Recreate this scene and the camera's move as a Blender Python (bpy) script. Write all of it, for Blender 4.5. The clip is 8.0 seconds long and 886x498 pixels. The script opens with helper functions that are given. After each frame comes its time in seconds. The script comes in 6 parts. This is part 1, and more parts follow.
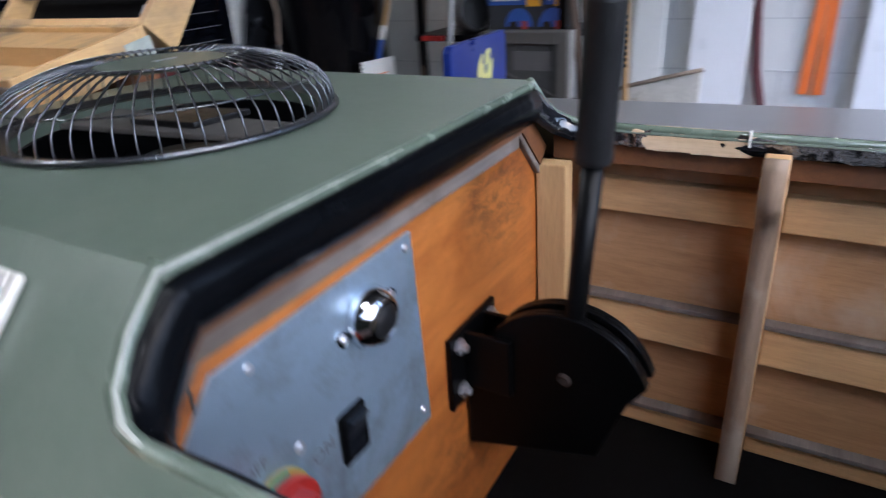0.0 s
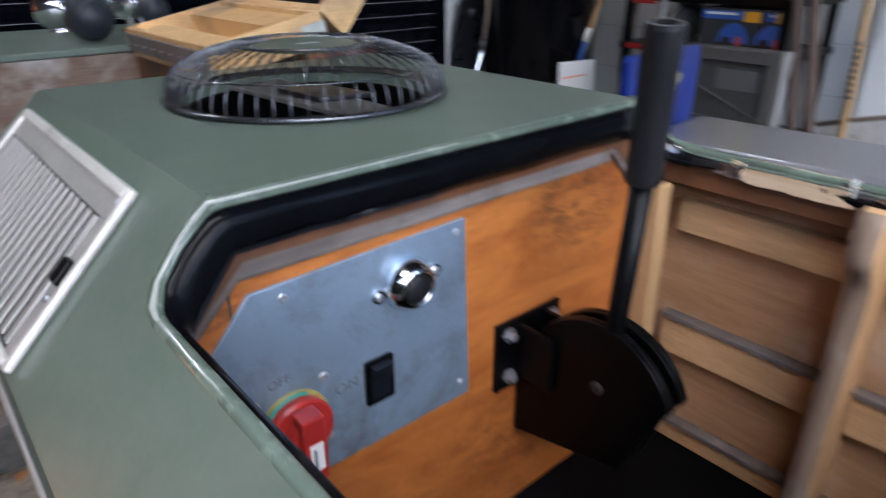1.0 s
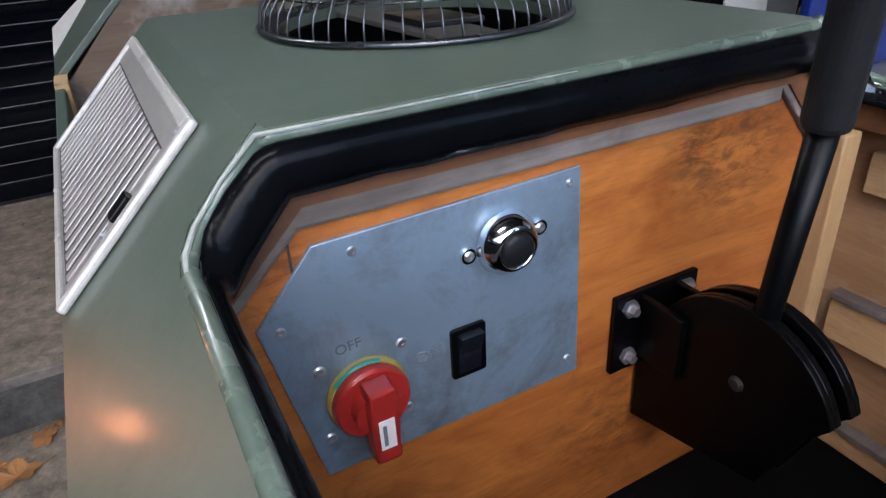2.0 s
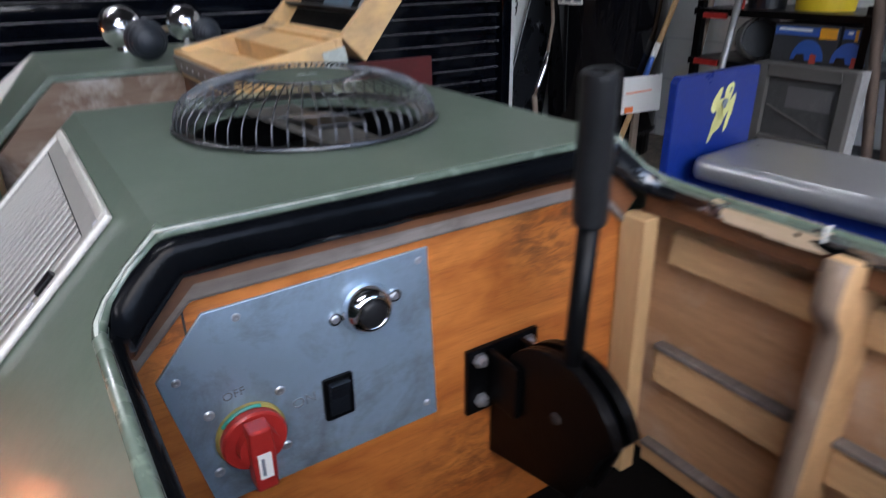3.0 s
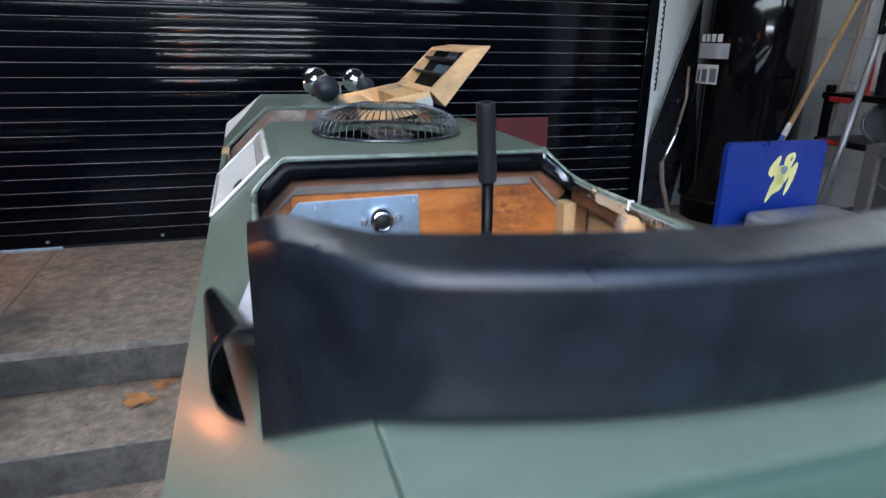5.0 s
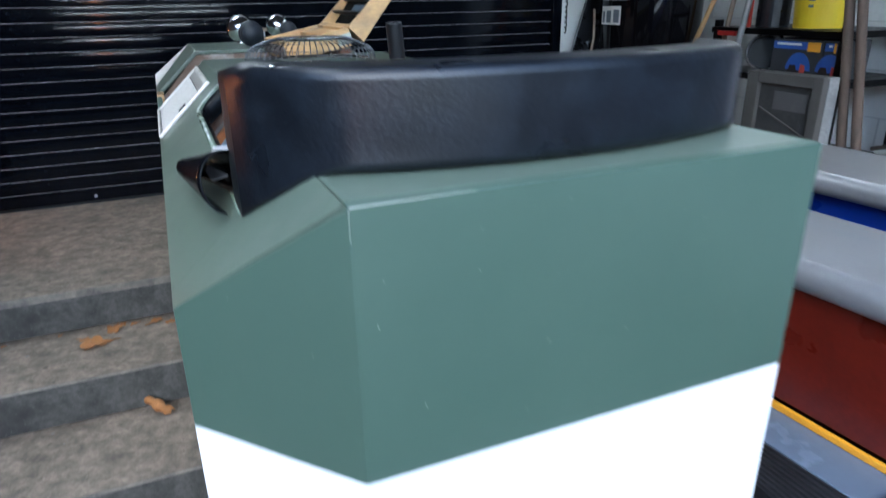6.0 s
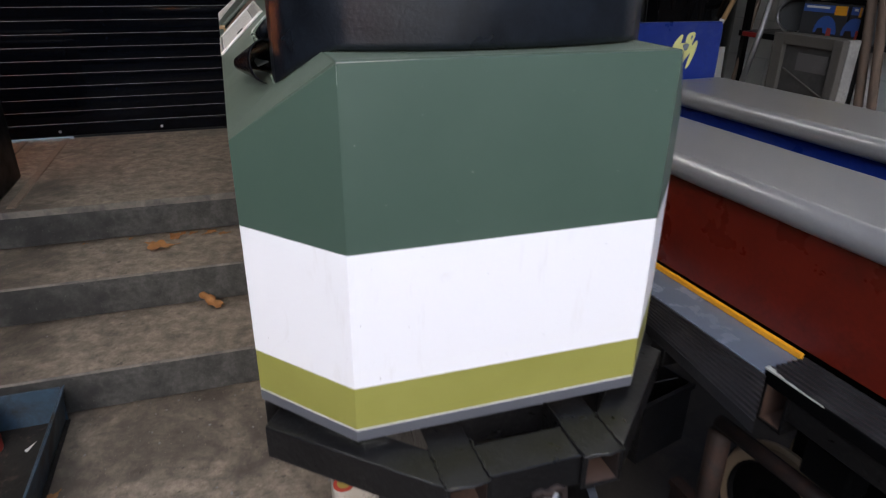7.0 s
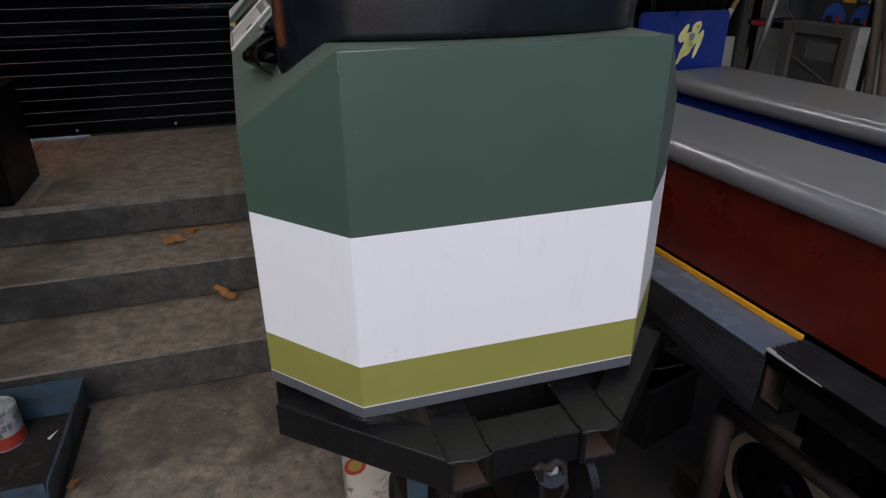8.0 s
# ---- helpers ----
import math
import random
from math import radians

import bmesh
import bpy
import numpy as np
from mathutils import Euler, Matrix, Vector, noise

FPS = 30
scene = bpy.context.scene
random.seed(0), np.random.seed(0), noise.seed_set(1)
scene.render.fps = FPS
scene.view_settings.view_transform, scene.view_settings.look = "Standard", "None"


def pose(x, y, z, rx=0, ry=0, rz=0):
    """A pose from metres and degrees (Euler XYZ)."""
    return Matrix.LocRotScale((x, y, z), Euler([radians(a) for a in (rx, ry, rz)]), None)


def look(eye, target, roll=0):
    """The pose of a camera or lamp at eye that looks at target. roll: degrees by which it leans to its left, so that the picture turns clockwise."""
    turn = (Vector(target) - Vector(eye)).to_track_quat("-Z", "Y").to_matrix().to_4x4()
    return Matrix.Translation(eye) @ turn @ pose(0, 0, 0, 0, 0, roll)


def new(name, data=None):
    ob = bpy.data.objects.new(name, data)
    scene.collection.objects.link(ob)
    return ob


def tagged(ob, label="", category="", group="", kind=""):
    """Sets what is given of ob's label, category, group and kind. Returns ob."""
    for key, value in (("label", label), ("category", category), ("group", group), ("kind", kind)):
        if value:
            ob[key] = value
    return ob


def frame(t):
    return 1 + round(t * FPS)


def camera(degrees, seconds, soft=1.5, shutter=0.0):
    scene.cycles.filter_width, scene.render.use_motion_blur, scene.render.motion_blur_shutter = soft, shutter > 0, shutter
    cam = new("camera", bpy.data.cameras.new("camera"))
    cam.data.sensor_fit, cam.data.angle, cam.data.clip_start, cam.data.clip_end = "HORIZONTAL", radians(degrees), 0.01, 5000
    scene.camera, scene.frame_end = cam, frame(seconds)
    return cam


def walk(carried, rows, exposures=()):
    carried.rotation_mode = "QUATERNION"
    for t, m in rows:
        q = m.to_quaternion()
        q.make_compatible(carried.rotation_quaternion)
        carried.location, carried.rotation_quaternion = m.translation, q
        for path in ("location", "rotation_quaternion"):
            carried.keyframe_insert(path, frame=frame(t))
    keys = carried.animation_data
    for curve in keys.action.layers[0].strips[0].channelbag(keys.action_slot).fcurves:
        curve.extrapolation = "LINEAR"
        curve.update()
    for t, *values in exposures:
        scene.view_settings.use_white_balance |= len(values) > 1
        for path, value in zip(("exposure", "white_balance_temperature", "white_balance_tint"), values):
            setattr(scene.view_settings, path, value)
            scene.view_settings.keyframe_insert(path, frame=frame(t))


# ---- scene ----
cam = camera(69.2, 8.0, soft=1.2, shutter=0.7)
PATH = [
    (0, (-0.356, -0.245, 1.302), (1.194, 0.698, 0.46), -3.8),
    (0.5, (-0.353, -0.377, 1.306), (0.967, 0.863, 0.459), -3.1),
    (1, (-0.33, -0.356, 1.312), (0.857, 1.022, 0.48), -0.3),
    (1.2, (-0.31, -0.337, 1.303), (0.74, 1.143, 0.462), -0.7),
    (2.3, (-0.264, -0.312, 1.28), (0.524, 1.244, 0.302), -3.3),
    (2.5, (-0.265, -0.327, 1.289), (0.628, 1.186, 0.333), -2.5),
    (3, (-0.265, -0.424, 1.337), (0.744, 1.101, 0.528), -0.7),
    (3.5, (-0.28, -0.6, 1.389), (0.486, 1.119, 0.71), 0.5),
    (4, (-0.287, -0.691, 1.399), (0.564, 1.014, 0.791), 2.2),
    (4.2, (-0.279, -0.742, 1.396), (0.515, 0.998, 0.813), 2.2),
    (5.3, (-0.251, -1.036, 1.334), (0.276, 0.789, 0.709), 0.6),
    (5.5, (-0.265, -1.073, 1.324), (0.33, 0.726, 0.683), -1.2),
    (6, (-0.3, -1.175, 1.307), (0.42, 0.544, 0.582), -1.0),
    (6.5, (-0.301, -1.316, 1.287), (0.316, 0.42, 0.509), -0.6),
    (7, (-0.311, -1.469, 1.285), (0.259, 0.261, 0.459), 0.6),
    (7.5, (-0.304, -1.517, 1.282), (0.244, 0.219, 0.454), -0.1),
    (8, (-0.306, -1.507, 1.282), (0.222, 0.23, 0.445), -0.5),
]
EXPOSURES = [
    (0.0, 1.88, 6000, 13),
    (1.0, 1.85, 6000, 13),
    (2.5, 1.62, 6150, 12),
    (3.5, 1.95, 6150, 12),
    (4.0, 2.05, 6100, 12),
    (5.5, 1.9, 5600, 5),
    (6.0, 1.95, 5500, 3),
    (6.5, 1.65, 6100, 7),
    (7.0, 1.1, 6800, 11),
    (8.0, 0.46, 6750, 11),
]
walk(cam, [(t, look(eye, target, roll)) for t, eye, target, roll in PATH], EXPOSURES)

# ---------- exposure, world and lights ----------
world = bpy.data.worlds.new("world")
scene.world = world
world.use_nodes = True
_n = world.node_tree.nodes
_sky = _n.new("ShaderNodeTexSky")
_sky.sky_type, _sky.sun_disc = "NISHITA", False
_sky.sun_elevation, _sky.sun_rotation = radians(38), radians(200)
_bg = _n["Background"]
_bg.inputs[1].default_value = 0.29
world.node_tree.links.new(_sky.outputs[0], _bg.inputs[0])


# ---------- materials ----------
MATS = {}


def nodes_of(name):
    m = bpy.data.materials.new(name)
    m.use_nodes = True
    nt = m.node_tree
    return m, nt, nt.nodes["Principled BSDF"]


def link(nt, a, b):
    nt.links.new(a, b)


def tex_coord(nt, scale=(1, 1, 1), rot=(0, 0, 0)):
    c = nt.nodes.new("ShaderNodeTexCoord")
    mp = nt.nodes.new("ShaderNodeMapping")
    mp.inputs["Scale"].default_value = scale
    mp.inputs["Rotation"].default_value = rot
    link(nt, c.outputs["Object"], mp.inputs["Vector"])
    return mp.outputs["Vector"]


def noise_tex(nt, vec, scale, detail=4.0, rough=0.6, dist=0.0):
    n = nt.nodes.new("ShaderNodeTexNoise")
    n.inputs["Scale"].default_value, n.inputs["Detail"].default_value = scale, detail
    n.inputs["Roughness"].default_value, n.inputs["Distortion"].default_value = rough, dist
    link(nt, vec, n.inputs["Vector"])
    return n.outputs["Fac"]


def ramp(nt, fac, lo, hi, c0=(0, 0, 0, 1), c1=(1, 1, 1, 1)):
    r = nt.nodes.new("ShaderNodeValToRGB")
    e = r.color_ramp.elements
    e[0].position, e[1].position, e[0].color, e[1].color = lo, hi, c0, c1
    link(nt, fac, r.inputs["Fac"])
    return r.outputs["Color"]


def mix(nt, fac, a, b):
    m = nt.nodes.new("ShaderNodeMix")
    m.data_type = "RGBA"
    for sock, v in ((m.inputs[0], fac), (m.inputs[6], a), (m.inputs[7], b)):
        if isinstance(v, (int, float)):
            sock.default_value = v
        elif isinstance(v, tuple):
            sock.default_value = (*v[:3], 1)
        else:
            link(nt, v, sock)
    return m.outputs[2]


def bump(nt, bsdf, height, strength, distance=0.002):
    b = nt.nodes.new("ShaderNodeBump")
    b.inputs["Strength"].default_value, b.inputs["Distance"].default_value = strength, distance
    link(nt, height, b.inputs["Height"])
    link(nt, b.outputs["Normal"], bsdf.inputs["Normal"])


def shade(c, k):
    return tuple(min(1.0, v * k) for v in c[:3])


def mat(name, base, rough=0.5, metal=0.0, var=0.12, scale=6.0, fine=90.0, relief=0.08, dirt=None, dirt_lo=0.55, dirt_hi=0.75, dirt_scale=9.0,
        rough_var=0.12, stretch=(1, 1, 1), coat=0.0, spec=None, island=0.0):
    """A painted, cast or moulded surface: broad tone, fine grain, a stain layer and uneven gloss."""
    m, nt, b = nodes_of(name)
    vec = tex_coord(nt, stretch)
    broad = noise_tex(nt, vec, scale, 5)
    grain = noise_tex(nt, vec, fine, 3)
    col = mix(nt, ramp(nt, broad, 0.3, 0.7), shade(base, 1 - var), shade(base, 1 + var))
    col = mix(nt, ramp(nt, grain, 0.35, 0.75), col, shade(base, 1 - 0.6 * var))
    if island:
        info = nt.nodes.new("ShaderNodeObjectInfo")
        col = mix(nt, ramp(nt, info.outputs["Random"], 0, 1, (0, 0, 0, 1), (island, island, island, 1)), col, shade(base, 0.55))
    if dirt:
        d = noise_tex(nt, tex_coord(nt), dirt_scale, 6, 0.7, 0.4)
        col = mix(nt, ramp(nt, d, dirt_lo, dirt_hi), col, dirt)
    link(nt, col, b.inputs["Base Color"])
    r = ramp(nt, broad, 0.25, 0.75, (max(0.02, rough - rough_var),) * 3 + (1,), (min(1, rough + rough_var),) * 3 + (1,))
    link(nt, r, b.inputs["Roughness"])
    b.inputs["Metallic"].default_value = metal
    if coat:
        b.inputs["Coat Weight"].default_value, b.inputs["Coat Roughness"].default_value = coat, 0.12
    if spec is not None:
        b.inputs["Specular IOR Level"].default_value = spec
    if relief:
        bump(nt, b, grain, relief)
    MATS[name] = m
    return m


def wood(name, light, dark, along="x", rough=0.5, grain=14.0, stain=None, stain_lo=0.6, stain_hi=0.8, coat=0.0, relief=0.15):
    """Sawn or plywood grain, long in one direction."""
    m, nt, b = nodes_of(name)
    s = {"x": (1, 9, 9), "y": (9, 1, 9), "z": (9, 9, 1)}[along]
    vec = tex_coord(nt, s)
    g = noise_tex(nt, vec, grain * 0.35, 6, 0.65, 0.6)
    f = noise_tex(nt, vec, grain * 3, 4, 0.7)
    col = mix(nt, ramp(nt, g, 0.3, 0.72), dark, light)
    col = mix(nt, ramp(nt, f, 0.45, 0.8, c1=(0.45, 0.45, 0.45, 1)), col, shade(dark, 0.7))
    if stain:
        st = noise_tex(nt, tex_coord(nt), 7.0, 5, 0.6, 0.3)
        col = mix(nt, ramp(nt, st, stain_lo, stain_hi), col, stain)
    link(nt, col, b.inputs["Base Color"])
    link(nt, ramp(nt, g, 0.2, 0.8, (rough - 0.1,) * 3 + (1,), (rough + 0.12,) * 3 + (1,)), b.inputs["Roughness"])
    b.inputs["Coat Weight"].default_value = coat
    b.inputs["Coat Roughness"].default_value = 0.2
    bump(nt, b, f, relief, 0.001)
    MATS[name] = m
    return m


def concrete(name, base, dark, lo=0.44):
    """Trodden concrete: smooth sandy ground, broad grime, hand-sized smudges, a few dark spots and pale scuffs."""
    m, nt, b = nodes_of(name)
    vec = tex_coord(nt)
    grain = noise_tex(nt, vec, 75, 6, 0.8)
    mid = noise_tex(nt, vec, 20, 8, 0.76, 0.2)
    grime = noise_tex(nt, vec, 2.6, 6, 0.62, 0.5)
    blotch = noise_tex(nt, vec, 9, 7, 0.70, 0.3)
    spots = noise_tex(nt, vec, 38, 2, 0.5, 0.2)
    speck = noise_tex(nt, vec, 150, 2, 0.5)
    col = mix(nt, ramp(nt, mid, 0.38, 0.64), shade(base, 0.52), shade(base, 1.28))
    col = mix(nt, ramp(nt, grain, 0.45, 0.68, (0, 0, 0, 1), (0.55, 0.55, 0.55, 1)), col, shade(base, 0.45))
    col = mix(nt, ramp(nt, grime, lo, lo + 0.16, (0, 0, 0, 1), (0.90, 0.90, 0.90, 1)), col, dark)
    col = mix(nt, ramp(nt, blotch, 0.50, 0.72, (0, 0, 0, 1), (0.75, 0.75, 0.75, 1)), col, shade(dark, 0.9))
    col = mix(nt, ramp(nt, spots, 0.70, 0.75, (0, 0, 0, 1), (0.7, 0.7, 0.7, 1)), col, shade(dark, 0.6))
    col = mix(nt, ramp(nt, speck, 0.68, 0.72, (0, 0, 0, 1), (0.5, 0.5, 0.5, 1)), col, shade(base, 1.6))
    link(nt, col, b.inputs["Base Color"])
    link(nt, ramp(nt, grime, 0.3, 0.7, (0.85,) * 3 + (1,), (0.55,) * 3 + (1,)), b.inputs["Roughness"])
    bump(nt, b, grain, 0.4, 0.003)
    MATS[name] = m
    return m


# Deck and shoulder green: the panel paint lightened, smears and mottled sheen painted in.
LIT_GREEN = (0.100, 0.130, 0.099)
M_green = mat("lit_green_paint", LIT_GREEN, 0.36, var=0.10, scale=5, fine=140, relief=0.05, dirt=(0.145, 0.170, 0.135), dirt_lo=0.50, dirt_hi=0.80, dirt_scale=6, coat=0.10, rough_var=0.04)


def livery():
    """The body paint: grey foot, olive band, white band, green above."""
    m, nt, b = nodes_of("livery_paint")
    vec = tex_coord(nt)
    broad, grain = noise_tex(nt, vec, 5, 5), noise_tex(nt, vec, 140, 3)
    geo = nt.nodes.new("ShaderNodeNewGeometry")
    sep = nt.nodes.new("ShaderNodeSeparateXYZ")
    link(nt, geo.outputs["Position"], sep.inputs[0])

    def above(z):
        n = nt.nodes.new("ShaderNodeMath")
        n.operation = "GREATER_THAN"
        n.inputs[1].default_value = z
        link(nt, sep.outputs["Z"], n.inputs[0])
        return n.outputs[0]

    olive = mix(nt, ramp(nt, broad, 0.3, 0.7), (0.26, 0.25, 0.055), (0.31, 0.30, 0.075))
    smear = noise_tex(nt, tex_coord(nt, (14, 14, 2)), 1.6, 5, 0.7)
    white = mix(nt, ramp(nt, smear, 0.58, 0.85, c1=(0.45, 0.45, 0.45, 1)), (0.85, 0.85, 0.85), (0.60, 0.56, 0.50))
    stains = noise_tex(nt, tex_coord(nt, (6, 6, 3)), 2.2, 7, 0.72, 0.8)
    white = mix(nt, ramp(nt, stains, 0.60, 0.80, c1=(0.28, 0.28, 0.28, 1)), white, (0.55, 0.49, 0.40))
    speck = noise_tex(nt, vec, 210, 2)
    white = mix(nt, ramp(nt, speck, 0.77, 0.79), white, (0.25, 0.22, 0.18))
    # Same green paint as the deck, darkened for the duller upright panels.
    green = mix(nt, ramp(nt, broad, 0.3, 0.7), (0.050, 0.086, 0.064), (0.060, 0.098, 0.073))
    green = mix(nt, ramp(nt, speck, 0.775, 0.795), green, (0.4, 0.42, 0.36))
    col = mix(nt, above(0.7205), (0.095, 0.10, 0.11), (0.70, 0.70, 0.67))
    col = mix(nt, above(0.7228), col, olive)
    col = mix(nt, above(0.787), col, white)
    col = mix(nt, above(0.973), col, green)
    link(nt, col, b.inputs["Base Color"])
    link(nt, ramp(nt, broad, 0.25, 0.75, (0.40,) * 3 + (1,), (0.46,) * 3 + (1,)), b.inputs["Roughness"])
    b.inputs["Coat Weight"].default_value, b.inputs["Coat Roughness"].default_value = 0.04, 0.3
    bump(nt, b, grain, 0.05)
    return m


M_livery = livery()
def plywood(name, light, dark, stain, spots=()):
    """Stained rotary-cut plywood: long wandering figure, fine pores, dark smudges and pale rubbed places."""
    m, nt, b = nodes_of(name)
    flame = noise_tex(nt, tex_coord(nt, (3.0, 9, 11), (0, radians(7), 0)), 1.5, 7, 0.62, 1.6)
    pores = noise_tex(nt, tex_coord(nt, (14, 60, 210), (0, radians(3), 0)), 1.6, 4, 0.7)
    rub = noise_tex(nt, tex_coord(nt), 6, 5, 0.65, 0.5)
    smudge = noise_tex(nt, tex_coord(nt), 9, 7, 0.7, 0.8)
    col = mix(nt, ramp(nt, flame, 0.34, 0.66), dark, light)
    col = mix(nt, ramp(nt, pores, 0.50, 0.75, c1=(0.6, 0.6, 0.6, 1)), col, shade(dark, 0.55))
    col = mix(nt, ramp(nt, rub, 0.58, 0.78, c1=(0.45, 0.45, 0.45, 1)), col, shade(light, 1.15))
    col = mix(nt, ramp(nt, smudge, 0.58, 0.76, c1=(0.75, 0.75, 0.75, 1)), col, stain)
    streak = noise_tex(nt, tex_coord(nt, (16, 30, 40), (0, radians(20), 0)), 2.0, 6, 0.75, 0.6)
    for px, pz, reach, amount in spots:
        d = nt.nodes.new("ShaderNodeVectorMath")
        d.operation = "DISTANCE"
        d.inputs[1].default_value = (px, 0, pz)
        link(nt, tex_coord(nt), d.inputs[0])
        near = ramp(nt, d.outputs["Value"], 0.0, reach, (amount,) * 3 + (1,), (0, 0, 0, 1))
        both_of = nt.nodes.new("ShaderNodeMath")
        both_of.operation = "MULTIPLY"
        link(nt, near, both_of.inputs[0])
        link(nt, ramp(nt, streak, 0.42, 0.62), both_of.inputs[1])
        col = mix(nt, both_of.outputs[0], col, stain)
    link(nt, col, b.inputs["Base Color"])
    link(nt, ramp(nt, rub, 0.3, 0.7, (0.34,) * 3 + (1,), (0.52,) * 3 + (1,)), b.inputs["Roughness"])
    b.inputs["Coat Weight"].default_value, b.inputs["Coat Roughness"].default_value = 0.2, 0.25
    bump(nt, b, pores, 0.12, 0.001)
    MATS[name] = m
    return m


M_bare = mat("chipped_edge_paint", (0.40, 0.42, 0.37), 0.45, var=0.3, scale=30, fine=200)
M_orange = plywood("stained_plywood", (0.50, 0.180, 0.040), (0.30, 0.086, 0.016), (0.060, 0.020, 0.010), ((0.165, 0.590, 0.085, 1.0), (0.115, 0.610, 0.060, 0.9), (0.06, 0.36, 0.12, 0.8), (-0.215, 0.60, 0.06, 0.8)))
M_brown = wood("brown_plywood", (0.20, 0.080, 0.028), (0.10, 0.036, 0.013), "x", 0.6, stain=(0.035, 0.018, 0.010), stain_lo=0.5, stain_hi=0.7)
M_scuffed = wood("scuffed_board", (0.21, 0.15, 0.105), (0.11, 0.055, 0.030), "x", 0.65, 8, stain=(0.36, 0.32, 0.28), stain_lo=0.50, stain_hi=0.62)
M_ribedge = wood("weathered_rib_edge", (0.32, 0.225, 0.155), (0.17, 0.115, 0.08), "z", 0.7, 16, stain=(0.30, 0.24, 0.19), stain_lo=0.52, stain_hi=0.62)
M_pine = wood("pine_batten", (0.69, 0.435, 0.215), (0.49, 0.285, 0.125), "y", 0.55, stain=(0.27, 0.13, 0.055), stain_lo=0.56, stain_hi=0.8)
M_pine_up = wood("pine_upright", (0.55, 0.38, 0.19), (0.42, 0.26, 0.12), "z", 0.6, stain=(0.20, 0.15, 0.10))
M_ply = wood("pale_plywood", (0.53, 0.305, 0.150), (0.36, 0.185, 0.082), "y", 0.6, stain=(0.53, 0.40, 0.29), stain_lo=0.52, stain_hi=0.72)
M_box = wood("box_pine", (0.74, 0.47, 0.21), (0.56, 0.33, 0.13), "x", 0.5, stain=(0.20, 0.14, 0.09), stain_lo=0.52, stain_hi=0.74)
M_greywood = wood("grey_edge_strip", (0.25, 0.22, 0.195), (0.12, 0.10, 0.088), "x", 0.55, 16, stain=(0.07, 0.055, 0.045), stain_lo=0.5, stain_hi=0.7)
M_trim = mat("black_gloss_tape", (0.003, 0.0035, 0.0045), 0.2, var=0.4, scale=30, fine=60, relief=0.25, rough_var=0.05, spec=0.07)
M_gloss = mat("glossy_black_tape", (0.006, 0.0065, 0.008), 0.10, var=0.4, scale=40, fine=45, relief=0.7, rough_var=0.05, spec=0.7)
# The bluish dirt layer paints the vinyl's mottled sky sheen.
M_vinyl = mat("black_vinyl", (0.0052, 0.0066, 0.0095), 0.33, var=0.4, scale=14, fine=220, relief=0.22, rough_var=0.10, dirt=(0.013, 0.018, 0.026), dirt_lo=0.45, dirt_hi=0.92, dirt_scale=34, spec=0.4)
M_panel = mat("satin_steel_sheet", (0.36, 0.48, 0.60), 0.42, 0.7, var=0.12, scale=7, fine=160, relief=0.05, dirt=(0.17, 0.185, 0.20), dirt_lo=0.48, dirt_hi=0.74, dirt_scale=11)
M_chrome = mat("chrome", (0.80, 0.81, 0.83), 0.10, 1.0, var=0.03, relief=0, rough_var=0.03)
M_steel = mat("bright_steel", (0.56, 0.57, 0.60), 0.34, 0.9, var=0.1, relief=0.05)
M_alu = mat("aluminium", (0.58, 0.56, 0.51), 0.48, 0.35, var=0.12, fine=200, relief=0.06, dirt=(0.24, 0.225, 0.20))
M_rib = mat("dull_vent_rib", (0.42, 0.405, 0.37), 0.42, 0.4, var=0.15, scale=20, fine=160, relief=0.06)
M_ventslots = mat("dark_slot_plate", (0.035, 0.033, 0.030), 0.65, 0.0, var=0.15, scale=14, fine=160, relief=0.08, dirt=(0.10, 0.09, 0.08))
M_black = mat("black_painted_steel", (0.0016, 0.0017, 0.0020), 0.36, var=0.4, scale=14, fine=120, relief=0.12, dirt=(0.006, 0.006, 0.006), dirt_lo=0.6, dirt_hi=0.85, spec=0.14)
M_frame = mat("chipped_black_frame_paint", (0.0045, 0.0045, 0.0048), 0.34, var=0.5, scale=16, fine=110, relief=0.5, dirt=(0.022, 0.0215, 0.021), dirt_lo=0.50, dirt_hi=0.80, dirt_scale=110, spec=0.45)
M_tin = mat("dirty_tin_paint", (0.42, 0.44, 0.45), 0.5, var=0.2, scale=25, fine=120, relief=0.3, dirt=(0.12, 0.09, 0.07), dirt_lo=0.46, dirt_hi=0.62, dirt_scale=28)
M_steelold = mat("galvanised_steel", (0.27, 0.27, 0.27), 0.45, 0.7, var=0.2, scale=20)
M_rubber = mat("black_rubber", (0.0095, 0.0100, 0.0112), 0.48, var=0.4, fine=160, relief=0.4, spec=0.3)
M_wire = mat("dark_wire", (0.12, 0.125, 0.135), 0.28, 0.9, var=0.2, relief=0)
M_tread = mat("worn_tread_rubber", (0.019, 0.019, 0.0205), 0.40, var=0.4, scale=14, fine=130, relief=0.3, dirt=(0.040, 0.039, 0.037), dirt_lo=0.55, dirt_hi=0.75, dirt_scale=20, spec=0.5)
M_red = mat("red_plastic", (0.34, 0.022, 0.018), 0.35, var=0.15, scale=25)
M_yellow = mat("yellow_plastic", (0.33, 0.25, 0.06), 0.4, var=0.1)
M_teal = mat("green_plastic", (0.02, 0.22, 0.16), 0.4)
M_white = mat("white_card", (0.75, 0.74, 0.70), 0.6, var=0.06)
M_concrete = concrete("worn_concrete", (0.265, 0.218, 0.170), (0.062, 0.051, 0.041), 0.475)
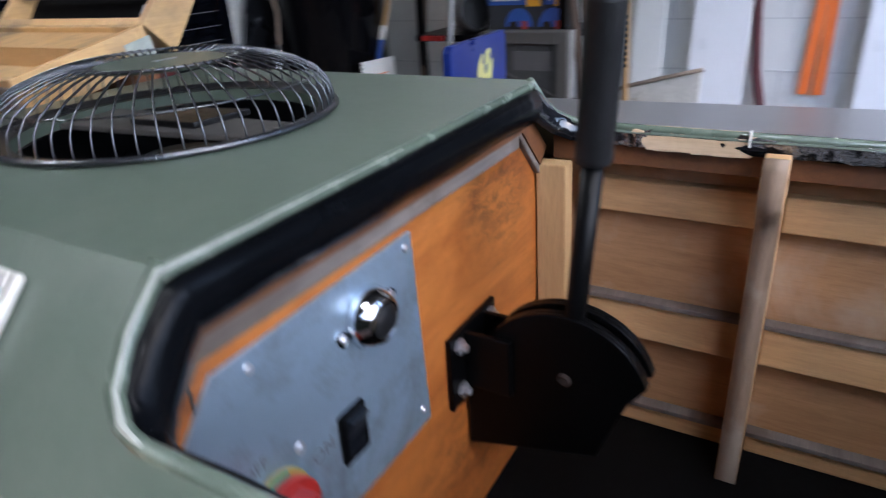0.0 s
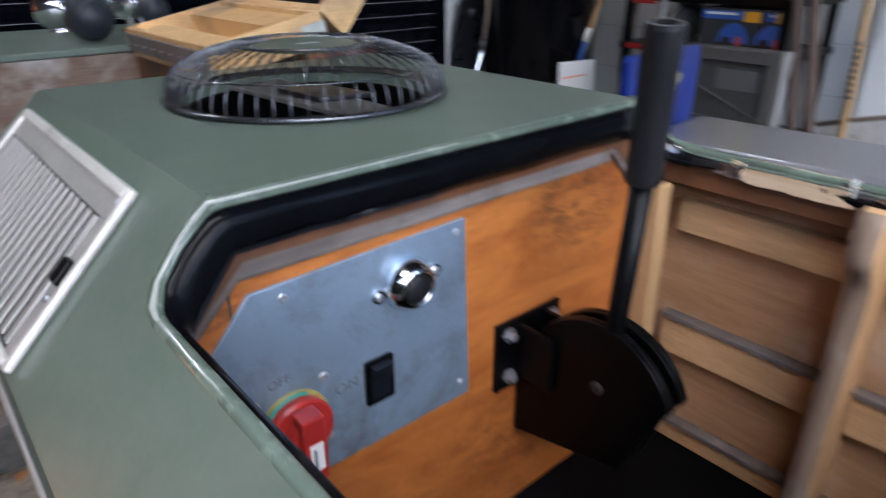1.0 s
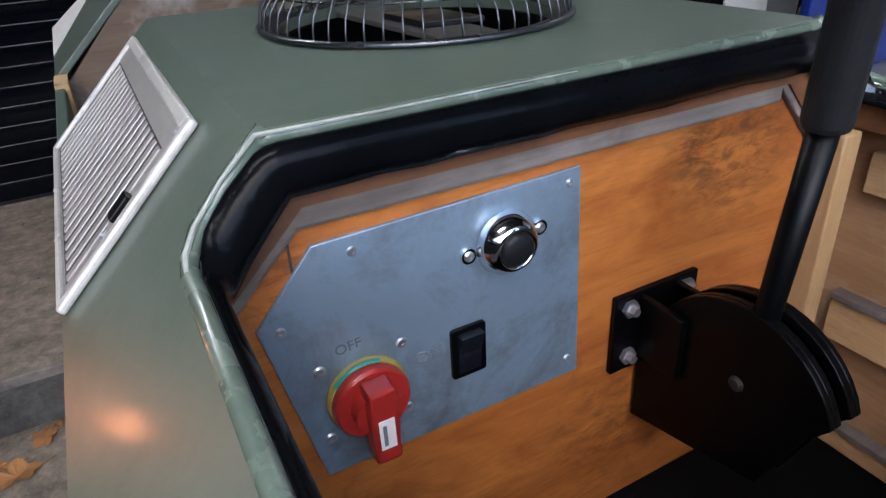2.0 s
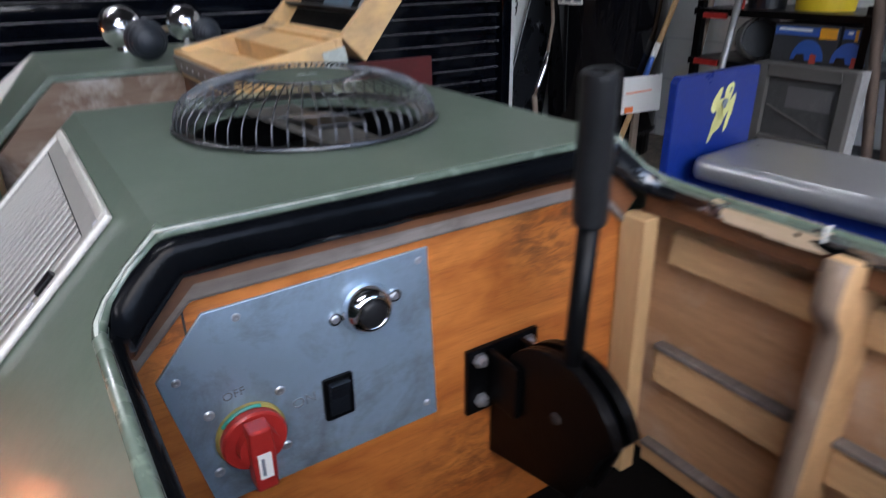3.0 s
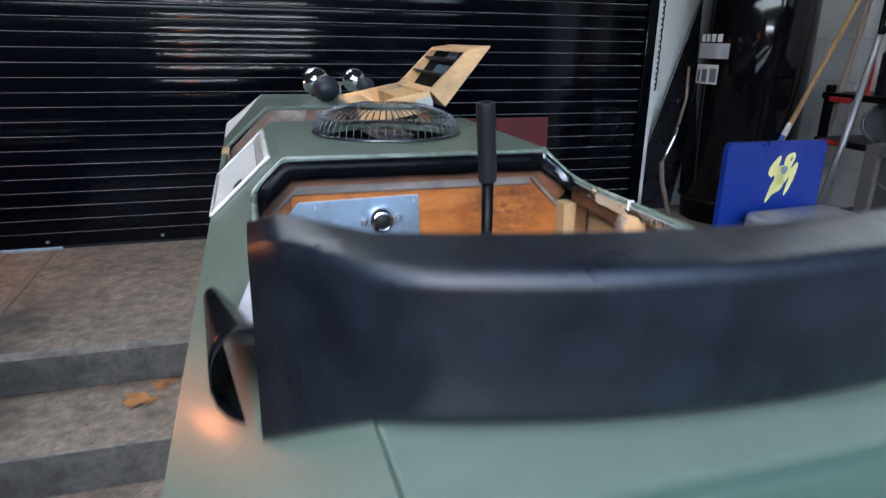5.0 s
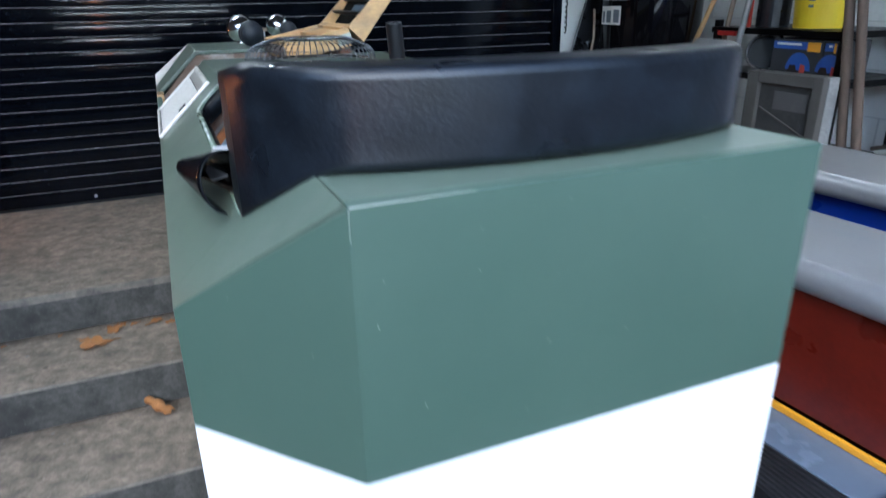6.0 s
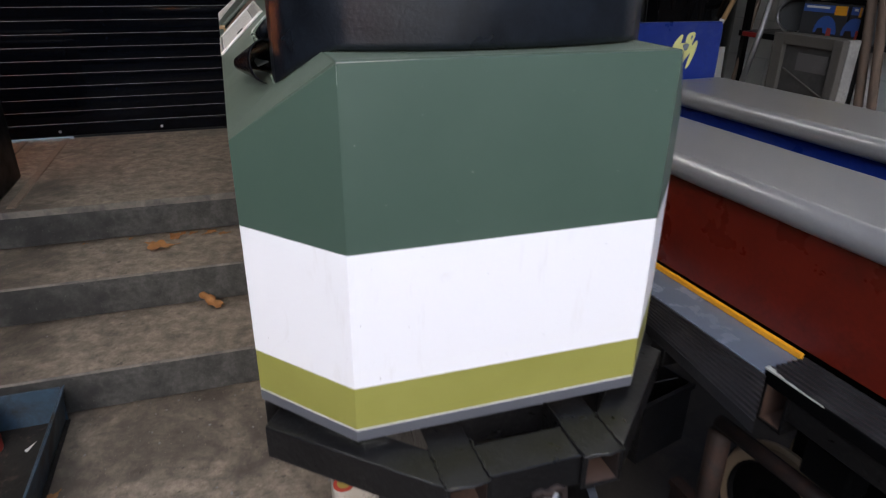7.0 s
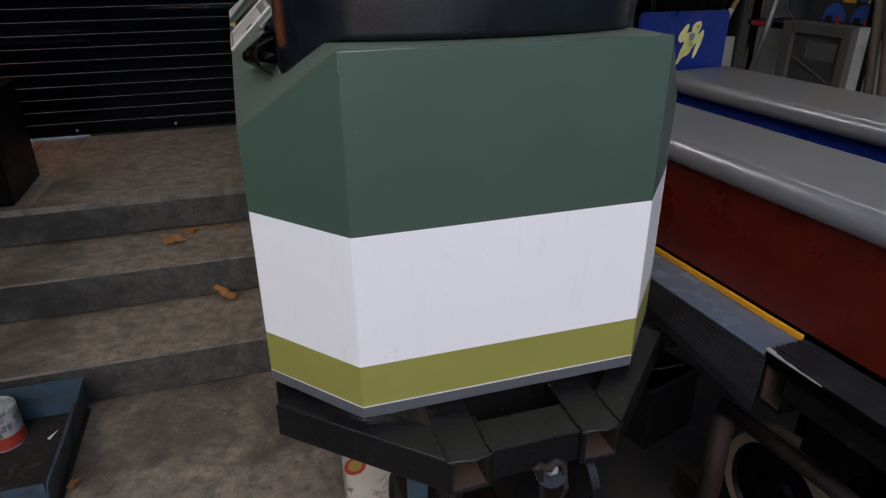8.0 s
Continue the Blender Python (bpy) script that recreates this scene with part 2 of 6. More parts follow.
# Riser concrete: grime plus the shade of upright faces, put into the colour.
M_riser = concrete("dirty_shaded_concrete", (0.078, 0.077, 0.070), (0.012, 0.012, 0.0118), 0.47)
M_edge = mat("worn_step_edge", (0.20, 0.178, 0.150), 0.8, var=0.3, scale=20, fine=150, relief=0.3, dirt=(0.09, 0.085, 0.078), dirt_lo=0.42, dirt_hi=0.65, dirt_scale=14)
M_shutter = mat("black_shutter_paint", (0.0018, 0.0026, 0.0052), 0.09, var=0.3, scale=3, fine=80, relief=0.015, rough_var=0.03, dirt=(0.005, 0.005, 0.006), dirt_lo=0.6, dirt_hi=0.9, spec=0.14)
# Pale strip colour that paints the glint along each slat.
M_lip = mat("pale_shutter_lip", (0.24, 0.24, 0.25), 0.75, var=0.4, scale=15, spec=0.08)
M_wall = mat("white_painted_block", (0.66, 0.66, 0.64), 0.7, var=0.06, scale=3, fine=60, relief=0.3, dirt=(0.48, 0.48, 0.47), dirt_lo=0.55, dirt_hi=0.85, dirt_scale=3)
M_dark = mat("dark_painted_wall", (0.03, 0.03, 0.032), 0.85, var=0.3)
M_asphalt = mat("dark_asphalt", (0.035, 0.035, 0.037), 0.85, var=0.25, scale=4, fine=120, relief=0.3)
# Dark mottled floor colour that stands in for shade under the carriages.
M_floorshade = mat("under_carriage_shade", (0.016, 0.015, 0.014), 0.6, var=0.4, scale=5, fine=90, relief=0.3, dirt=(0.040, 0.034, 0.028), dirt_lo=0.5, dirt_hi=0.7, dirt_scale=7)
M_blue = mat("blue_gloss_paint", (0.006, 0.022, 0.165), 0.34, var=0.2, scale=6, spec=0.3, dirt=(0.03, 0.045, 0.16), dirt_lo=0.55, dirt_hi=0.8, dirt_scale=12)
M_foil = mat("crinkled_foil", (0.48, 0.48, 0.49), 0.32, 1.0, var=0.4, scale=30, fine=60, relief=1.0)
M_maroon = mat("maroon_gloss_paint", (0.105, 0.010, 0.005), 0.3, var=0.35, scale=5, coat=0.1, dirt=(0.022, 0.004, 0.003), dirt_lo=0.5, dirt_hi=0.8, dirt_scale=5)
M_silver = mat("silver_vinyl", (0.31, 0.31, 0.315), 0.30, 0.55, var=0.10, scale=9, fine=190, relief=0.16, rough_var=0.03)
M_stripe = mat("yellow_orange_paint", (0.75, 0.34, 0.02), 0.4, var=0.1)
M_grey = mat("blue_grey_paint", (0.13, 0.16, 0.205), 0.24, var=0.12, scale=14, fine=90, relief=0.3)
M_rust = mat("rusty_steel", (0.014, 0.007, 0.0048), 0.75, 0.0, var=0.45, scale=20, fine=120, relief=0.4, dirt=(0.036, 0.014, 0.007), dirt_lo=0.50, dirt_hi=0.66, dirt_scale=16)
# Rust lightened to paint the light falling into open tube ends.
M_rustlight = mat("lit_rust", (0.075, 0.044, 0.031), 0.7, var=0.35, scale=30, fine=140, relief=0.3, dirt=(0.05, 0.03, 0.022), dirt_lo=0.5, dirt_hi=0.7, dirt_scale=30)
M_floor = mat("worn_black_floor", (0.0035, 0.0035, 0.0036), 0.8, var=0.4, scale=9, fine=120, relief=0.2, spec=0.05)
M_tyre = mat("pale_turned_rim", (0.27, 0.205, 0.135), 0.5, 0.3, var=0.15)

M_torn = mat("torn_foil_tape", (0.34, 0.34, 0.35), 0.22, 0.75, var=0.4, scale=40, fine=120, relief=1.0, dirt=(0.012, 0.012, 0.014), dirt_lo=0.53, dirt_hi=0.60, dirt_scale=70)
# Edge green: chipped paint, with the rolled edge's highlight painted as pale patches.
M_greenwornlit = mat("worn_lit_green_edge", shade(LIT_GREEN, 1.15), 0.24, var=0.2, scale=30, fine=140, relief=0.1, dirt=(0.30, 0.32, 0.27), dirt_lo=0.60, dirt_hi=0.76, dirt_scale=14, coat=0.3)
M_peeled = wood("peeled_timber", (0.72, 0.56, 0.38), (0.60, 0.42, 0.25), "y", 0.6)
M_leaf = mat("dry_leaf", (0.33, 0.145, 0.045), 0.7, var=0.3, scale=40, fine=200, relief=0.5)
M_bin = mat("yellow_bucket_plastic", (0.72, 0.52, 0.02), 0.4, var=0.06)
M_stick = wood("worn_broom_handle", (0.50, 0.32, 0.15), (0.40, 0.24, 0.10), "z", 0.55)
M_oldwood = wood("weathered_timber", (0.26, 0.20, 0.15), (0.14, 0.105, 0.08), "z", 0.75, stain=(0.10, 0.08, 0.06))
M_dustwood = mat("dusty_grey_wood", (0.080, 0.073, 0.064), 0.8, var=0.2, scale=12, fine=120, relief=0.3)
M_dustlight = mat("flaking_pale_board", (0.24, 0.235, 0.225), 0.8, var=0.25, scale=18, dirt=(0.15, 0.14, 0.13))
M_greylabel = mat("grey_label", (0.34, 0.34, 0.35), 0.6)
M_post = wood("dark_brown_post", (0.13, 0.085, 0.06), (0.06, 0.04, 0.03), "z", 0.75, stain=(0.04, 0.03, 0.025))
M_orangecloth = mat("orange_strap", (0.80, 0.17, 0.03), 0.7, var=0.1)
M_hose = mat("dark_red_hose", (0.07, 0.008, 0.012), 0.45)
M_traypaint = mat("worn_blue_grey_tray", (0.045, 0.085, 0.125), 0.5, var=0.3, scale=10, dirt=(0.030, 0.022, 0.016), dirt_lo=0.44, dirt_hi=0.66, relief=0.2)
M_lightred = mat("red_label_print", (0.40, 0.045, 0.03), 0.5)
M_lightblue = mat("blue_print", (0.03, 0.09, 0.33), 0.45)
M_glow = bpy.data.materials.new("fluorescent_tube")
M_glow.use_nodes = True
M_glow.node_tree.nodes["Principled BSDF"].inputs["Emission Color"].default_value = (0.97, 0.98, 1.0, 1)
M_glow.node_tree.nodes["Principled BSDF"].inputs["Emission Strength"].default_value = 34.0

# ---------- mesh helpers ----------
HOME = {}


def thing(name, at, label, category, group="", kind=""):
    ob = new(name)
    ob.empty_display_size = 0.05
    ob.location = at
    HOME[ob] = Vector(at)
    return tagged(ob, label, category, group, kind)


def part(name, bm, material, parent=None, label="", bevel=0.0, smooth=False, kind="", category=""):
    """Links a bmesh, given in world places, as one mesh under a thing or part."""
    me = bpy.data.meshes.new(name)
    bmesh.ops.recalc_face_normals(bm, faces=bm.faces)
    home = HOME.get(parent, Vector())
    if home.length:
        bmesh.ops.translate(bm, verts=bm.verts, vec=-home)
    bm.to_mesh(me)
    bm.free()
    me.materials.append(material)
    if smooth:
        for p in me.polygons:
            p.use_smooth = True
    ob = new(name, me)
    if parent is not None:
        ob.parent = parent
    HOME[ob] = home
    if bevel:
        mod = ob.modifiers.new("bevel", "BEVEL")
        mod.width, mod.segments, mod.limit_method = bevel, 2, "ANGLE"
        mod.harden_normals = False
    return tagged(ob, label, category, kind=kind)


def box(bm, x0, x1, y0, y1, z0, z1):
    vs = [bm.verts.new(p) for p in ((x0, y0, z0), (x1, y0, z0), (x1, y1, z0), (x0, y1, z0), (x0, y0, z1), (x1, y0, z1), (x1, y1, z1), (x0, y1, z1))]
    for f in ((0, 3, 2, 1), (4, 5, 6, 7), (0, 1, 5, 4), (1, 2, 6, 5), (2, 3, 7, 6), (3, 0, 4, 7)):
        bm.faces.new([vs[i] for i in f])
    return bm


def boxes(*rows):
    bm = bmesh.new()
    for r in rows:
        box(bm, *r)
    return bm


def slab(pts, thick, bm=None):
    """A flat plate: the polygon pts pushed back by thick against its normal."""
    bm = bm or bmesh.new()
    ps = [Vector(p) for p in pts]
    n = Vector()
    for i in range(len(ps)):
        a, b = ps[i], ps[(i + 1) % len(ps)]
        n += a.cross(b)
    n.normalize()
    front = [bm.verts.new(p) for p in ps]
    back = [bm.verts.new(p - n * thick) for p in ps]
    bm.faces.new(front)
    bm.faces.new(back[::-1])
    for i in range(len(ps)):
        j = (i + 1) % len(ps)
        bm.faces.new((front[i], back[i], back[j], front[j]))
    return bm


def frame_of(d):
    d = d.normalized()
    u = d.cross(Vector((0, 0, 1)))
    if u.length < 1e-4:
        u = d.cross(Vector((1, 0, 0)))
    u.normalize()
    return u, d.cross(u).normalized()


def tube(pts, radius, seg=10, bm=None, caps=True, closed=False):
    """A round bar along points; radius may be a list."""
    bm = bm or bmesh.new()
    ps = [Vector(p) for p in pts]
    rs = radius if isinstance(radius, (list, tuple)) else [radius] * len(ps)
    rings, u = [], None
    for i, p in enumerate(ps):
        a, b = ps[(i - 1) % len(ps)] if (closed or i) else p, ps[(i + 1) % len(ps)] if (closed or i < len(ps) - 1) else p
        d = (b - a).normalized()
        if u is None:
            u, v = frame_of(d)
        else:
            u = (u - d * u.dot(d)).normalized()
            v = d.cross(u)
        rings.append([bm.verts.new(p + rs[i] * (math.cos(2 * math.pi * k / seg) * u + math.sin(2 * math.pi * k / seg) * v)) for k in range(seg)])
    n = len(rings)
    for i in range(n if closed else n - 1):
        r0, r1 = rings[i], rings[(i + 1) % n]
        for k in range(seg):
            bm.faces.new((r0[k], r0[(k + 1) % seg], r1[(k + 1) % seg], r1[k]))
    if caps and not closed:
        bm.faces.new(rings[0][::-1])
        bm.faces.new(rings[-1])
    return bm


def lathe(profile, at, axis=(0, 0, 1), seg=24, bm=None):
    """Turns (radius, height) pairs round an axis through at."""
    bm = bm or bmesh.new()
    d = Vector(axis).normalized()
    u, v = frame_of(d)
    rings = []
    for r, h in profile:
        c = Vector(at) + d * h
        if r < 1e-6:
            rings.append([bm.verts.new(c)])
        else:
            rings.append([bm.verts.new(c + r * (math.cos(2 * math.pi * k / seg) * u + math.sin(2 * math.pi * k / seg) * v)) for k in range(seg)])
    for r0, r1 in zip(rings, rings[1:]):
        for k in range(seg):
            j = (k + 1) % seg
            if len(r0) == 1 and len(r1) == 1:
                continue
            if len(r0) == 1:
                bm.faces.new((r0[0], r1[j], r1[k]))
            elif len(r1) == 1:
                bm.faces.new((r0[k], r0[j], r1[0]))
            else:
                bm.faces.new((r0[k], r0[j], r1[j], r1[k]))
    return bm


def loft(sections, bm=None, closed=True, caps=True):
    """Skin through equal-length rings of points."""
    bm = bm or bmesh.new()
    rings = [[bm.verts.new(p) for p in s] for s in sections]
    n = len(rings[0])
    for a, b in zip(rings, rings[1:]):
        for k in range(n if closed else n - 1):
            bm.faces.new((a[k], a[(k + 1) % n], b[(k + 1) % n], b[k]))
    if caps and closed:
        bm.faces.new(rings[0][::-1])
        bm.faces.new(rings[-1])
    return bm


def extrude_x(profile, x0, x1, bm=None):
    return loft([[(x, y, z) for y, z in profile] for x in (x0, x1)], bm)


def extrude_y(profile, y0, y1, bm=None):
    return loft([[(x, y, z) for x, z in profile] for y in (y0, y1)], bm)


def rounded(w, h, r, n=5):
    """A rounded rectangle round the origin, as 2D points."""
    out = []
    for cx, cy, a0 in ((w / 2 - r, h / 2 - r, 0), (-w / 2 + r, h / 2 - r, 90), (-w / 2 + r, -h / 2 + r, 180), (w / 2 - r, -h / 2 + r, 270)):
        for i in range(n + 1):
            a = radians(a0 + 90 * i / n)
            out.append((cx + r * math.cos(a), cy + r * math.sin(a)))
    return out

# ---------- the workshop ----------
FLOOR, TREAD_1, TREAD_2, PLATFORM = 0.0, 0.140, 0.283, 0.430
SHUTTER_Y, WALL_X, WALL_Y = 2.175, 2.78, 2.25
part("ground", boxes((-30, 30, -40, 2.5, -0.2, FLOOR)), M_concrete, label="stained grey concrete workshop floor", kind="structure", category="floor")


def nosing(x0, x1, y0, z1, lip):
    """A worn arris: a thin rounded strip whose height and edge wander along its length."""
    rnd = random.Random(int(1000 * y0))
    secs, n = [], 90
    for i in range(n + 1):
        x = x0 + (x1 - x0) * i / n
        a, b = 0.0012 * (rnd.random() - 0.5), 0.0011 * (rnd.random() - 0.6)
        secs.append([(x, y0 + 0.001 + a, z1 - lip), (x, y0 + 0.0016 + a, z1 - 0.003 + b), (x, y0 + 0.0038, z1 + 0.0004 + b), (x, y0 + 0.0074, z1 + 0.0002), (x, y0 + 0.0074, z1 - lip)])
    return loft(secs)


def step(name, y0, y1, z0, z1, x0, x1, lip=0.0064):
    root = thing(name, (x0, y0, z0), "worn concrete step with a pale scuffed edge", "step", "concrete steps", kind="structure")
    part("tread", boxes((x0, x1, y0 + 0.0075, y1, z0 + 0.009, z1), (x0, x1, y0 + 0.030, y1, z0, z0 + 0.0089)), M_concrete, root)
    part("riser", boxes((x0, x1, y0 + 0.0015, y0 + 0.0074, z0 + 0.009, z1 - lip - 0.0001)), M_riser, root, "dirt-streaked riser face, darkened for shade, over an open joint")
    nose = nosing(x0, x1, y0, z1, lip)
    part("nosing", nose, M_edge, root, "pale scuffed concrete edge")


step("step_1", 0.380, 1.12, FLOOR, TREAD_1, -2.3, -0.02)
step("step_2", 0.732, WALL_Y, TREAD_1, TREAD_2, -2.3, -0.02)
step("platform", 1.075, WALL_Y + 0.1, TREAD_2, PLATFORM, -2.3, WALL_X, 0.024)
part("platform_base", boxes((-0.0199, WALL_X, 1.078, WALL_Y + 0.1, FLOOR, TREAD_2)), M_riser, label="dirty concrete face below the platform, darkened for shade", kind="structure", category="step")

# joint in the platform slab
for jx in (-1.13, -1.315):
    part("slab_joint", extrude_y([(jx - 0.016, PLATFORM + 0.0005), (jx - 0.014, PLATFORM + 0.006), (jx + 0.014, PLATFORM + 0.006), (jx + 0.016, PLATFORM + 0.0005)], 1.12, 2.14), M_oldwood, label="dark wooden strip between concrete slabs", kind="structure", category="joint")

# walls and ceiling
def wall(name, rows, material, label):
    return part(name, boxes(*rows), material, label=label, kind="structure", category="wall")


wall("wall_east", [(WALL_X, WALL_X + 0.15, -1.05, WALL_Y + 0.25, 0, 2.9)], M_wall, "white painted block wall of the workshop")
# Unseen wall, added to keep sky light off this side.
wall("sky_blocker_near", [(WALL_X + 0.002, WALL_X + 0.15, -4.2, -1.0505, 0, 5.0)], M_dark, "unseen dark wall added beside the workshop to cut sky light")
wall("wall_north", [(1.848, 1.868, SHUTTER_Y - 0.034, WALL_Y + 0.1, PLATFORM, 2.9), (1.8681, WALL_X, WALL_Y, WALL_Y + 0.15, 0, 2.9), (-3.05, 1.8479, SHUTTER_Y + 0.02, SHUTTER_Y + 0.2, 2.45, 2.9)], M_wall, "white painted wall beside the shutter")
# Unseen wall, set close and dark to shade the left of the steps.
wall("wall_west", [(-2.45, -2.3, -1.05, WALL_Y + 0.25, 0, 2.9)], M_dark, "unseen dark side wall set close to shade the steps")
part("ceiling", boxes((-3.05, WALL_X + 0.15, -1.05, WALL_Y + 0.25, 2.9, 3.0)), M_dark, label="dark workshop ceiling", kind="structure", category="ceiling")
# Thin dark sheet laid on the floor as painted shade.
part("floor_shade", slab([(0.30, -1.74, 0.003), (1.9, -1.74, 0.003), (1.9, 0.36, 0.003), (0.42, 0.36, 0.003), (0.30, -0.2, 0.003)], 0.002), M_floorshade, label="dark sheet painting the shade on the floor under the carriages", kind="structure", category="floor")
part("road", boxes((-30, 30, -40, -1.75, FLOOR, 0.006)), M_asphalt, label="dark asphalt yard outside the workshop", kind="structure", category="road")
# the yard behind the open front: unseen lintel and walls, added to limit sky
wall("lintel", [(-3.05, WALL_X + 0.15, -1.05, -0.93, 2.08, 2.899)], M_dark, "unseen dark lintel added over the open front to cut sky light")
wall("sky_blocker_south", [(-9, 9, -6.7, -6.5, 0.006, 2.4)], M_dark, "unseen dark wall added opposite the open front to cut sky light")
wall("sky_blocker_east", [(1.9, 2.1, -6.5, -4.21, 0.006, 4.6)], M_dark, "unseen dark wall added to cut sky light from the side")
wall("sky_blocker_west", [(-2.85, -2.65, -6.5, -1.06, 0.006, 2.2)], M_dark, "unseen dark wall added to cut sky light from the side")

# roller shutter: each slat a curved lath, its lower lip pale to paint the glint
def shutter():
    root = thing("roller_shutter", (-0.7, SHUTTER_Y, PLATFORM), "closed black steel roller shutter door with horizontal slats", "shutter", kind="structure")
    x0, x1, pitch = -2.3, 1.79, 0.0612
    bulge = [(-0.0100 - 0.0006 * (1 - ((0.0048 + 0.0050 * k - 0.030) / 0.0252) ** 2), 0.0048 + 0.0050 * k) for k in range(11)]
    prof = [(0.002, 0.0), (-0.0097, 0.0), (-0.0100, 0.0003)] + bulge + [(-0.0100, 0.0598), (-0.0097, 0.0601), (-0.006, 0.0602), (0.0065, 0.0602), (0.0065, 0.0647), (0.0090, 0.0647), (0.0090, 0.0040), (0.0060, 0.0040), (0.0060, 0.0)]
    lip = [(-0.0095, 0.0014), (-0.0106, 0.0018), (-0.0106, 0.0038), (-0.0095, 0.0042)]
    slat = extrude_x([(y, z) for y, z in prof], x0, x1)
    edge = extrude_x([(y, z) for y, z in lip], x0, x1)
    first = part("slat", slat, M_shutter, None)
    first.parent = root
    first_lip = part("slat_lip", edge, M_lip, None, "pale slat edge painting its glint")
    first_lip.parent = first
    z0 = 0.5030
    for i in range(32):
        s, l = (first, first_lip) if i == 0 else (first.copy(), first_lip.copy())
        if i:
            scene.collection.objects.link(s)
            scene.collection.objects.link(l)
            l.parent = s
        s.location = Vector((0, SHUTTER_Y, z0 + i * pitch)) - root.location
    part("bottom_rail", extrude_x([(SHUTTER_Y - 0.016, 0.446), (SHUTTER_Y - 0.018, 0.452), (SHUTTER_Y - 0.018, 0.502), (SHUTTER_Y + 0.012, 0.502), (SHUTTER_Y + 0.012, 0.446)], x0, x1), M_shutter, root, "flat black bottom rail", bevel=0.003)
    part("bottom_seal", boxes((x0, -1.1, SHUTTER_Y - 0.008, SHUTTER_Y + 0.006, PLATFORM + 0.010, 0.446)), M_rubber, root, "rubber floor seal")
    part("bottom_seal", boxes((-1.0999, x1, SHUTTER_Y - 0.008, SHUTTER_Y + 0.006, PLATFORM + 0.002, 0.446)), M_rubber, root, "rubber floor seal")
    for bx in (-1.152, -0.676, -0.2, 0.276, 0.752, 1.228):
        part("rail_bolt", lathe([(0.0, 0.004), (0.005, 0.004), (0.007, 0.002), (0.007, 0)], (bx, SHUTTER_Y - 0.018, 0.468), (0, -1, 0), 10), M_steel, root, "small bright bolt head")
    part("side_guide", boxes((1.7901, 1.847, SHUTTER_Y - 0.035, SHUTTER_Y + 0.03, PLATFORM, 2.45)), M_shutter, root, "black steel guide channel", bevel=0.003)


shutter()

# ---------- the locomotive ----------
T, A, W, ZC = 1.188, 0.209, 0.321, 1.083      # deck height, half deck, half body, lower edge of the slope
REAR, CORNER, FOOT = -0.803, -0.672, 0.703   # rear face, start of the cut corner, foot of the body
HOOD_F, HOOD_B = -0.012, 0.420               # hood from cockpit to its far end
NOSE_N, NOSE_F = 0.745, 1.110                 # near and far edge of the nose deck
RIM, ZR = 0.256, 1.143                      # cockpit edge on the slope, near the steps
RIM_R, ZR_R = 0.260, 1.1402                 # the same on the far side
loco = thing("miniature_locomotive", (0, 0, 0.5), "green, white and olive ride-on miniature locomotive with an open cockpit", "locomotive")


def both(make):
    make(-1)
    make(1)


def mirror(pts, s):
    out = [(s * x, y, z) for x, y, z in pts]
    return out if s > 0 else out[::-1]


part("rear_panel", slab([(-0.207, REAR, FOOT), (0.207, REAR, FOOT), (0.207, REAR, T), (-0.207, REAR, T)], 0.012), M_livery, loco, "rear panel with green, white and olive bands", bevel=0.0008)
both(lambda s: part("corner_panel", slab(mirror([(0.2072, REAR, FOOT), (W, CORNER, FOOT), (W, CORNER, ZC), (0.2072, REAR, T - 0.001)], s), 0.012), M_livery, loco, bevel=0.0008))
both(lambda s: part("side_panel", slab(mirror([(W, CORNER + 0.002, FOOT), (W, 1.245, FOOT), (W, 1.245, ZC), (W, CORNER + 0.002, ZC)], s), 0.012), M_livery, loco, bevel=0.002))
# sloping shoulders: beside the hood, beside the cockpit (narrow), and at the rear
def on_slope(x):
    return T - (x - A) * (T - ZC) / (W - A)


HOOD_CUT = {-1: [(0.2300, -0.0135), (0.2460, -0.0210), (0.2535, -0.0330), (RIM, -0.0480)], 1: [(0.2300, -0.0135), (0.2460, -0.0195), (0.2545, -0.0330), (0.2585, -0.0560), (RIM_R, -0.0900)]}


def shoulder(s):
    cut = HOOD_CUT[s]
    r = cut[-1][0]
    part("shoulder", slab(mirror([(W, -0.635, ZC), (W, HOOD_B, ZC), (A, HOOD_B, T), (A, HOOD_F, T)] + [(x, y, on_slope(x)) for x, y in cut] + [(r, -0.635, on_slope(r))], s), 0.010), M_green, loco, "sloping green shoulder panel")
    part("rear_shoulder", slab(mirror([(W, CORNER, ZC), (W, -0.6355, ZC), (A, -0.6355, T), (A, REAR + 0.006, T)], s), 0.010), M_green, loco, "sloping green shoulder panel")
    edge = [(A - 0.004, HOOD_F + 0.001)] + cut + [(r, -0.635)]
    part("rolled_edge", tube([(s * (x - 0.001), y + 0.001, on_slope(x) - 0.0042) for x, y in edge], 0.0045, 10), M_greenwornlit, loco, "rounded rim edge with worn paint and a painted highlight", smooth=True)


both(shoulder)
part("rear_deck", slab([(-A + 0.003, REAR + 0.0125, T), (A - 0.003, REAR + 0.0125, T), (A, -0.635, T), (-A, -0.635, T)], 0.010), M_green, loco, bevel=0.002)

# hood deck with a round fan opening
FAN = (-0.007, 0.222, T)
FAN_R = 0.120


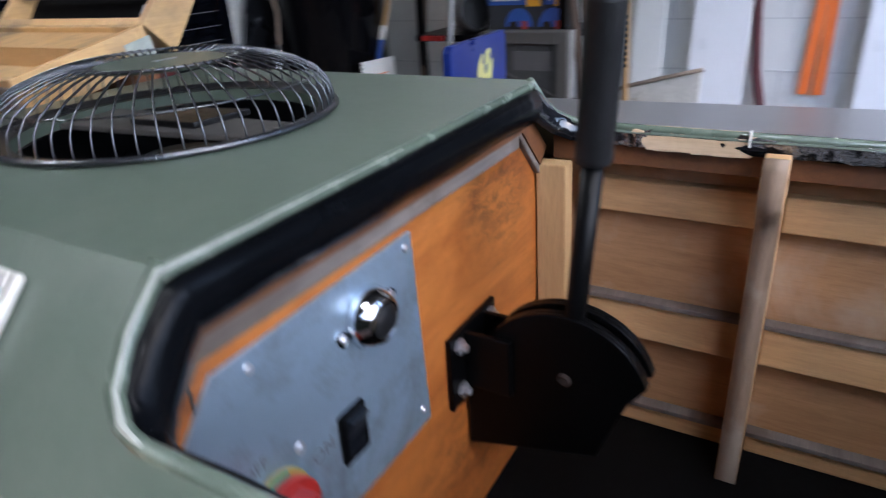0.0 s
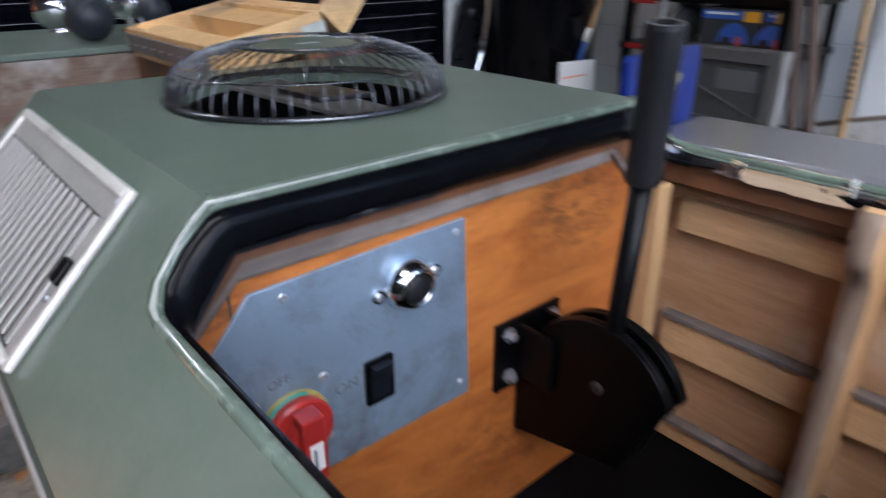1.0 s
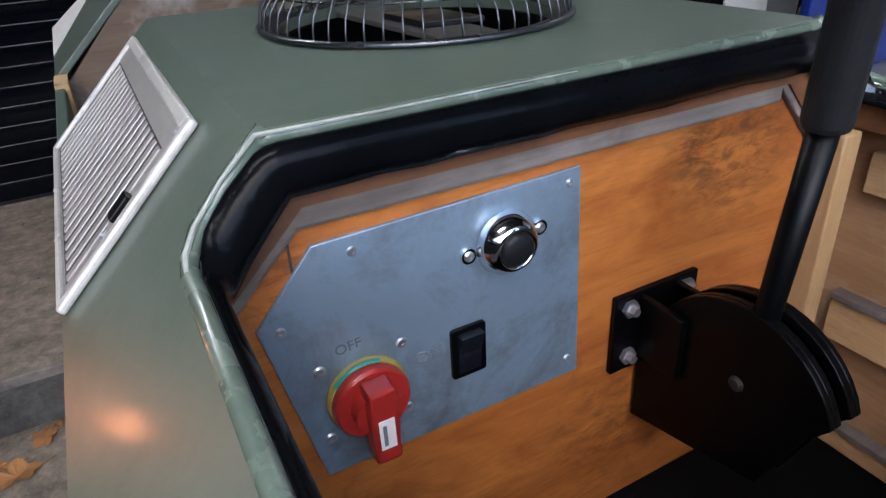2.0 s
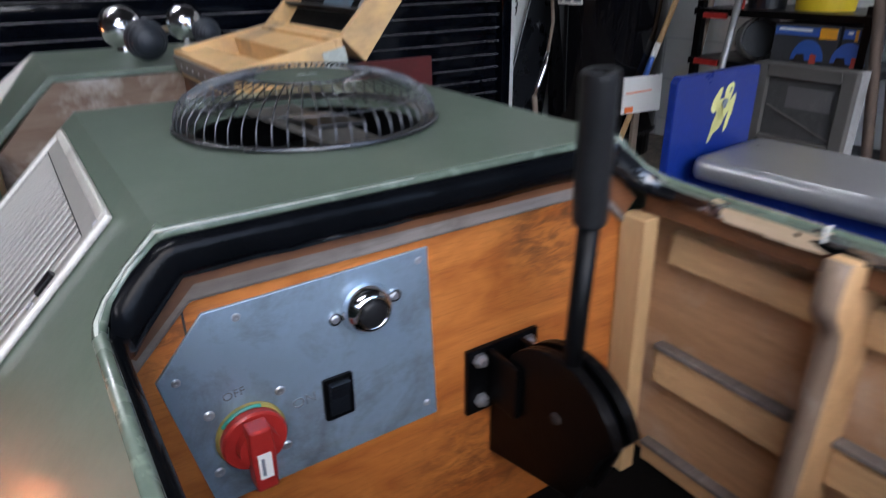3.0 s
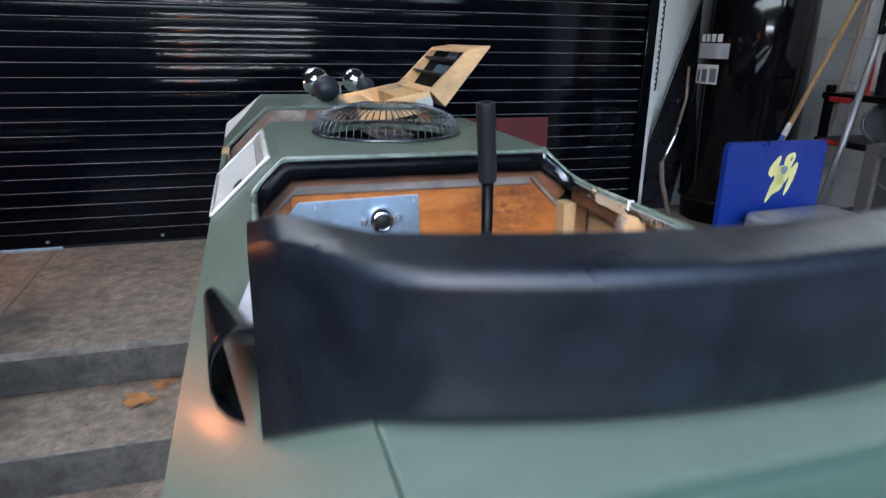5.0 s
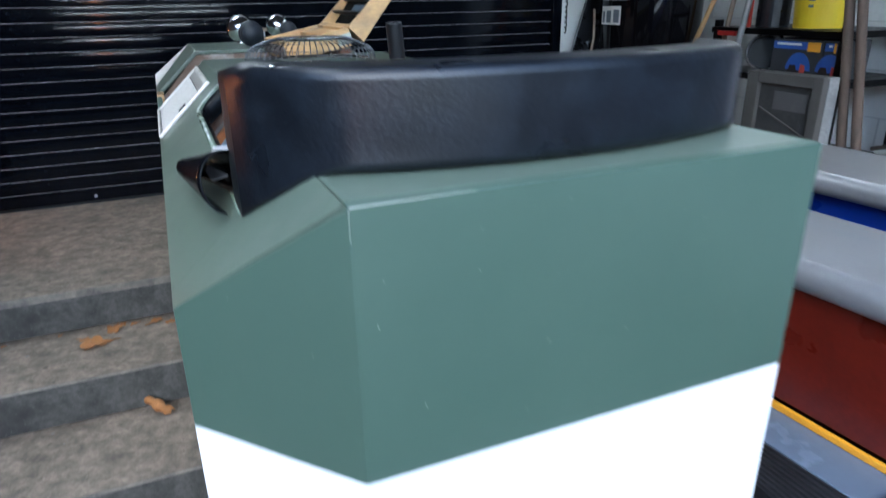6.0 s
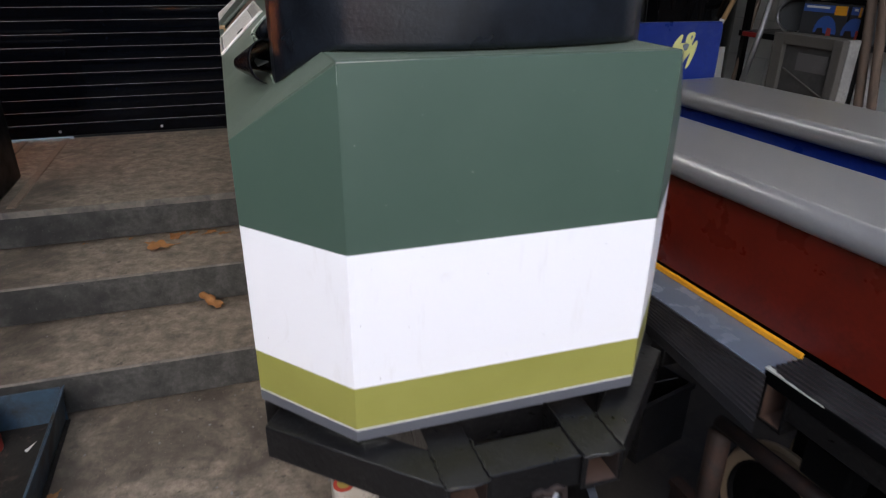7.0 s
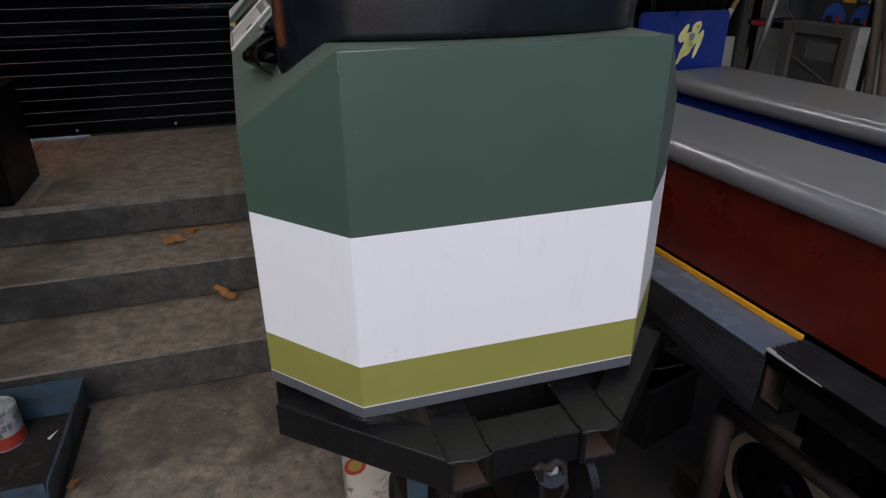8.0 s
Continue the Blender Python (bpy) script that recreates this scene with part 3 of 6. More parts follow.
def hood_deck():
    """The deck plate: rings of inner and outer points round the fan opening, corners included."""
    bm = bmesh.new()
    x0, x1, y0, y1 = -A, A, HOOD_F, HOOD_B
    angles = [2 * math.pi * (k + 0.5) / 48 - math.pi for k in range(48)]
    angles += [math.atan2(cy - FAN[1], cx - FAN[0]) for cx in (x0, x1) for cy in (y0, y1)]
    angles.sort()
    rings = []
    for z in (T, T - 0.010):
        inner, outer = [], []
        for a in angles:
            c, s = math.cos(a), math.sin(a)
            t = min(((x1 if c > 0 else x0) - FAN[0]) / c if abs(c) > 1e-6 else 9, ((y1 if s > 0 else y0) - FAN[1]) / s if abs(s) > 1e-6 else 9)
            inner.append(bm.verts.new((FAN[0] + FAN_R * c, FAN[1] + FAN_R * s, z)))
            outer.append(bm.verts.new((FAN[0] + t * c, FAN[1] + t * s, z)))
        rings += [inner, outer]
    n = len(angles)
    for a, b in ((0, 1), (3, 2), (1, 3), (2, 0)):
        for k in range(n):
            j = (k + 1) % n
            bm.faces.new((rings[a][k], rings[b][k], rings[b][j], rings[a][j]))
    return bm


part("hood_deck", hood_deck(), M_green, loco)
part("hood_back", slab([(W - 0.012, HOOD_B - 0.006, FOOT), (-W + 0.012, HOOD_B - 0.006, FOOT), (-W + 0.012, HOOD_B - 0.006, ZC - 0.012), (-A, HOOD_B - 0.006, T - 0.012), (A, HOOD_B - 0.006, T - 0.012), (W - 0.012, HOOD_B - 0.006, ZC - 0.012)], 0.012), M_brown, loco)

# nose: deck, shoulders, brown inner board
part("nose_deck", slab([(-A, NOSE_N, T), (A, NOSE_N, T), (A, NOSE_F, T), (-A, NOSE_F, T)], 0.010), M_green, loco, bevel=0.002)


def nose_side(s):
    part("nose_shoulder", slab(mirror([(W, NOSE_N, ZC), (W, 0.930, ZC), (A, NOSE_F, T), (A, NOSE_N, T)], s), 0.010), M_green, loco, bevel=0.002)
    part("nose_corner", slab(mirror([(W, 0.932, ZC), (W, 1.245, ZC + 0.004), (A, NOSE_F + 0.002, T)], s), 0.010), M_white, loco, "white painted nose corner")


both(nose_side)
part("nose_board", slab([(-W + 0.014, NOSE_N + 0.004, FOOT), (W - 0.014, NOSE_N + 0.004, FOOT), (W - 0.014, NOSE_N + 0.004, ZC - 0.012), (A, NOSE_N + 0.004, T - 0.011), (-A, NOSE_N + 0.004, T - 0.011), (-W + 0.014, NOSE_N + 0.004, ZC - 0.012)], 0.012), M_scuffed, loco, "scuffed brown plywood nose bulkhead")
part("nose_front", slab([(W - 0.012, NOSE_F, FOOT), (-W + 0.012, NOSE_F, FOOT), (-W + 0.012, NOSE_F, ZC), (-A, NOSE_F, T - 0.012), (A, NOSE_F, T - 0.012), (W - 0.012, NOSE_F, ZC)], 0.012), M_livery, loco)

# cockpit: bulkhead, lip, edge strip, interior side wall, floor
part("bulkhead", slab([(-0.30, 0, 0.66), (0.245, 0, 0.66), (0.245, 0, 1.092), (0.188, 0, 1.150), (-0.205, 0, 1.150), (-0.262, 0, 1.092), (-0.30, 0, 1.05)], 0.012), M_orange, loco, "orange-stained plywood bulkhead", bevel=0.001)


def band(pts, width, y, thick):
    """A flat strip of a width below an open polyline of (x, z) points, lying at y."""
    bm = bmesh.new()
    inner = []
    for i, (x, z) in enumerate(pts):
        ds = []
        if i:
            ds.append(Vector((x - pts[i - 1][0], z - pts[i - 1][1])).normalized())
        if i < len(pts) - 1:
            ds.append(Vector((pts[i + 1][0] - x, pts[i + 1][1] - z)).normalized())
        d = sum(ds, Vector((0, 0))).normalized()
        k = width / max(0.4, d.dot(ds[0]))
        inner.append((x + d.y * k, z - d.x * k))
    n = len(pts)
    secs = [[(pts[i][0], y, pts[i][1]), (inner[i][0], y, inner[i][1]), (inner[i][0], y + thick, inner[i][1]), (pts[i][0], y + thick, pts[i][1])] for i in range(n)]
    return loft(secs, bm)


part("rolled_edge", tube([(-A - 0.001, HOOD_F + 0.001, T - 0.0055), (-A + 0.008, HOOD_F + 0.001, T - 0.0046), (A - 0.008, HOOD_F + 0.001, T - 0.0046), (A + 0.001, HOOD_F + 0.001, T - 0.0050)], 0.0038, 10), M_greenwornlit, loco, "rounded hood edge with worn paint and a painted highlight", smooth=True)


def tape_run(rows, thick, material, label):
    """A band of thick tape: rows of place, width, lean of its height and its inward direction."""
    rnd = random.Random(7)
    secs = []
    for (x, y, z), wide, lean, (ix, iy) in rows:
        up = Vector((math.sin(radians(lean)), 0, math.cos(radians(lean))))
        inw, at = Vector((ix, iy, 0)).normalized(), Vector((x, y, z))
        low = at - up * (wide + 0.002 * rnd.random())
        mid = (at + low) / 2
        secs.append([at, at + inw * thick * 0.55, mid + up * wide * 0.2 + inw * thick, mid - up * wide * 0.2 + inw * thick * (0.9 + 0.2 * rnd.random()), low + inw * thick * 0.6, low])
    part("edge_trim", loft(secs), material, loco, label, smooth=True).modifiers.new("crisp", "WEIGHTED_NORMAL").weight = 80


left_run = [((-0.2540, -0.635 + 0.0585 * k, 1.1375), 0.016, 0, (1, 0)) for k in range(11)]
left_run += [((-0.2510, -0.0330, 1.1400), 0.022, -18, (0.85, -0.5)), ((-0.2440, -0.0205, 1.1500), 0.027, -40, (0.3, -1)), ((-0.2290, -0.0145, 1.1640), 0.028, -43, (0, -1)), ((-0.2120, -0.0125, 1.1785), 0.028, -26, (0, -1))]
front_run = [((x, -0.0125, 1.1815), 0.027, 0, (0, -1)) for x in [-0.2000 + 0.025 * k for k in range(17)]]
right_run = [((0.2120, -0.0125, 1.1785), 0.026, 24, (0, -1)), ((0.2290, -0.0150, 1.1640), 0.024, 42, (0, -1)), ((0.2440, -0.0205, 1.1505), 0.022, 38, (-0.4, -1)), ((0.2535, -0.0340, 1.1425), 0.020, 20, (-0.8, -0.6)), ((0.2575, -0.0570, 1.1390), 0.0185, 6, (-1, -0.2))]
right_run += [((0.2590, -0.0900 - 0.0545 * k, 1.1380), 0.0175, 0, (-1, 0)) for k in range(11)]
tape_run(left_run + front_run, 0.011, M_trim, "black taped hood edge")
tape_run(front_run[-1:] + right_run, 0.0045, M_gloss, "glossy black tape bending from the hood to the rim")
part("hood_lip", band([(-RIM + 0.004, ZR - 0.030), (-A + 0.008, T - 0.024), (A - 0.008, T - 0.024), (RIM - 0.004, ZR - 0.030)], 0.022, -0.008, 0.008), M_brown, loco)
part("edge_strip", band([(-0.262, 1.092), (-0.205, 1.150), (0.188, 1.150)], 0.022, -0.007, 0.009), M_greywood, loco, "grey bevelled edge strip", bevel=0.003)
part("edge_strip", band([(0.1885, 1.1495), (0.245, 1.092)], 0.008, -0.006, 0.008), M_greywood, loco, "grey bevelled edge strip", bevel=0.002)
part("corner_post", loft([[(x0, y, z), (x1, y, z), (x1, -0.0012, z), (x0, -0.0012, z)] for x0, x1, y, z in ((0.254, 0.276, -0.034, 0.66), (0.2385, 0.2605, -0.034, 1.0980))]), M_pine_up, loco, "pale pine corner post", bevel=0.002)
part("cockpit_floor", boxes((-W + 0.014, W - 0.014, -0.62, -0.001, 0.745, 0.765)), M_floor, loco, "black cockpit floor")

part("bulkhead_filler", boxes((0.2458, 0.3025, 0.0012, 0.011, 0.66, 1.088)), M_ply, loco, "pale plywood filler beside the bulkhead")
part("inner_tape", tube([(-RIM + 0.0085, y, ZR - 0.0125 + 0.0012 * math.sin(60 * y)) for y in [-0.635 + 0.029 * k for k in range(22)]], 0.0048, 10), M_trim, loco, "black tape bulging inside the rim", smooth=True)

# right inner side: plywood skin, battens and shaped ribs
part("inner_skin", boxes((W - 0.016, W - 0.0125, -0.635, 0.0, 0.66, 1.0850)), M_ply, loco, "pale plywood inner skin")
for z0, z1 in ((1.036, 1.073), (0.883, 0.929), (0.766, 0.790)):
    for y0, y1 in ((-0.2112, -0.030), (-0.4347, -0.2328), (-0.635, -0.4563)):
        part("batten", boxes((W - 0.032, W - 0.0165, y0, y1, z0, z1)), M_pine, loco, bevel=0.002)
part("gunwale", extrude_y([(0.2620, 1.0985), (0.2620, 1.1230), (0.2680, 1.1230), (0.292, 1.1020), (0.292, 1.0985)], -0.635, -0.012), M_brown, loco, "brown timber rail under the rim")


def rib(y):
    prof = [(W - 0.0165, 0.66), (W - 0.0165, 1.0830), (0.290, 1.0970), (0.2615, 1.0980), (0.2615, 1.1180), (0.2520, 1.1190), (0.2500, 1.1255), (0.2310, 1.1260), (0.2270, 1.1160), (0.2250, 1.0940), (0.2265, 1.0820), (0.2360, 1.0700), (0.2440, 1.0600), (0.2475, 1.0450), (0.2475, 1.0200), (0.2445, 0.9600), (0.2360, 0.80), (0.2280, 0.66)]
    r = part("rib", extrude_y(prof, y, y + 0.021), M_pine, loco, "shaped plywood rib", bevel=0.0015)
    edge = loft([[(x - 0.0016, y + 0.0005, z), (x - 0.0016, y + 0.0205, z), (x + 0.002, y + 0.0205, z), (x + 0.002, y + 0.0005, z)] for x, z in prof[7:]])
    part("rib_edge", edge, M_ribedge, r, "grey weathered rib edge", smooth=True)


rib(-0.2325)
rib(-0.4560)
def ragged(y0, y1, material, label, seed, low=1.1190):
    """A patch of torn tape or bare timber folded over the far rim, with wandering edges."""
    rnd = random.Random(seed)
    secs, n = [], 22
    xi = RIM_R - 0.0056
    for i in range(n + 1):
        f = i / n
        y = y0 + (y1 - y0) * f
        e = min(1.0, 7 * f, 7 * (1 - f))
        foot = low + 0.003 * rnd.random() + 0.012 * (1 - e)
        out = RIM_R + 0.0025 * e - 0.002 * rnd.random()
        puff = 0.0010 * rnd.random()
        secs.append([(xi, y, foot), (xi - puff, y, (foot + ZR_R) / 2 + 0.002), (xi + 0.0012, y, ZR_R - 0.0035), (RIM_R - 0.002, y, ZR_R + 0.0004), (out, y, ZR_R - 0.0028), (out, y, ZR_R - 0.0050), (RIM_R - 0.003, y, ZR_R - 0.006), (RIM_R - 0.0035, y, foot)])
        skew = [0.012 * (j - 3) / 4 + 0.005 * (rnd.random() - 0.5) * (1.2 - e) for j in range(8)]
        secs[-1] = [(px, py - d, pz) for (px, py, pz), d in zip(secs[-1], skew)]
    part("rim_patch", loft(secs), material, loco, label)


ragged(-0.118, -0.062, M_torn, "torn silver and black tape on the rim", 3)
ragged(-0.205, -0.104, M_peeled, "bare pale timber where the tape has peeled", 5, 1.1165)
ragged(-0.445, -0.196, M_torn, "torn silver and black tape on the rim", 8)
part("rim_tag", boxes((RIM_R - 0.0085, RIM_R + 0.001, -0.1985, -0.1965, ZR_R - 0.012, ZR_R + 0.0015)), M_white, loco, "small white tag stuck on the rim")
# Pale lines along the edges: worn paint and painted highlight together.
part("edge_wear_glint", tube([(-RIM, -0.048, ZR - 0.0005), (-0.2540, -0.0350, 1.1455), (-0.2465, -0.0235, 1.1530), (-0.2300, -0.0155, 1.1685), (-A - 0.001, HOOD_F - 0.003, T - 0.0012), (-0.150, HOOD_F - 0.003, T - 0.0014), (-0.02, HOOD_F - 0.003, T - 0.0014)], [0.0016, 0.0018, 0.0012, 0.0010, 0.0013, 0.0008, 0.0003], 6), M_bare, loco, "worn pale paint edge with its highlight painted in")
# Hairline painting the soft highlight of the rear corner.
part("edge_wear_glint", tube([(-0.2075, REAR - 0.0003, 1.165), (-0.2072, REAR - 0.0003, T - 0.0004), (-0.12, REAR - 0.0003, T + 0.0001)], [0.0002, 0.0006, 0.0002], 6), M_bare, loco, "worn pale paint edge with its highlight painted in")

# seat back pad
def seat_pad():
    secs = []
    n = 26
    for i in range(n):
        u = -1 + 2 * i / (n - 1)
        x = -0.009 + 0.249 * u
        yb = -0.760 + 0.052 * u * u + 0.055 * max(0.0, abs(u) - 0.78) ** 1.0 / 0.22 * 0.9
        zb = T + 0.001 if abs(x) < A else T - 0.86 * (abs(x) - A) - 0.002
        zt = 1.265 - 0.010 * max(0.0, abs(u) - 0.93) / 0.07
        depth, h = 0.062, zt - zb
        pts = [(yy + yb + depth / 2, zz + zb + h / 2) for yy, zz in rounded(depth, h, min(0.010, h * 0.3), 4)]
        secs.append([(x, yy, zz) for yy, zz in pts])
    return loft(secs)


pad_mesh = part("seat_pad", seat_pad(), M_vinyl, loco, "black vinyl padded backrest", smooth=True)
pad_mesh.modifiers.new("crisp", "WEIGHTED_NORMAL").weight = 100

# steel underframe


def square_tube(name, x0, x1, y0, y1, z0, z1, wall=0.004):
    """A hollow square rail along y with an open near end."""
    bm = bmesh.new()
    o = [(x0, z0), (x1, z0), (x1, z1), (x0, z1)]
    q = [(x0 + wall, z0 + wall), (x1 - wall, z0 + wall), (x1 - wall, z1 - wall), (x0 + wall, z1 - wall)]
    ring = lambda pts, y: [bm.verts.new((x, y, z)) for x, z in pts]
    a, b, c, d = ring(o, y0), ring(o, y1), ring(q, y0), ring(q, y1)
    for r0, r1 in ((a, b), (b, d), (d, c), (c, a)):
        for k in range(4):
            bm.faces.new((r0[k], r0[(k + 1) % 4], r1[(k + 1) % 4], r1[k]))
    rail = part(name, bm, M_frame, loco, "black square steel tube with an open end", bevel=0.0012)
    lining = M_rustlight
    # Rust lining: floor in the lit copy, side in the darker one.
    part("tube_inside", boxes((x0 + wall, x1 - wall, y0 + 0.003, y0 + 0.25, z0 + wall + 0.0002, z0 + wall + 0.0012)), lining, rail, "rusty floor of the tube")
    part("tube_inside", boxes((x1 - wall - 0.0012, x1 - wall - 0.0002, y0 + 0.003, y0 + 0.25, z0 + wall + 0.0013, z1 - wall)), M_rust, rail, "rusty side of the tube")
    part("weld", tube([(x0 - 0.001, y0 + 0.003, z0), (x0 - 0.001, y0 + 0.004, z1 - 0.001), (x0 + 0.016, y0 + 0.001, z1 + 0.0005), (x0 + 0.034, y0 - 0.001, z1 - 0.0015), (x1 + 0.001, y0 + 0.003, z1), (x1 + 0.001, y0 + 0.004, z0)], 0.0022, 6), M_frame, rail)
    for xe in (x0 - 0.0012, x1 + 0.0012):
        seam = [(xe + 0.0012 * math.sin(1.7 * k), y0 + 0.006 + 0.0055 * k, z1 + 0.0008) for k in range(14)]
        part("weld_seam", tube(seam, 0.0022, 6), M_frame, rail, "rough weld seam")


for x0, x1 in ((-0.117, -0.060), (0.075, 0.132)):
    square_tube("underframe_rail", x0, x1, -0.908, 1.20, 0.636, 0.690)
part("underframe_rear_bar", boxes((-0.0595, 0.0745, -0.900, -0.838, 0.638, 0.6885)), M_frame, loco, "black welded steel cross bar", bevel=0.002)
part("underframe_inner_bar", boxes((-0.0595, 0.0745, -0.783, -0.738, 0.638, 0.689)), M_frame, loco, "black welded steel cross bar", bevel=0.002)
both(lambda s: part("underframe_corner_bar", slab(mirror([(0.118 if s < 0 else 0.133, -0.904, 0.691), (0.322, -0.720, 0.691), (0.290, -0.670, 0.691), (0.118 if s < 0 else 0.133, -0.833, 0.691)], s), 0.054), M_frame, loco, bevel=0.002))
both(lambda s: part("underframe_side_bar", boxes((min(s * 0.27, s * 0.318), max(s * 0.27, s * 0.318), -0.668, 1.2, 0.638, 0.693)), M_frame, loco, bevel=0.002))
part("underframe_bracket", slab([(0.020, -0.896, 0.655), (0.020, -0.912, 0.600), (0.020, -0.888, 0.54), (0.020, -0.838, 0.54), (0.020, -0.838, 0.655)], 0.008), M_frame, loco, bevel=0.001)
part("underframe_bracket", slab([(0.056, -0.896, 0.655), (0.056, -0.912, 0.600), (0.056, -0.888, 0.54), (0.056, -0.838, 0.54), (0.056, -0.838, 0.655)], 0.008), M_rust, loco, bevel=0.001)
bead = [(0.002 + 0.0062 * k, -0.902 - 0.003 * math.sin(2.1 * k), 0.642 + 0.0025 * math.sin(1.3 * k)) for k in range(9)]
part("bracket_weld", tube(bead, [0.003, 0.005, 0.0065, 0.0055, 0.007, 0.006, 0.0065, 0.005, 0.003], 9), M_rust, loco, "lumpy rusty weld bead", smooth=True)
part("bracket_lug", lathe([(0, 0), (0.022, 0), (0.024, 0.003), (0.024, 0.008), (0, 0.008)], (0.033, -0.892, 0.620), (0, -0.6, 0.8), 20), M_frame, loco)
part("hex_bolt", lathe([(0, 0.011), (0.008, 0.011), (0.0095, 0.009), (0.0095, 0)], (0.033, -0.897, 0.6265), (0, -0.6, 0.8), 6), M_steelold, loco, "zinc hexagon bolt head")
# frames, wheels and axles
for x in (-0.075, 0.075):
    part("frame_plate", boxes((x - 0.006, x + 0.006, -0.82, 1.15, 0.30, 0.636)), M_frame, loco, "black steel frame plate", bevel=0.002)
part("spring_plate", boxes((-0.145, -0.115, -0.793, -0.773, 0.40, 0.630)), M_traypaint, loco, "bluish steel plate", bevel=0.003)
part("buffer_disc", lathe([(0, 0.006), (0.05, 0.006), (0.062, 0.0), (0.062, -0.012), (0, -0.012)], (0.098, -0.868, 0.575), (1, 0, 0), 28), M_frame, loco, "worn steel disc")
for y in (-0.62, 0.20):
    part("axle", tube([(-0.14, y, 0.23), (0.14, y, 0.23)], 0.016, 12), M_steel, loco)
    for s in (-1, 1):
        part("wheel", lathe([(0, 0.014), (0.05, 0.014), (0.06, 0.006), (0.115, 0.006), (0.122, 0.014), (0.134, 0.014), (0.137, -0.012), (0.148, -0.016), (0.148, -0.022), (0, -0.022)], (s * 0.108, y, 0.23), (s, 0, 0), 32), M_rust, loco, "turned steel wheel")

# ---------- controls on the bulkhead ----------
def screw(at, parent, r=0.0042, axis=(0, -1, 0), material=None):
    head = part("screw", lathe([(0, 0.0010), (r * 0.3, 0.0010), (r * 0.35, 0.0016), (r * 0.75, 0.0016), (r, 0.0006), (r, 0)], at, axis, 12), material or M_steel, parent, "bright screw head", smooth=False)
    return head


PY = -0.0035
panel = thing("dashboard", (-0.1, -0.002, 1.03), "grey sheet steel control panel screwed to the plywood bulkhead", "dashboard")
part("plate", slab([(-0.203, PY, 0.946), (0.004, PY, 0.946), (-0.003, PY, 1.120), (-0.190, PY, 1.116), (-0.228, PY, 1.072)], 0.003), M_panel, panel, bevel=0.0006)
for sx, sz in ((-0.012, 1.110), (-0.007, 0.962), (-0.167, 1.106), (-0.215, 1.068)):
    screw((sx, PY, sz), panel, 0.0033)


def lettering(text, x, z, size, parent, slant):
    cu = bpy.data.curves.new("lettering", "FONT")
    cu.body, cu.size, cu.extrude = text, size, 0.0002
    ob = bpy.data.objects.new("lettering", cu)
    scene.collection.objects.link(ob)
    me = bpy.data.meshes.new_from_object(ob)
    bpy.data.objects.remove(ob)
    me.transform(pose(x, PY - 0.0006, z, 90, 0, 0) @ Matrix.Rotation(radians(slant), 4, "Z"))
    me.transform(Matrix.Translation(-HOME[parent]))
    me.materials.append(M_pencil)
    t = new("lettering", me)
    t.parent = parent
    return tagged(t, "faint hand-written pencil lettering")


M_pencil = mat("pencil", (0.15, 0.175, 0.20), 0.6, var=0.3)
lettering("ON", -0.134, 1.0095, 0.0130, panel, 4)
lettering("OFF", -0.186, 1.0390, 0.0100, panel, 6)

# push button in a chrome bezel
def push_button(x, z):
    root = part("push_button", lathe([(0, 0.0005), (0.0215, 0.0005), (0.0225, 0.003), (0.021, 0.008), (0.0165, 0.015), (0.014, 0.0165), (0.0125, 0.0165), (0.0125, 0.012), (0, 0.012)], (x, PY, z), (0, -1, 0), 40), M_chrome, panel, "domed chrome bezel with a black push button", smooth=True)
    part("button", lathe([(0.0121, 0.012), (0.0121, 0.0165), (0.0095, 0.0185), (0, 0.019)], (x, PY, z), (0, -1, 0), 32), M_rubber, root, "black push button", smooth=True)
    for dx, dz in ((-0.0275, -0.003), (0.0275, 0.002)):
        part("lug", lathe([(0, 0.002), (0.0055, 0.002), (0.0062, 0)], (x + dx, PY, z + dz), (0, -1, 0), 14), M_chrome, root)
        screw((x + dx, PY - 0.002, z + dz), root, 0.0036)


push_button(-0.064, 1.0825)

# rocker switch
def rocker(x, z):
    bez = [(x + a, z + b) for a, b in rounded(0.027, 0.041, 0.0025, 3)]
    root = part("rocker_switch", loft([[(u, PY - k, v) for u, v in bez] for k in (0.0, 0.0032)]), M_black, panel, "black rocker switch in a black bezel", bevel=0.0008)
    w = 0.0088
    prof = [(PY - 0.0030, z - 0.0165), (PY - 0.0036, z - 0.0165), (PY - 0.0045, z - 0.004), (PY - 0.0042, z), (PY - 0.0100, z + 0.0165), (PY - 0.0030, z + 0.0165)]
    part("rocker", extrude_x(prof, x - w, x + w), M_vinyl, root, bevel=0.0006)


rocker(-0.0945, 1.007)

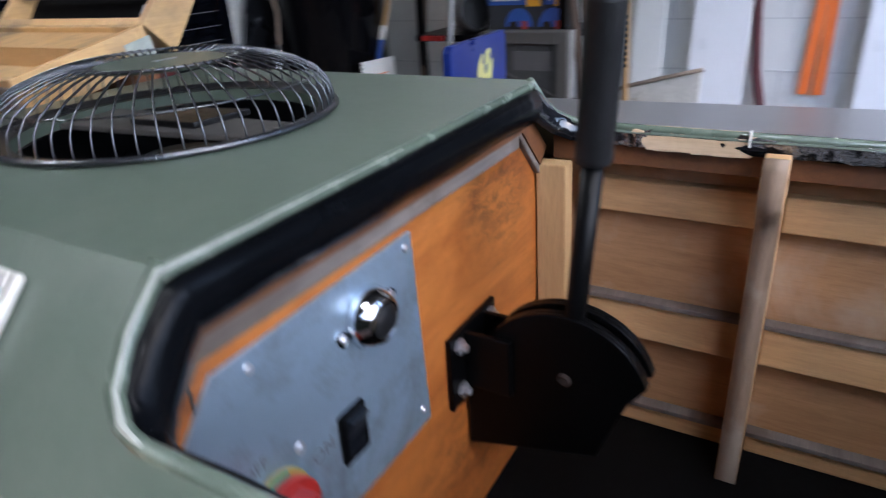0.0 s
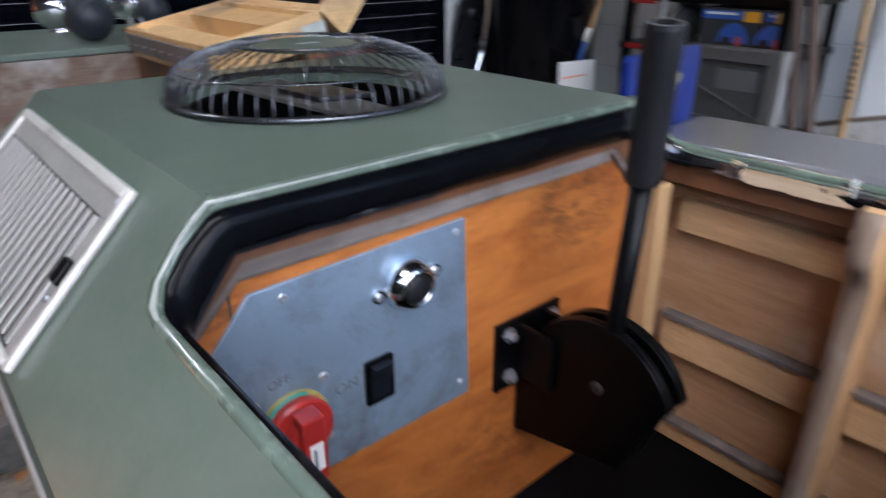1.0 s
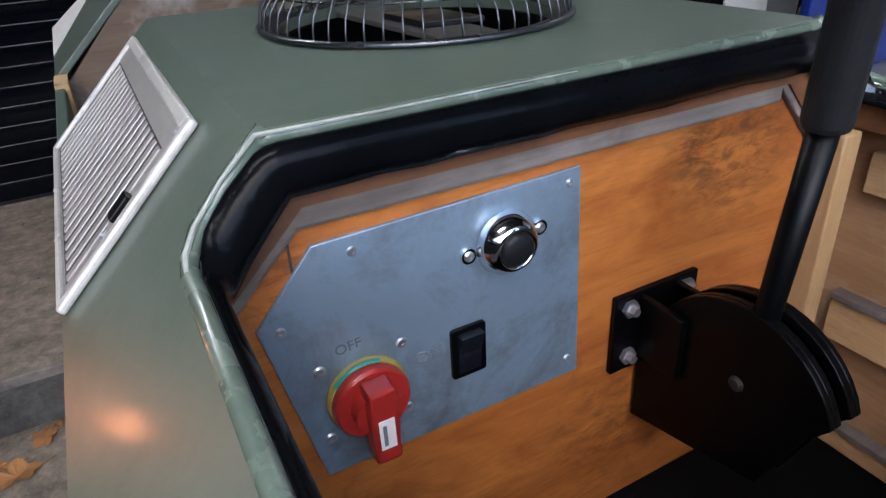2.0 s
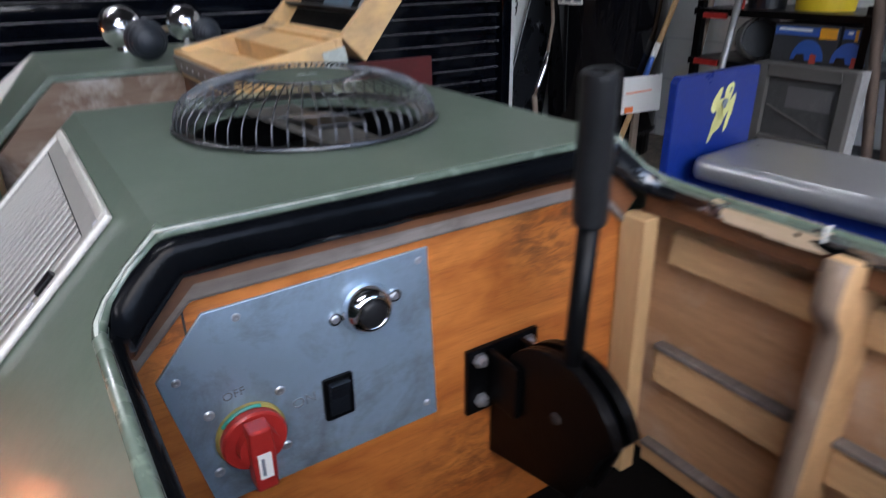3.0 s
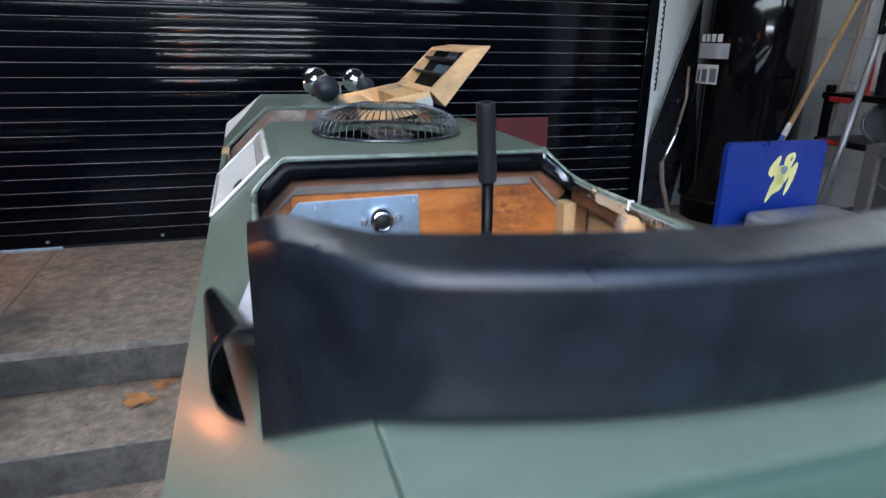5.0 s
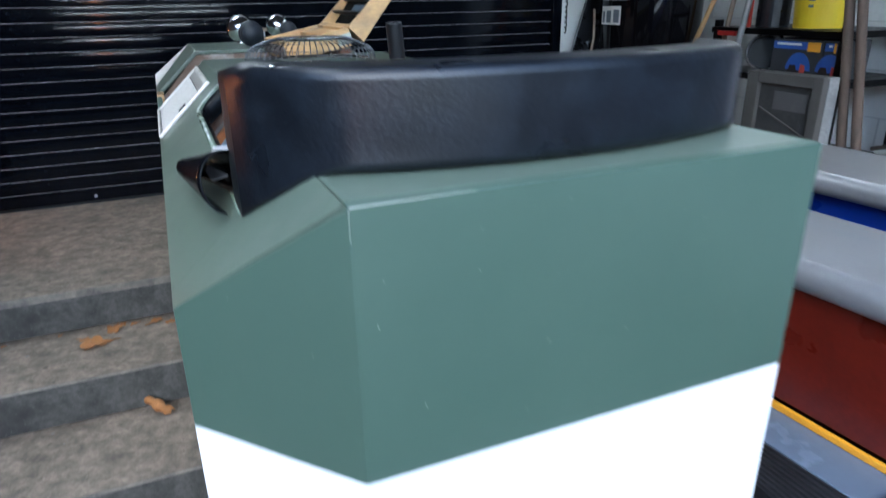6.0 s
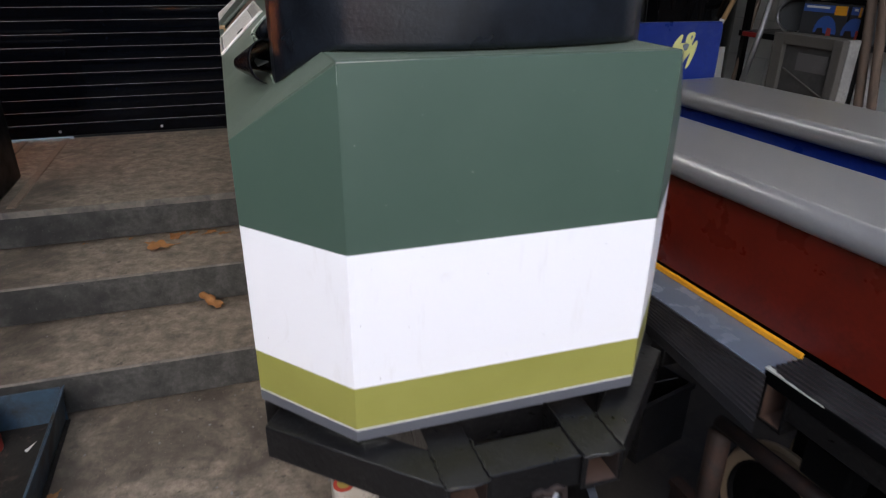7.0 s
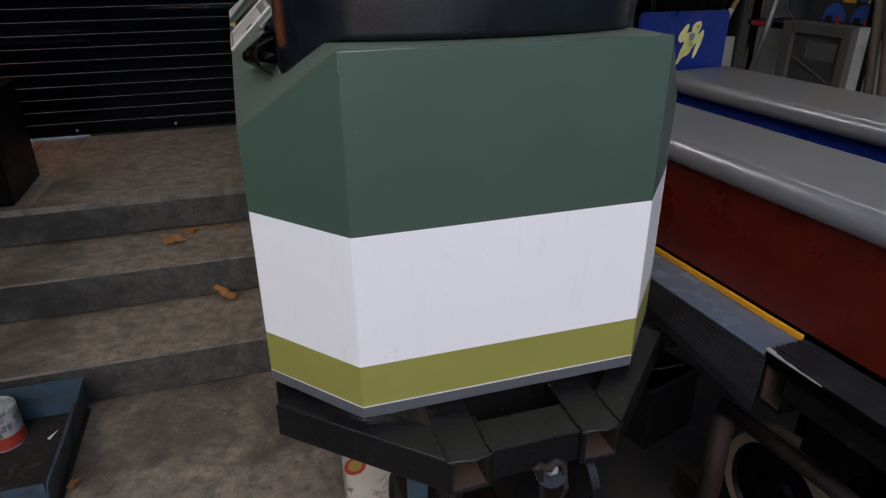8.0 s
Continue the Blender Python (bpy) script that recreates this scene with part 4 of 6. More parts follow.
# red battery isolator
def isolator(x, z):
    root = part("isolator_switch", lathe([(0, 0.001), (0.0272, 0.001), (0.0275, 0.004), (0.0262, 0.007), (0, 0.007)], (x, PY, z), (0, -1, 0), 48), M_yellow, panel, "red battery isolator switch on a yellow ring", smooth=False)
    part("green_arc", tube([(x + 0.0268 * math.cos(radians(a)), PY - 0.0066, z + 0.0268 * math.sin(radians(a))) for a in range(70, 150, 8)], 0.0016, 6), M_teal, root, "green indicator arc")
    part("rotor", lathe([(0.0255, 0.006), (0.0255, 0.013), (0.024, 0.015), (0.0, 0.0155)], (x, PY, z), (0, -1, 0), 48), M_red, root, "red rotor disc", smooth=False)
    part("hub", lathe([(0.016, 0.0155), (0.0155, 0.024), (0.0, 0.0255)], (x, PY, z), (0, -1, 0), 32), M_red, root)
    bar = [(x + a, z + b) for a, b in [(-0.0085, 0.022), (0.0085, 0.022), (0.0095, 0.0), (0.0085, -0.034), (-0.0085, -0.034), (-0.0095, 0.0)]]
    part("handle", loft([[(u, PY - k, v) for u, v in bar] for k in (0.0155, 0.032)]), M_red, root, "red moulded handle bar", bevel=0.002)
    part("key_label", boxes((x - 0.0052, x + 0.0052, PY - 0.0326, PY - 0.0318, z - 0.022, z + 0.001)), M_white, root, "small white printed label")
    part("label_print", boxes((x - 0.0030, x - 0.0005, PY - 0.0329, PY - 0.0325, z - 0.019, z - 0.003)), M_pencil, root)
    for dx in (-0.0275, 0.0275):
        for dz in (-0.027, 0.027):
            screw((x + dx, PY, z + dz), root, 0.0042)


isolator(-0.170, 1.0045)

# saw mark and stain lines in the plywood
part("panel_crack", boxes((-0.2025, -0.2010, -0.0013, -0.0003, 1.084, 1.131)), M_dark, loco, "dark crack in the plywood")

# control lever
lever = thing("control_lever", (0.08, -0.1, 0.8), "black steel control lever with rubber grip and slotted quadrant", "lever")
part("mounting_plate", boxes((0.038, 0.126, -0.006, -0.0005, 0.926, 1.000)), M_black, lever, bevel=0.001)
for bx, bz in ((0.052, 0.988), (0.113, 0.988), (0.054, 0.941)):
    b = part("bolt", lathe([(0, 0.009), (0.004, 0.009), (0.0045, 0.004), (0.0078, 0.004), (0.0078, 0.0)], (bx, -0.006, bz), (0, -1, 0), 6), M_steel, lever, "zinc hexagon bolt")


part("bracket_arm", boxes((0.062, 0.068, -0.050, -0.006, 0.940, 0.996)), M_black, lever, bevel=0.001)
part("bracket_arm", boxes((0.100, 0.106, -0.050, -0.006, 0.940, 0.996)), M_black, lever, bevel=0.001)
arc = [(-0.093 + 0.075 * math.cos(radians(a)), 0.958 + 0.072 * math.sin(radians(a))) for a in range(18, 163, 9)]
quad = [(-0.004, 0.868), (-0.004, 0.945), (-0.018, 0.975)] + arc + [(-0.150, 0.960), (-0.126, 0.898)]
quad = [(y, z) for y, z in quad if y > -0.1655]
part("quadrant_plate", extrude_x(quad, 0.0685, 0.0735), M_black, lever, "black quadrant side plate", bevel=0.001)
part("quadrant_plate", extrude_x(quad, 0.0945, 0.0995), M_black, lever, "black quadrant side plate", bevel=0.001)
for x0, x1 in ((0.0736, 0.0795), (0.0885, 0.0944)):
    secs = [[(x0, y, z), (x1, y, z), (x1, y + 0.006 * (-0.093 - y) / 0.075, z - 0.005), (x0, y + 0.006 * (-0.093 - y) / 0.075, z - 0.005)] for y, z in arc]
    part("quadrant_strap", loft(secs), M_black, lever, "slotted arc strap", bevel=0.0008)
part("quadrant_web", boxes((0.0736, 0.0944, -0.12, -0.02, 0.915, 0.935)), M_black, lever)
part("pivot", lathe([(0, 0.003), (0.004, 0.003), (0.006, 0.001), (0.006, 0)], (0.0685, -0.097, 0.970), (-1, 0, 0), 14), M_rust, lever, "dull pivot rivet")
part("lever_arm", tube([(0.084, -0.093, 0.935), (0.0785, -0.101, 1.02), (0.0717, -0.1133, 1.163)], 0.0086, 14), M_black, lever, smooth=True)
g0, g1 = Vector((0.0715, -0.1135, 1.161)), Vector((0.0605, -0.122, 1.273))
grip = lathe([(0.0126, 0), (0.0134, 0.003), (0.0132, 0.06), (0.0134, 0.109), (0.0126, 0.1125), (0.0080, 0.1125), (0.0080, 0.100), (0, 0.100)], g0, g1 - g0, 28)
part("grip", grip, M_rubber, lever, "black foam rubber grip with a hollow end", smooth=False)

# ---------- fan guard on the hood ----------
guard = thing("fan_guard", FAN, "dark wire dome fan guard over the hood opening", "fan guard")
GZ = T + 0.001


def ring_wire(r, h, thick, name="ring_wire"):
    pts = [(FAN[0] + r * math.cos(2 * math.pi * k / 56), FAN[1] + r * math.sin(2 * math.pi * k / 56), GZ + h) for k in range(56)]
    return part(name, tube(pts, thick, 6, closed=True), M_wire, guard, smooth=True)


part("base_ring", lathe([(0.1205, 0.0008), (0.1365, 0.0006), (0.1380, 0.002), (0.1365, 0.0046), (0.1335, 0.0050), (0.1310, 0.0028), (0.1225, 0.0020), (0.1205, 0.0008)], (FAN[0], FAN[1], GZ - 0.0005), seg=72), M_wire, guard, "flat grey rim ring", smooth=True)
ring_wire(0.069, 0.0480, 0.0013)
ring_wire(0.051, 0.0455, 0.0011)
ring_wire(0.1240, 0.0282, 0.0007)
spoke_profile = [(0.1335, 0.003), (0.1336, 0.010), (0.1310, 0.0195), (0.1235, 0.0290), (0.1090, 0.0375), (0.0890, 0.0445), (0.069, 0.0490), (0.052, 0.0460)]
first_wire = None
for k in range(60):
    a = 2 * math.pi * k / 60
    if first_wire is None:
        first_wire = part("spoke_wire", tube([(FAN[0] + r, FAN[1], GZ + h) for r, h in spoke_profile], 0.00085, 6), M_wire, guard, smooth=True)
        wire = first_wire
    else:
        wire = first_wire.copy()
        scene.collection.objects.link(wire)
    wire.rotation_euler = (0, 0, a)

disc = part("centre_disc", lathe([(0.0, -0.001), (0.052, -0.001), (0.053, 0.001), (0.050, 0.002), (0, 0.0026)], (FAN[0], FAN[1], GZ + 0.0440), seg=48), M_green, guard, "grey-green centre disc")
for dx in (-0.008, 0.004):
    part("badge_mark", boxes((FAN[0] + dx, FAN[0] + dx + 0.009, FAN[1] - 0.004, FAN[1] + 0.001, GZ + 0.0463, GZ + 0.0470)), M_steel, disc, "small bright badge mark")
# fan shroud and mounting straps inside
part("fan_shroud", lathe([(0.1208, -0.0105), (0.120, -0.012), (0.118, -0.085), (0.0, -0.088)], FAN, seg=56), M_black, guard, "black fan shroud", smooth=False)
def fan_strap(pts, z):
    return slab([(FAN[0] + x, FAN[1] + y, z) for x, y in pts], 0.005)


part("motor_strap", fan_strap([(-0.033, 0.1140), (-0.013, -0.1185), (0.035, -0.1140), (0.028, 0.1160)], T - 0.0045), M_dustwood, guard, "dusty grey motor strap", bevel=0.001)
part("motor_strap", fan_strap([(-0.016, 0.037), (-0.010, -0.035), (0.044, -0.044), (0.033, 0.023)], T + 0.0012), M_frame, guard, "dark mounting plate", bevel=0.001)
part("fan_motor", lathe([(0, -0.03), (0.034, -0.03), (0.036, -0.034), (0.036, -0.08)], FAN, seg=28), M_black, guard)

# ---------- side vent on the sloping shoulder ----------
vent = thing("side_vent", (-0.27, 0.16, 1.135), "ribbed aluminium louvre vent screwed on the sloping shoulder", "vent")
VU, VV = Vector((0, 1, 0)), Vector((0.7296, 0, 0.6840))      # along the body, up the slope
VN = Vector((-0.6840, 0, 0.7296))
V0 = Vector((-0.3180, 0.050, 1.0858)) + VN * 0.0006


def on_vent(u, v, n):
    return V0 + VU * (u + 0.012 * v / 0.130) + VV * v + VN * n


def vent_box(u0, u1, v0, v1, n0, n1, bm=None):
    bm = bm or bmesh.new()
    vs = [bm.verts.new(on_vent(u, v, n)) for n in (n0, n1) for u, v in ((u0, v0), (u1, v0), (u1, v1), (u0, v1))]
    for f in ((0, 3, 2, 1), (4, 5, 6, 7), (0, 1, 5, 4), (1, 2, 6, 5), (2, 3, 7, 6), (3, 0, 4, 7)):
        bm.faces.new([vs[i] for i in f])
    return bm


VL, VW = 0.322, 0.130
# Back plate near black: the shade between the ribs is in its colour.
part("backing", vent_box(0.003, VL - 0.003, 0.003, VW - 0.003, 0, 0.0022), M_ventslots, vent, "near-black back plate painting the shade in the slots", bevel=0.0006)
for u0, u1, v0, v1 in ((0, 0.0075, 0, VW), (VL - 0.006, VL, 0, VW), (0.0077, VL - 0.0062, 0, 0.005), (0.0077, VL - 0.0062, VW - 0.010, VW)):
    part("frame_bar", vent_box(u0, u1, v0, v1, 0.0, 0.0062), M_alu, vent, "bevelled aluminium frame bar", bevel=0.0022)
RIBS = 19
for k in range(RIBS):
    u = 0.026 + (VL - 0.052) * k / (RIBS - 1)
    part("louvre_rib", vent_box(u, u + 0.0082, 0.008, VW - 0.028, 0.0023, 0.0038), M_rib, vent, "raised louvre rib", bevel=0.0010)
part("margin_plate", vent_box(0.0078, VL - 0.0063, VW - 0.0265, VW - 0.0102, 0.0023, 0.0032), M_rib, vent, "plain margin of the vent plate")
part("margin_plate", vent_box(0.0078, 0.0245, 0.0055, VW - 0.0270, 0.0023, 0.0030), M_rib, vent, "plain margin of the vent plate")
part("catch", vent_box(0.010, 0.022, 0.055, 0.072, 0.0023, 0.0080), M_black, vent, "small black catch", bevel=0.001)
for u, v in ((0.013, 0.046), (VL - 0.003, 0.060), (0.010, 0.118), (0.10, 0.003), (0.2, 0.003)):
    screw(on_vent(u, v, 0.0045), vent, 0.0034, VN)

# loose curl of tape at the end of the backrest
def curl():
    bm = bmesh.new()
    secs = []
    for i in range(9):
        f = i / 8
        c = Vector((-0.264 - 0.030 * f, -0.620 + 0.205 * f, 1.166 - 0.030 * f))
        r = 0.024 * (1 - 0.72 * f) + 0.003
        ring = []
        for k in range(14):
            a = radians(-40 + 300 * k / 13)
            ring.append(c + Vector((r * math.cos(a) * 0.8, 0.25 * r * math.sin(a), r * math.sin(a))))
        secs.append(ring)
    return loft(secs, bm, closed=False)


cu = part("tape_curl", curl(), M_trim, loco, "curled loose end of black tape", smooth=True)
so = cu.modifiers.new("solid", "SOLIDIFY")
so.thickness = 0.0015
part("tape_lining", slab([(-0.256, -0.560, 1.158), (-0.246, -0.490, 1.172), (-0.262, -0.462, 1.166), (-0.275, -0.500, 1.150), (-0.272, -0.535, 1.148)], 0.001), M_greylabel, loco, "pale backing of torn tape")

# ---------- things on the nose ----------
def bulb_horn(ball, r, bulb, rb):
    """A chrome ball on a foot with a ribbed rubber bulb pushed on its neck."""
    ball, bulb = Vector(ball), Vector(bulb)
    along = (bulb - ball).normalized()
    root = thing("bulb_horn", (ball.x, ball.y, T), "chrome horn ball with a black ribbed rubber bulb", "horn", "bulb horns")
    part("chrome_ball", lathe([(0, -r)] + [(r * math.cos(radians(a)), r * math.sin(radians(a))) for a in range(-80, 81, 10)] + [(0, r)], ball, along, 36), M_chrome, root, "polished chrome ball", smooth=True)
    prof = [(0, -0.97 * rb)]
    for i in range(23):
        a = radians(-78 + 156 * i / 22)
        prof.append((rb * math.cos(a) * (1.0 if i % 2 else 0.955), 0.97 * rb * math.sin(a)))
    prof.append((0, 0.97 * rb))
    part("rubber_bulb", lathe(prof, bulb, along, 32), M_rubberblue, root, "ribbed black rubber bulb", smooth=False)
    part("neck", tube([ball + along * (r - 0.004), bulb - along * (rb - 0.006)], 0.011, 12), M_chrome, root, smooth=True)
    part("foot", lathe([(0, 0), (0.016, 0), (0.014, 0.004), (0.006, 0.006), (0.006, ball.z - T - 0.7 * r), (0, ball.z - T - 0.7 * r)], (ball.x, ball.y, T + 0.0005), seg=16), M_chrome, root)


M_rubberblue = mat("slate_rubber", (0.012, 0.016, 0.023), 0.5, var=0.2)
bulb_horn((-0.052, 1.035, 1.2325), 0.042, (-0.046, 0.835, 1.2240), 0.0355)
bulb_horn((0.052, 0.964, 1.2400), 0.034, (0.070, 0.880, 1.2270), 0.0255)
bar = thing("mounting_bar", (0.05, 1.0, T), "small pale brass mounting bar between the horns", "bar")
part("strip", boxes((0.008, 0.092, 1.000, 1.008, T + 0.034, T + 0.044)), M_tyre, bar, bevel=0.001)
for x in (0.016, 0.084):
    part("stud", tube([(x, 1.004, T + 0.0005), (x, 1.004, T + 0.034)], 0.003, 8), M_steel, bar)

# open wooden box resting over the gap between hood and nose
wbox = thing("wooden_box", (0.05, 0.56, 1.180), "small open pine box with a hinged lid and black rods", "box")
BX = Matrix.Translation((-0.018, 0.424, 1.1730)) @ Matrix.Rotation(radians(-11.5), 4, "Y")
BL, BD, BH = 0.162, 0.304, 0.043


def in_box(rows, m=BX):
    bm = boxes(*rows)
    bmesh.ops.transform(bm, matrix=m, verts=bm.verts)
    return bm


part("bottom", in_box([(0.002, BL - 0.002, 0.002, BD - 0.002, 0.0, 0.008)]), M_box, wbox)
part("side", in_box([(0, 0.010, 0, BD, 0.0, BH)]), M_box, wbox, bevel=0.001)
part("side", in_box([(BL - 0.010, BL, 0, BD, 0.0, BH)]), M_box, wbox, bevel=0.001)
part("side", in_box([(0.0102, BL - 0.0102, 0, 0.009, 0.0, BH)]), M_box, wbox, bevel=0.001)
part("side", in_box([(0.0102, BL - 0.0102, BD - 0.009, BD, 0.0, BH)]), M_box, wbox, bevel=0.001)
part("edge_strip", in_box([(-0.004, -0.0005, 0.0, BD, 0.010, 0.036)]), M_greywood, wbox, "weathered grey edge strip")
for k in range(8):
    part("nail", in_box([(-0.0055, -0.004, 0.02 + 0.034 * k, 0.023 + 0.034 * k, 0.021, 0.024)]), M_steel, wbox)
part("tray_block", in_box([(0.0104, 0.052, 0.0095, BD - 0.0095, 0.008, BH - 0.008)]), M_box, wbox, "pine block")
part("tray_block", in_box([(BL - 0.062, BL - 0.0104, 0.0095, BD - 0.0095, 0.008, BH - 0.006)]), M_box, wbox, "pine block")
LID = BX @ Matrix.Translation((BL, 0, BH)) @ Matrix.Rotation(radians(-33.5), 4, "Y")
LW = 0.125


def lid_bar(pts, y0, y1):
    """A bar along the lid, from its end outline of (along, outward) points."""
    bm = extrude_y([(u, -v) for u, v in pts], y0, y1)
    bmesh.ops.transform(bm, matrix=LID, verts=bm.verts)
    return bm


lid_end = [(0, 0), (LW, 0), (LW + 0.041, 0.031), (0.0015, 0.050)]
part("lid_rail", lid_bar(lid_end, 0, 0.012), M_box, wbox, "slanted pine lid end")
part("lid_rail", lid_bar(lid_end, BD - 0.012, BD), M_box, wbox, "slanted pine lid end")
part("lid_rail", lid_bar([(LW - 0.010, 0), (LW, 0), (LW + 0.041, 0.031), (LW + 0.026, 0.0325)], 0.0122, BD - 0.0122), M_box, wbox)
part("lid_rail", lid_bar([(0, 0), (0.009, 0), (0.010, 0.049), (0.0015, 0.050)], 0.0122, BD - 0.0122), M_box, wbox)
part("lid_panel", lid_bar([(0.0105, 0.044), (LW + 0.022, 0.0265), (LW + 0.0255, 0.0324), (0.0105, 0.0488)], 0.0122, BD - 0.0122), M_box, wbox)
part("lid_lining", lid_bar([(0.0095, 0.030), (LW + 0.002, 0.013), (LW + 0.004, 0.015), (0.0095, 0.032)], 0.0124, BD - 0.0124), M_floor, wbox, "black lid lining")
for u in (0.048, 0.092):
    part("rod", lid_bar([(u, 0.001), (u + 0.004, 0.0005), (u + 0.006, 0.012), (u + 0.002, 0.0125)], 0.0125, BD + 0.016 if u > 0.05 else BD + 0.010), M_rubber, wbox, "thin black divider strip")
for u, y0, y1, m in ((0.020, 0.020, 0.055, M_greylabel), (0.056, 0.016, 0.066, M_dustlight), (0.060, 0.090, 0.190, M_traypaint), (0.100, 0.018, 0.052, M_greylabel), (0.103, 0.085, 0.165, M_traypaint)):
    w = 0.030 - 0.136 * u
    part("card", lid_bar([(u, w - 0.002), (u + 0.026, w - 0.0055), (u + 0.026, w - 0.0045), (u, w - 0.001)], y0, y1), m, wbox, "printed card in the lid")
part("corner_bracket", in_box([(BL - 0.034, BL + 0.001, -0.0025, -0.0005, 0.006, BH - 0.012)]), M_bare, wbox, "pale tape patch on the corner", bevel=0.0008)
part("gap_block", boxes((-0.3205, -0.3035, 0.67, 0.738, 1.020, 1.088)), M_pine_up, loco, "pale timber end block")
for x, z in ((-0.012, 1.1735), (0.105, 1.1975)):
    part("cross_bearer", boxes((x, x + 0.03, HOOD_B + 0.0005, NOSE_N + 0.0035, 1.120, z)), M_brown, loco, "brown timber bearer")

# ---------- inside of the cockpit ----------
for z0, z1 in ((0.883, 0.929), (0.766, 0.790)):
    for y0, y1 in ((-0.2112, -0.030), (-0.4347, -0.2328), (-0.60, -0.4563)):
        part("batten_cap", boxes((W - 0.036, W - 0.0205, y0, y1, z1, z1 + 0.006)), M_greywood, loco, "grey dusty strip on the batten", bevel=0.001)

# ---------- carriages beside ----------
def cushion(root, x0, x1, y0, y1, z0, z1):
    w, h = x1 - x0, z1 - z0
    secs = []
    ys = [y0, y0 + 0.012, y0 + 0.035, y1 - 0.035, y1 - 0.012, y1]
    ks = [0.90, 0.975, 1.0, 1.0, 0.975, 0.90]
    for y, k in zip(ys, ks):
        secs.append([((x0 + x1) / 2 + a * k, y, z0 + (h / 2 + b * k)) for a, b in rounded(w, h, h * 0.44, 7)])
    part("seat_cushion", loft(secs), M_silver, root, "silver-grey vinyl bench cushion", smooth=True).modifiers.new("crisp", "WEIGHTED_NORMAL").weight = 100


def carriage(name, x0, x1, y0, y1, body_mat, zbase, zseat, label, turn, pivot, over=0.025, gap=0.02, high=0.078, far=0.02):
    root = thing(name, (x0, pivot, 0.0), label, "carriage", "passenger carriages")
    root.rotation_euler = (0, 0, radians(turn))
    part("side_panel", boxes((x0, x0 + 0.012, y0, y1, zbase, zseat)), body_mat, root, bevel=0.002)
    part("side_panel", boxes((x1 - 0.012, x1, y0, y1, zbase, zseat)), body_mat, root, bevel=0.002)
    part("end_panel", boxes((x0 + 0.0121, x1 - 0.0121, y1 - 0.012, y1, zbase, zseat)), body_mat, root, bevel=0.002)
    part("floor_board", boxes((x0 + 0.012, x1 - 0.012, y0, y1 - 0.0121, zbase, zbase + 0.015)), M_dark, root)
    cushion(root, x0 - over, x1 + far, y0 + 0.01, y1 - gap, zseat, zseat + high)
    for x in (x0 + 0.05, x1 - 0.08):
        part("frame_rail", boxes((x, x + 0.03, y0, y1 - 0.05, zbase - 0.16, zbase - 0.001)), M_black, root, "black steel frame rail", bevel=0.002)
    return root


red = carriage("red_carriage", 0.62, 0.865, -3.2, 0.16, M_maroon, 0.645, 0.858, "maroon ride-on carriage with silver bench cushion and ribbed footboards", 3.8, -0.745, 0.028, 0.02, 0.054, 0.002)
blue = carriage("blue_carriage", 1.165, 1.435, -3.2, 0.567, M_blue, 0.60, 0.831, "blue ride-on carriage with silver bench cushion and end board", 4.5, 0.567, 0.052, 0.030, 0.058)
end_board = [(1.060, 0.60), (1.452, 0.60), (1.452, 1.062), (1.444, 1.082), (1.072, 1.086), (1.060, 1.072)]
part("end_board", loft([[(x, y, z) for x, z in end_board] for y in (0.5675, 0.5895)]), M_blue, blue, "blue end board with a pale yellow painted motif", bevel=0.003)
# pale yellow motif on the end board: plain overlapping shapes
def motif(cx, cz, rx, rz, tilt, material, lift, name):
    ring = []
    for k in range(20):
        a = 2 * math.pi * k / 20
        wob = 1 + 0.12 * math.sin(3 * a + tilt)
        x, z = rx * wob * math.cos(a), rz * wob * math.sin(a)
        t = radians(tilt)
        ring.append((cx + x * math.cos(t) - z * math.sin(t), cz + x * math.sin(t) + z * math.cos(t)))
    part(name, loft([[(x, 0.5675 - lift - k, z) for x, z in ring] for k in (0, 0.0006)]), material, blue, "pale yellow painted shape" if material is M_paleyellow else "dark painted spot")


M_paleyellow = mat("pale_yellow_paint", (0.62, 0.60, 0.22), 0.5, var=0.1)
for cx, cz, rx, rz, tilt in ((1.303, 1.022, 0.018, 0.030, -20), (1.247, 1.008, 0.014, 0.034, -28), (1.283, 0.985, 0.034, 0.030, 20), (1.268, 0.958, 0.022, 0.040, -30), (1.247, 0.930, 0.009, 0.032, -32), (1.325, 0.985, 0.012, 0.034, -14), (1.312, 0.945, 0.008, 0.026, -18)):
    motif(cx, cz, rx, rz, tilt, M_paleyellow, 0.0006, "painted_shape")
motif(1.287, 0.998, 0.013, 0.013, 0, M_pencil, 0.0020, "painted_spot")
motif(1.308, 1.030, 0.004, 0.008, -20, M_pencil, 0.0020, "painted_spot")


def ribbed_board(x0, x1, y0, y1, z, ribs):
    board = part("footboard", boxes((x0, x1, y0, y1, z - 0.022, z)), M_tread, red, "black ribbed rubber footboard", bevel=0.002)
    for k in range(ribs):
        x = x0 + (x1 - x0) * (k + 0.5) / ribs
        part("tread_rib", extrude_y([(x - 0.0040, z + 0.0002), (x + 0.0040, z + 0.0002), (x + 0.0026, z + 0.0048), (x - 0.0026, z + 0.0048)], y0 + 0.002, y1 - 0.002), M_tread, board)


part("ledge", boxes((0.521, 0.6195, -0.742, -0.10, 0.605, 0.627)), M_grey, red, "blue-grey painted ledge", bevel=0.002)


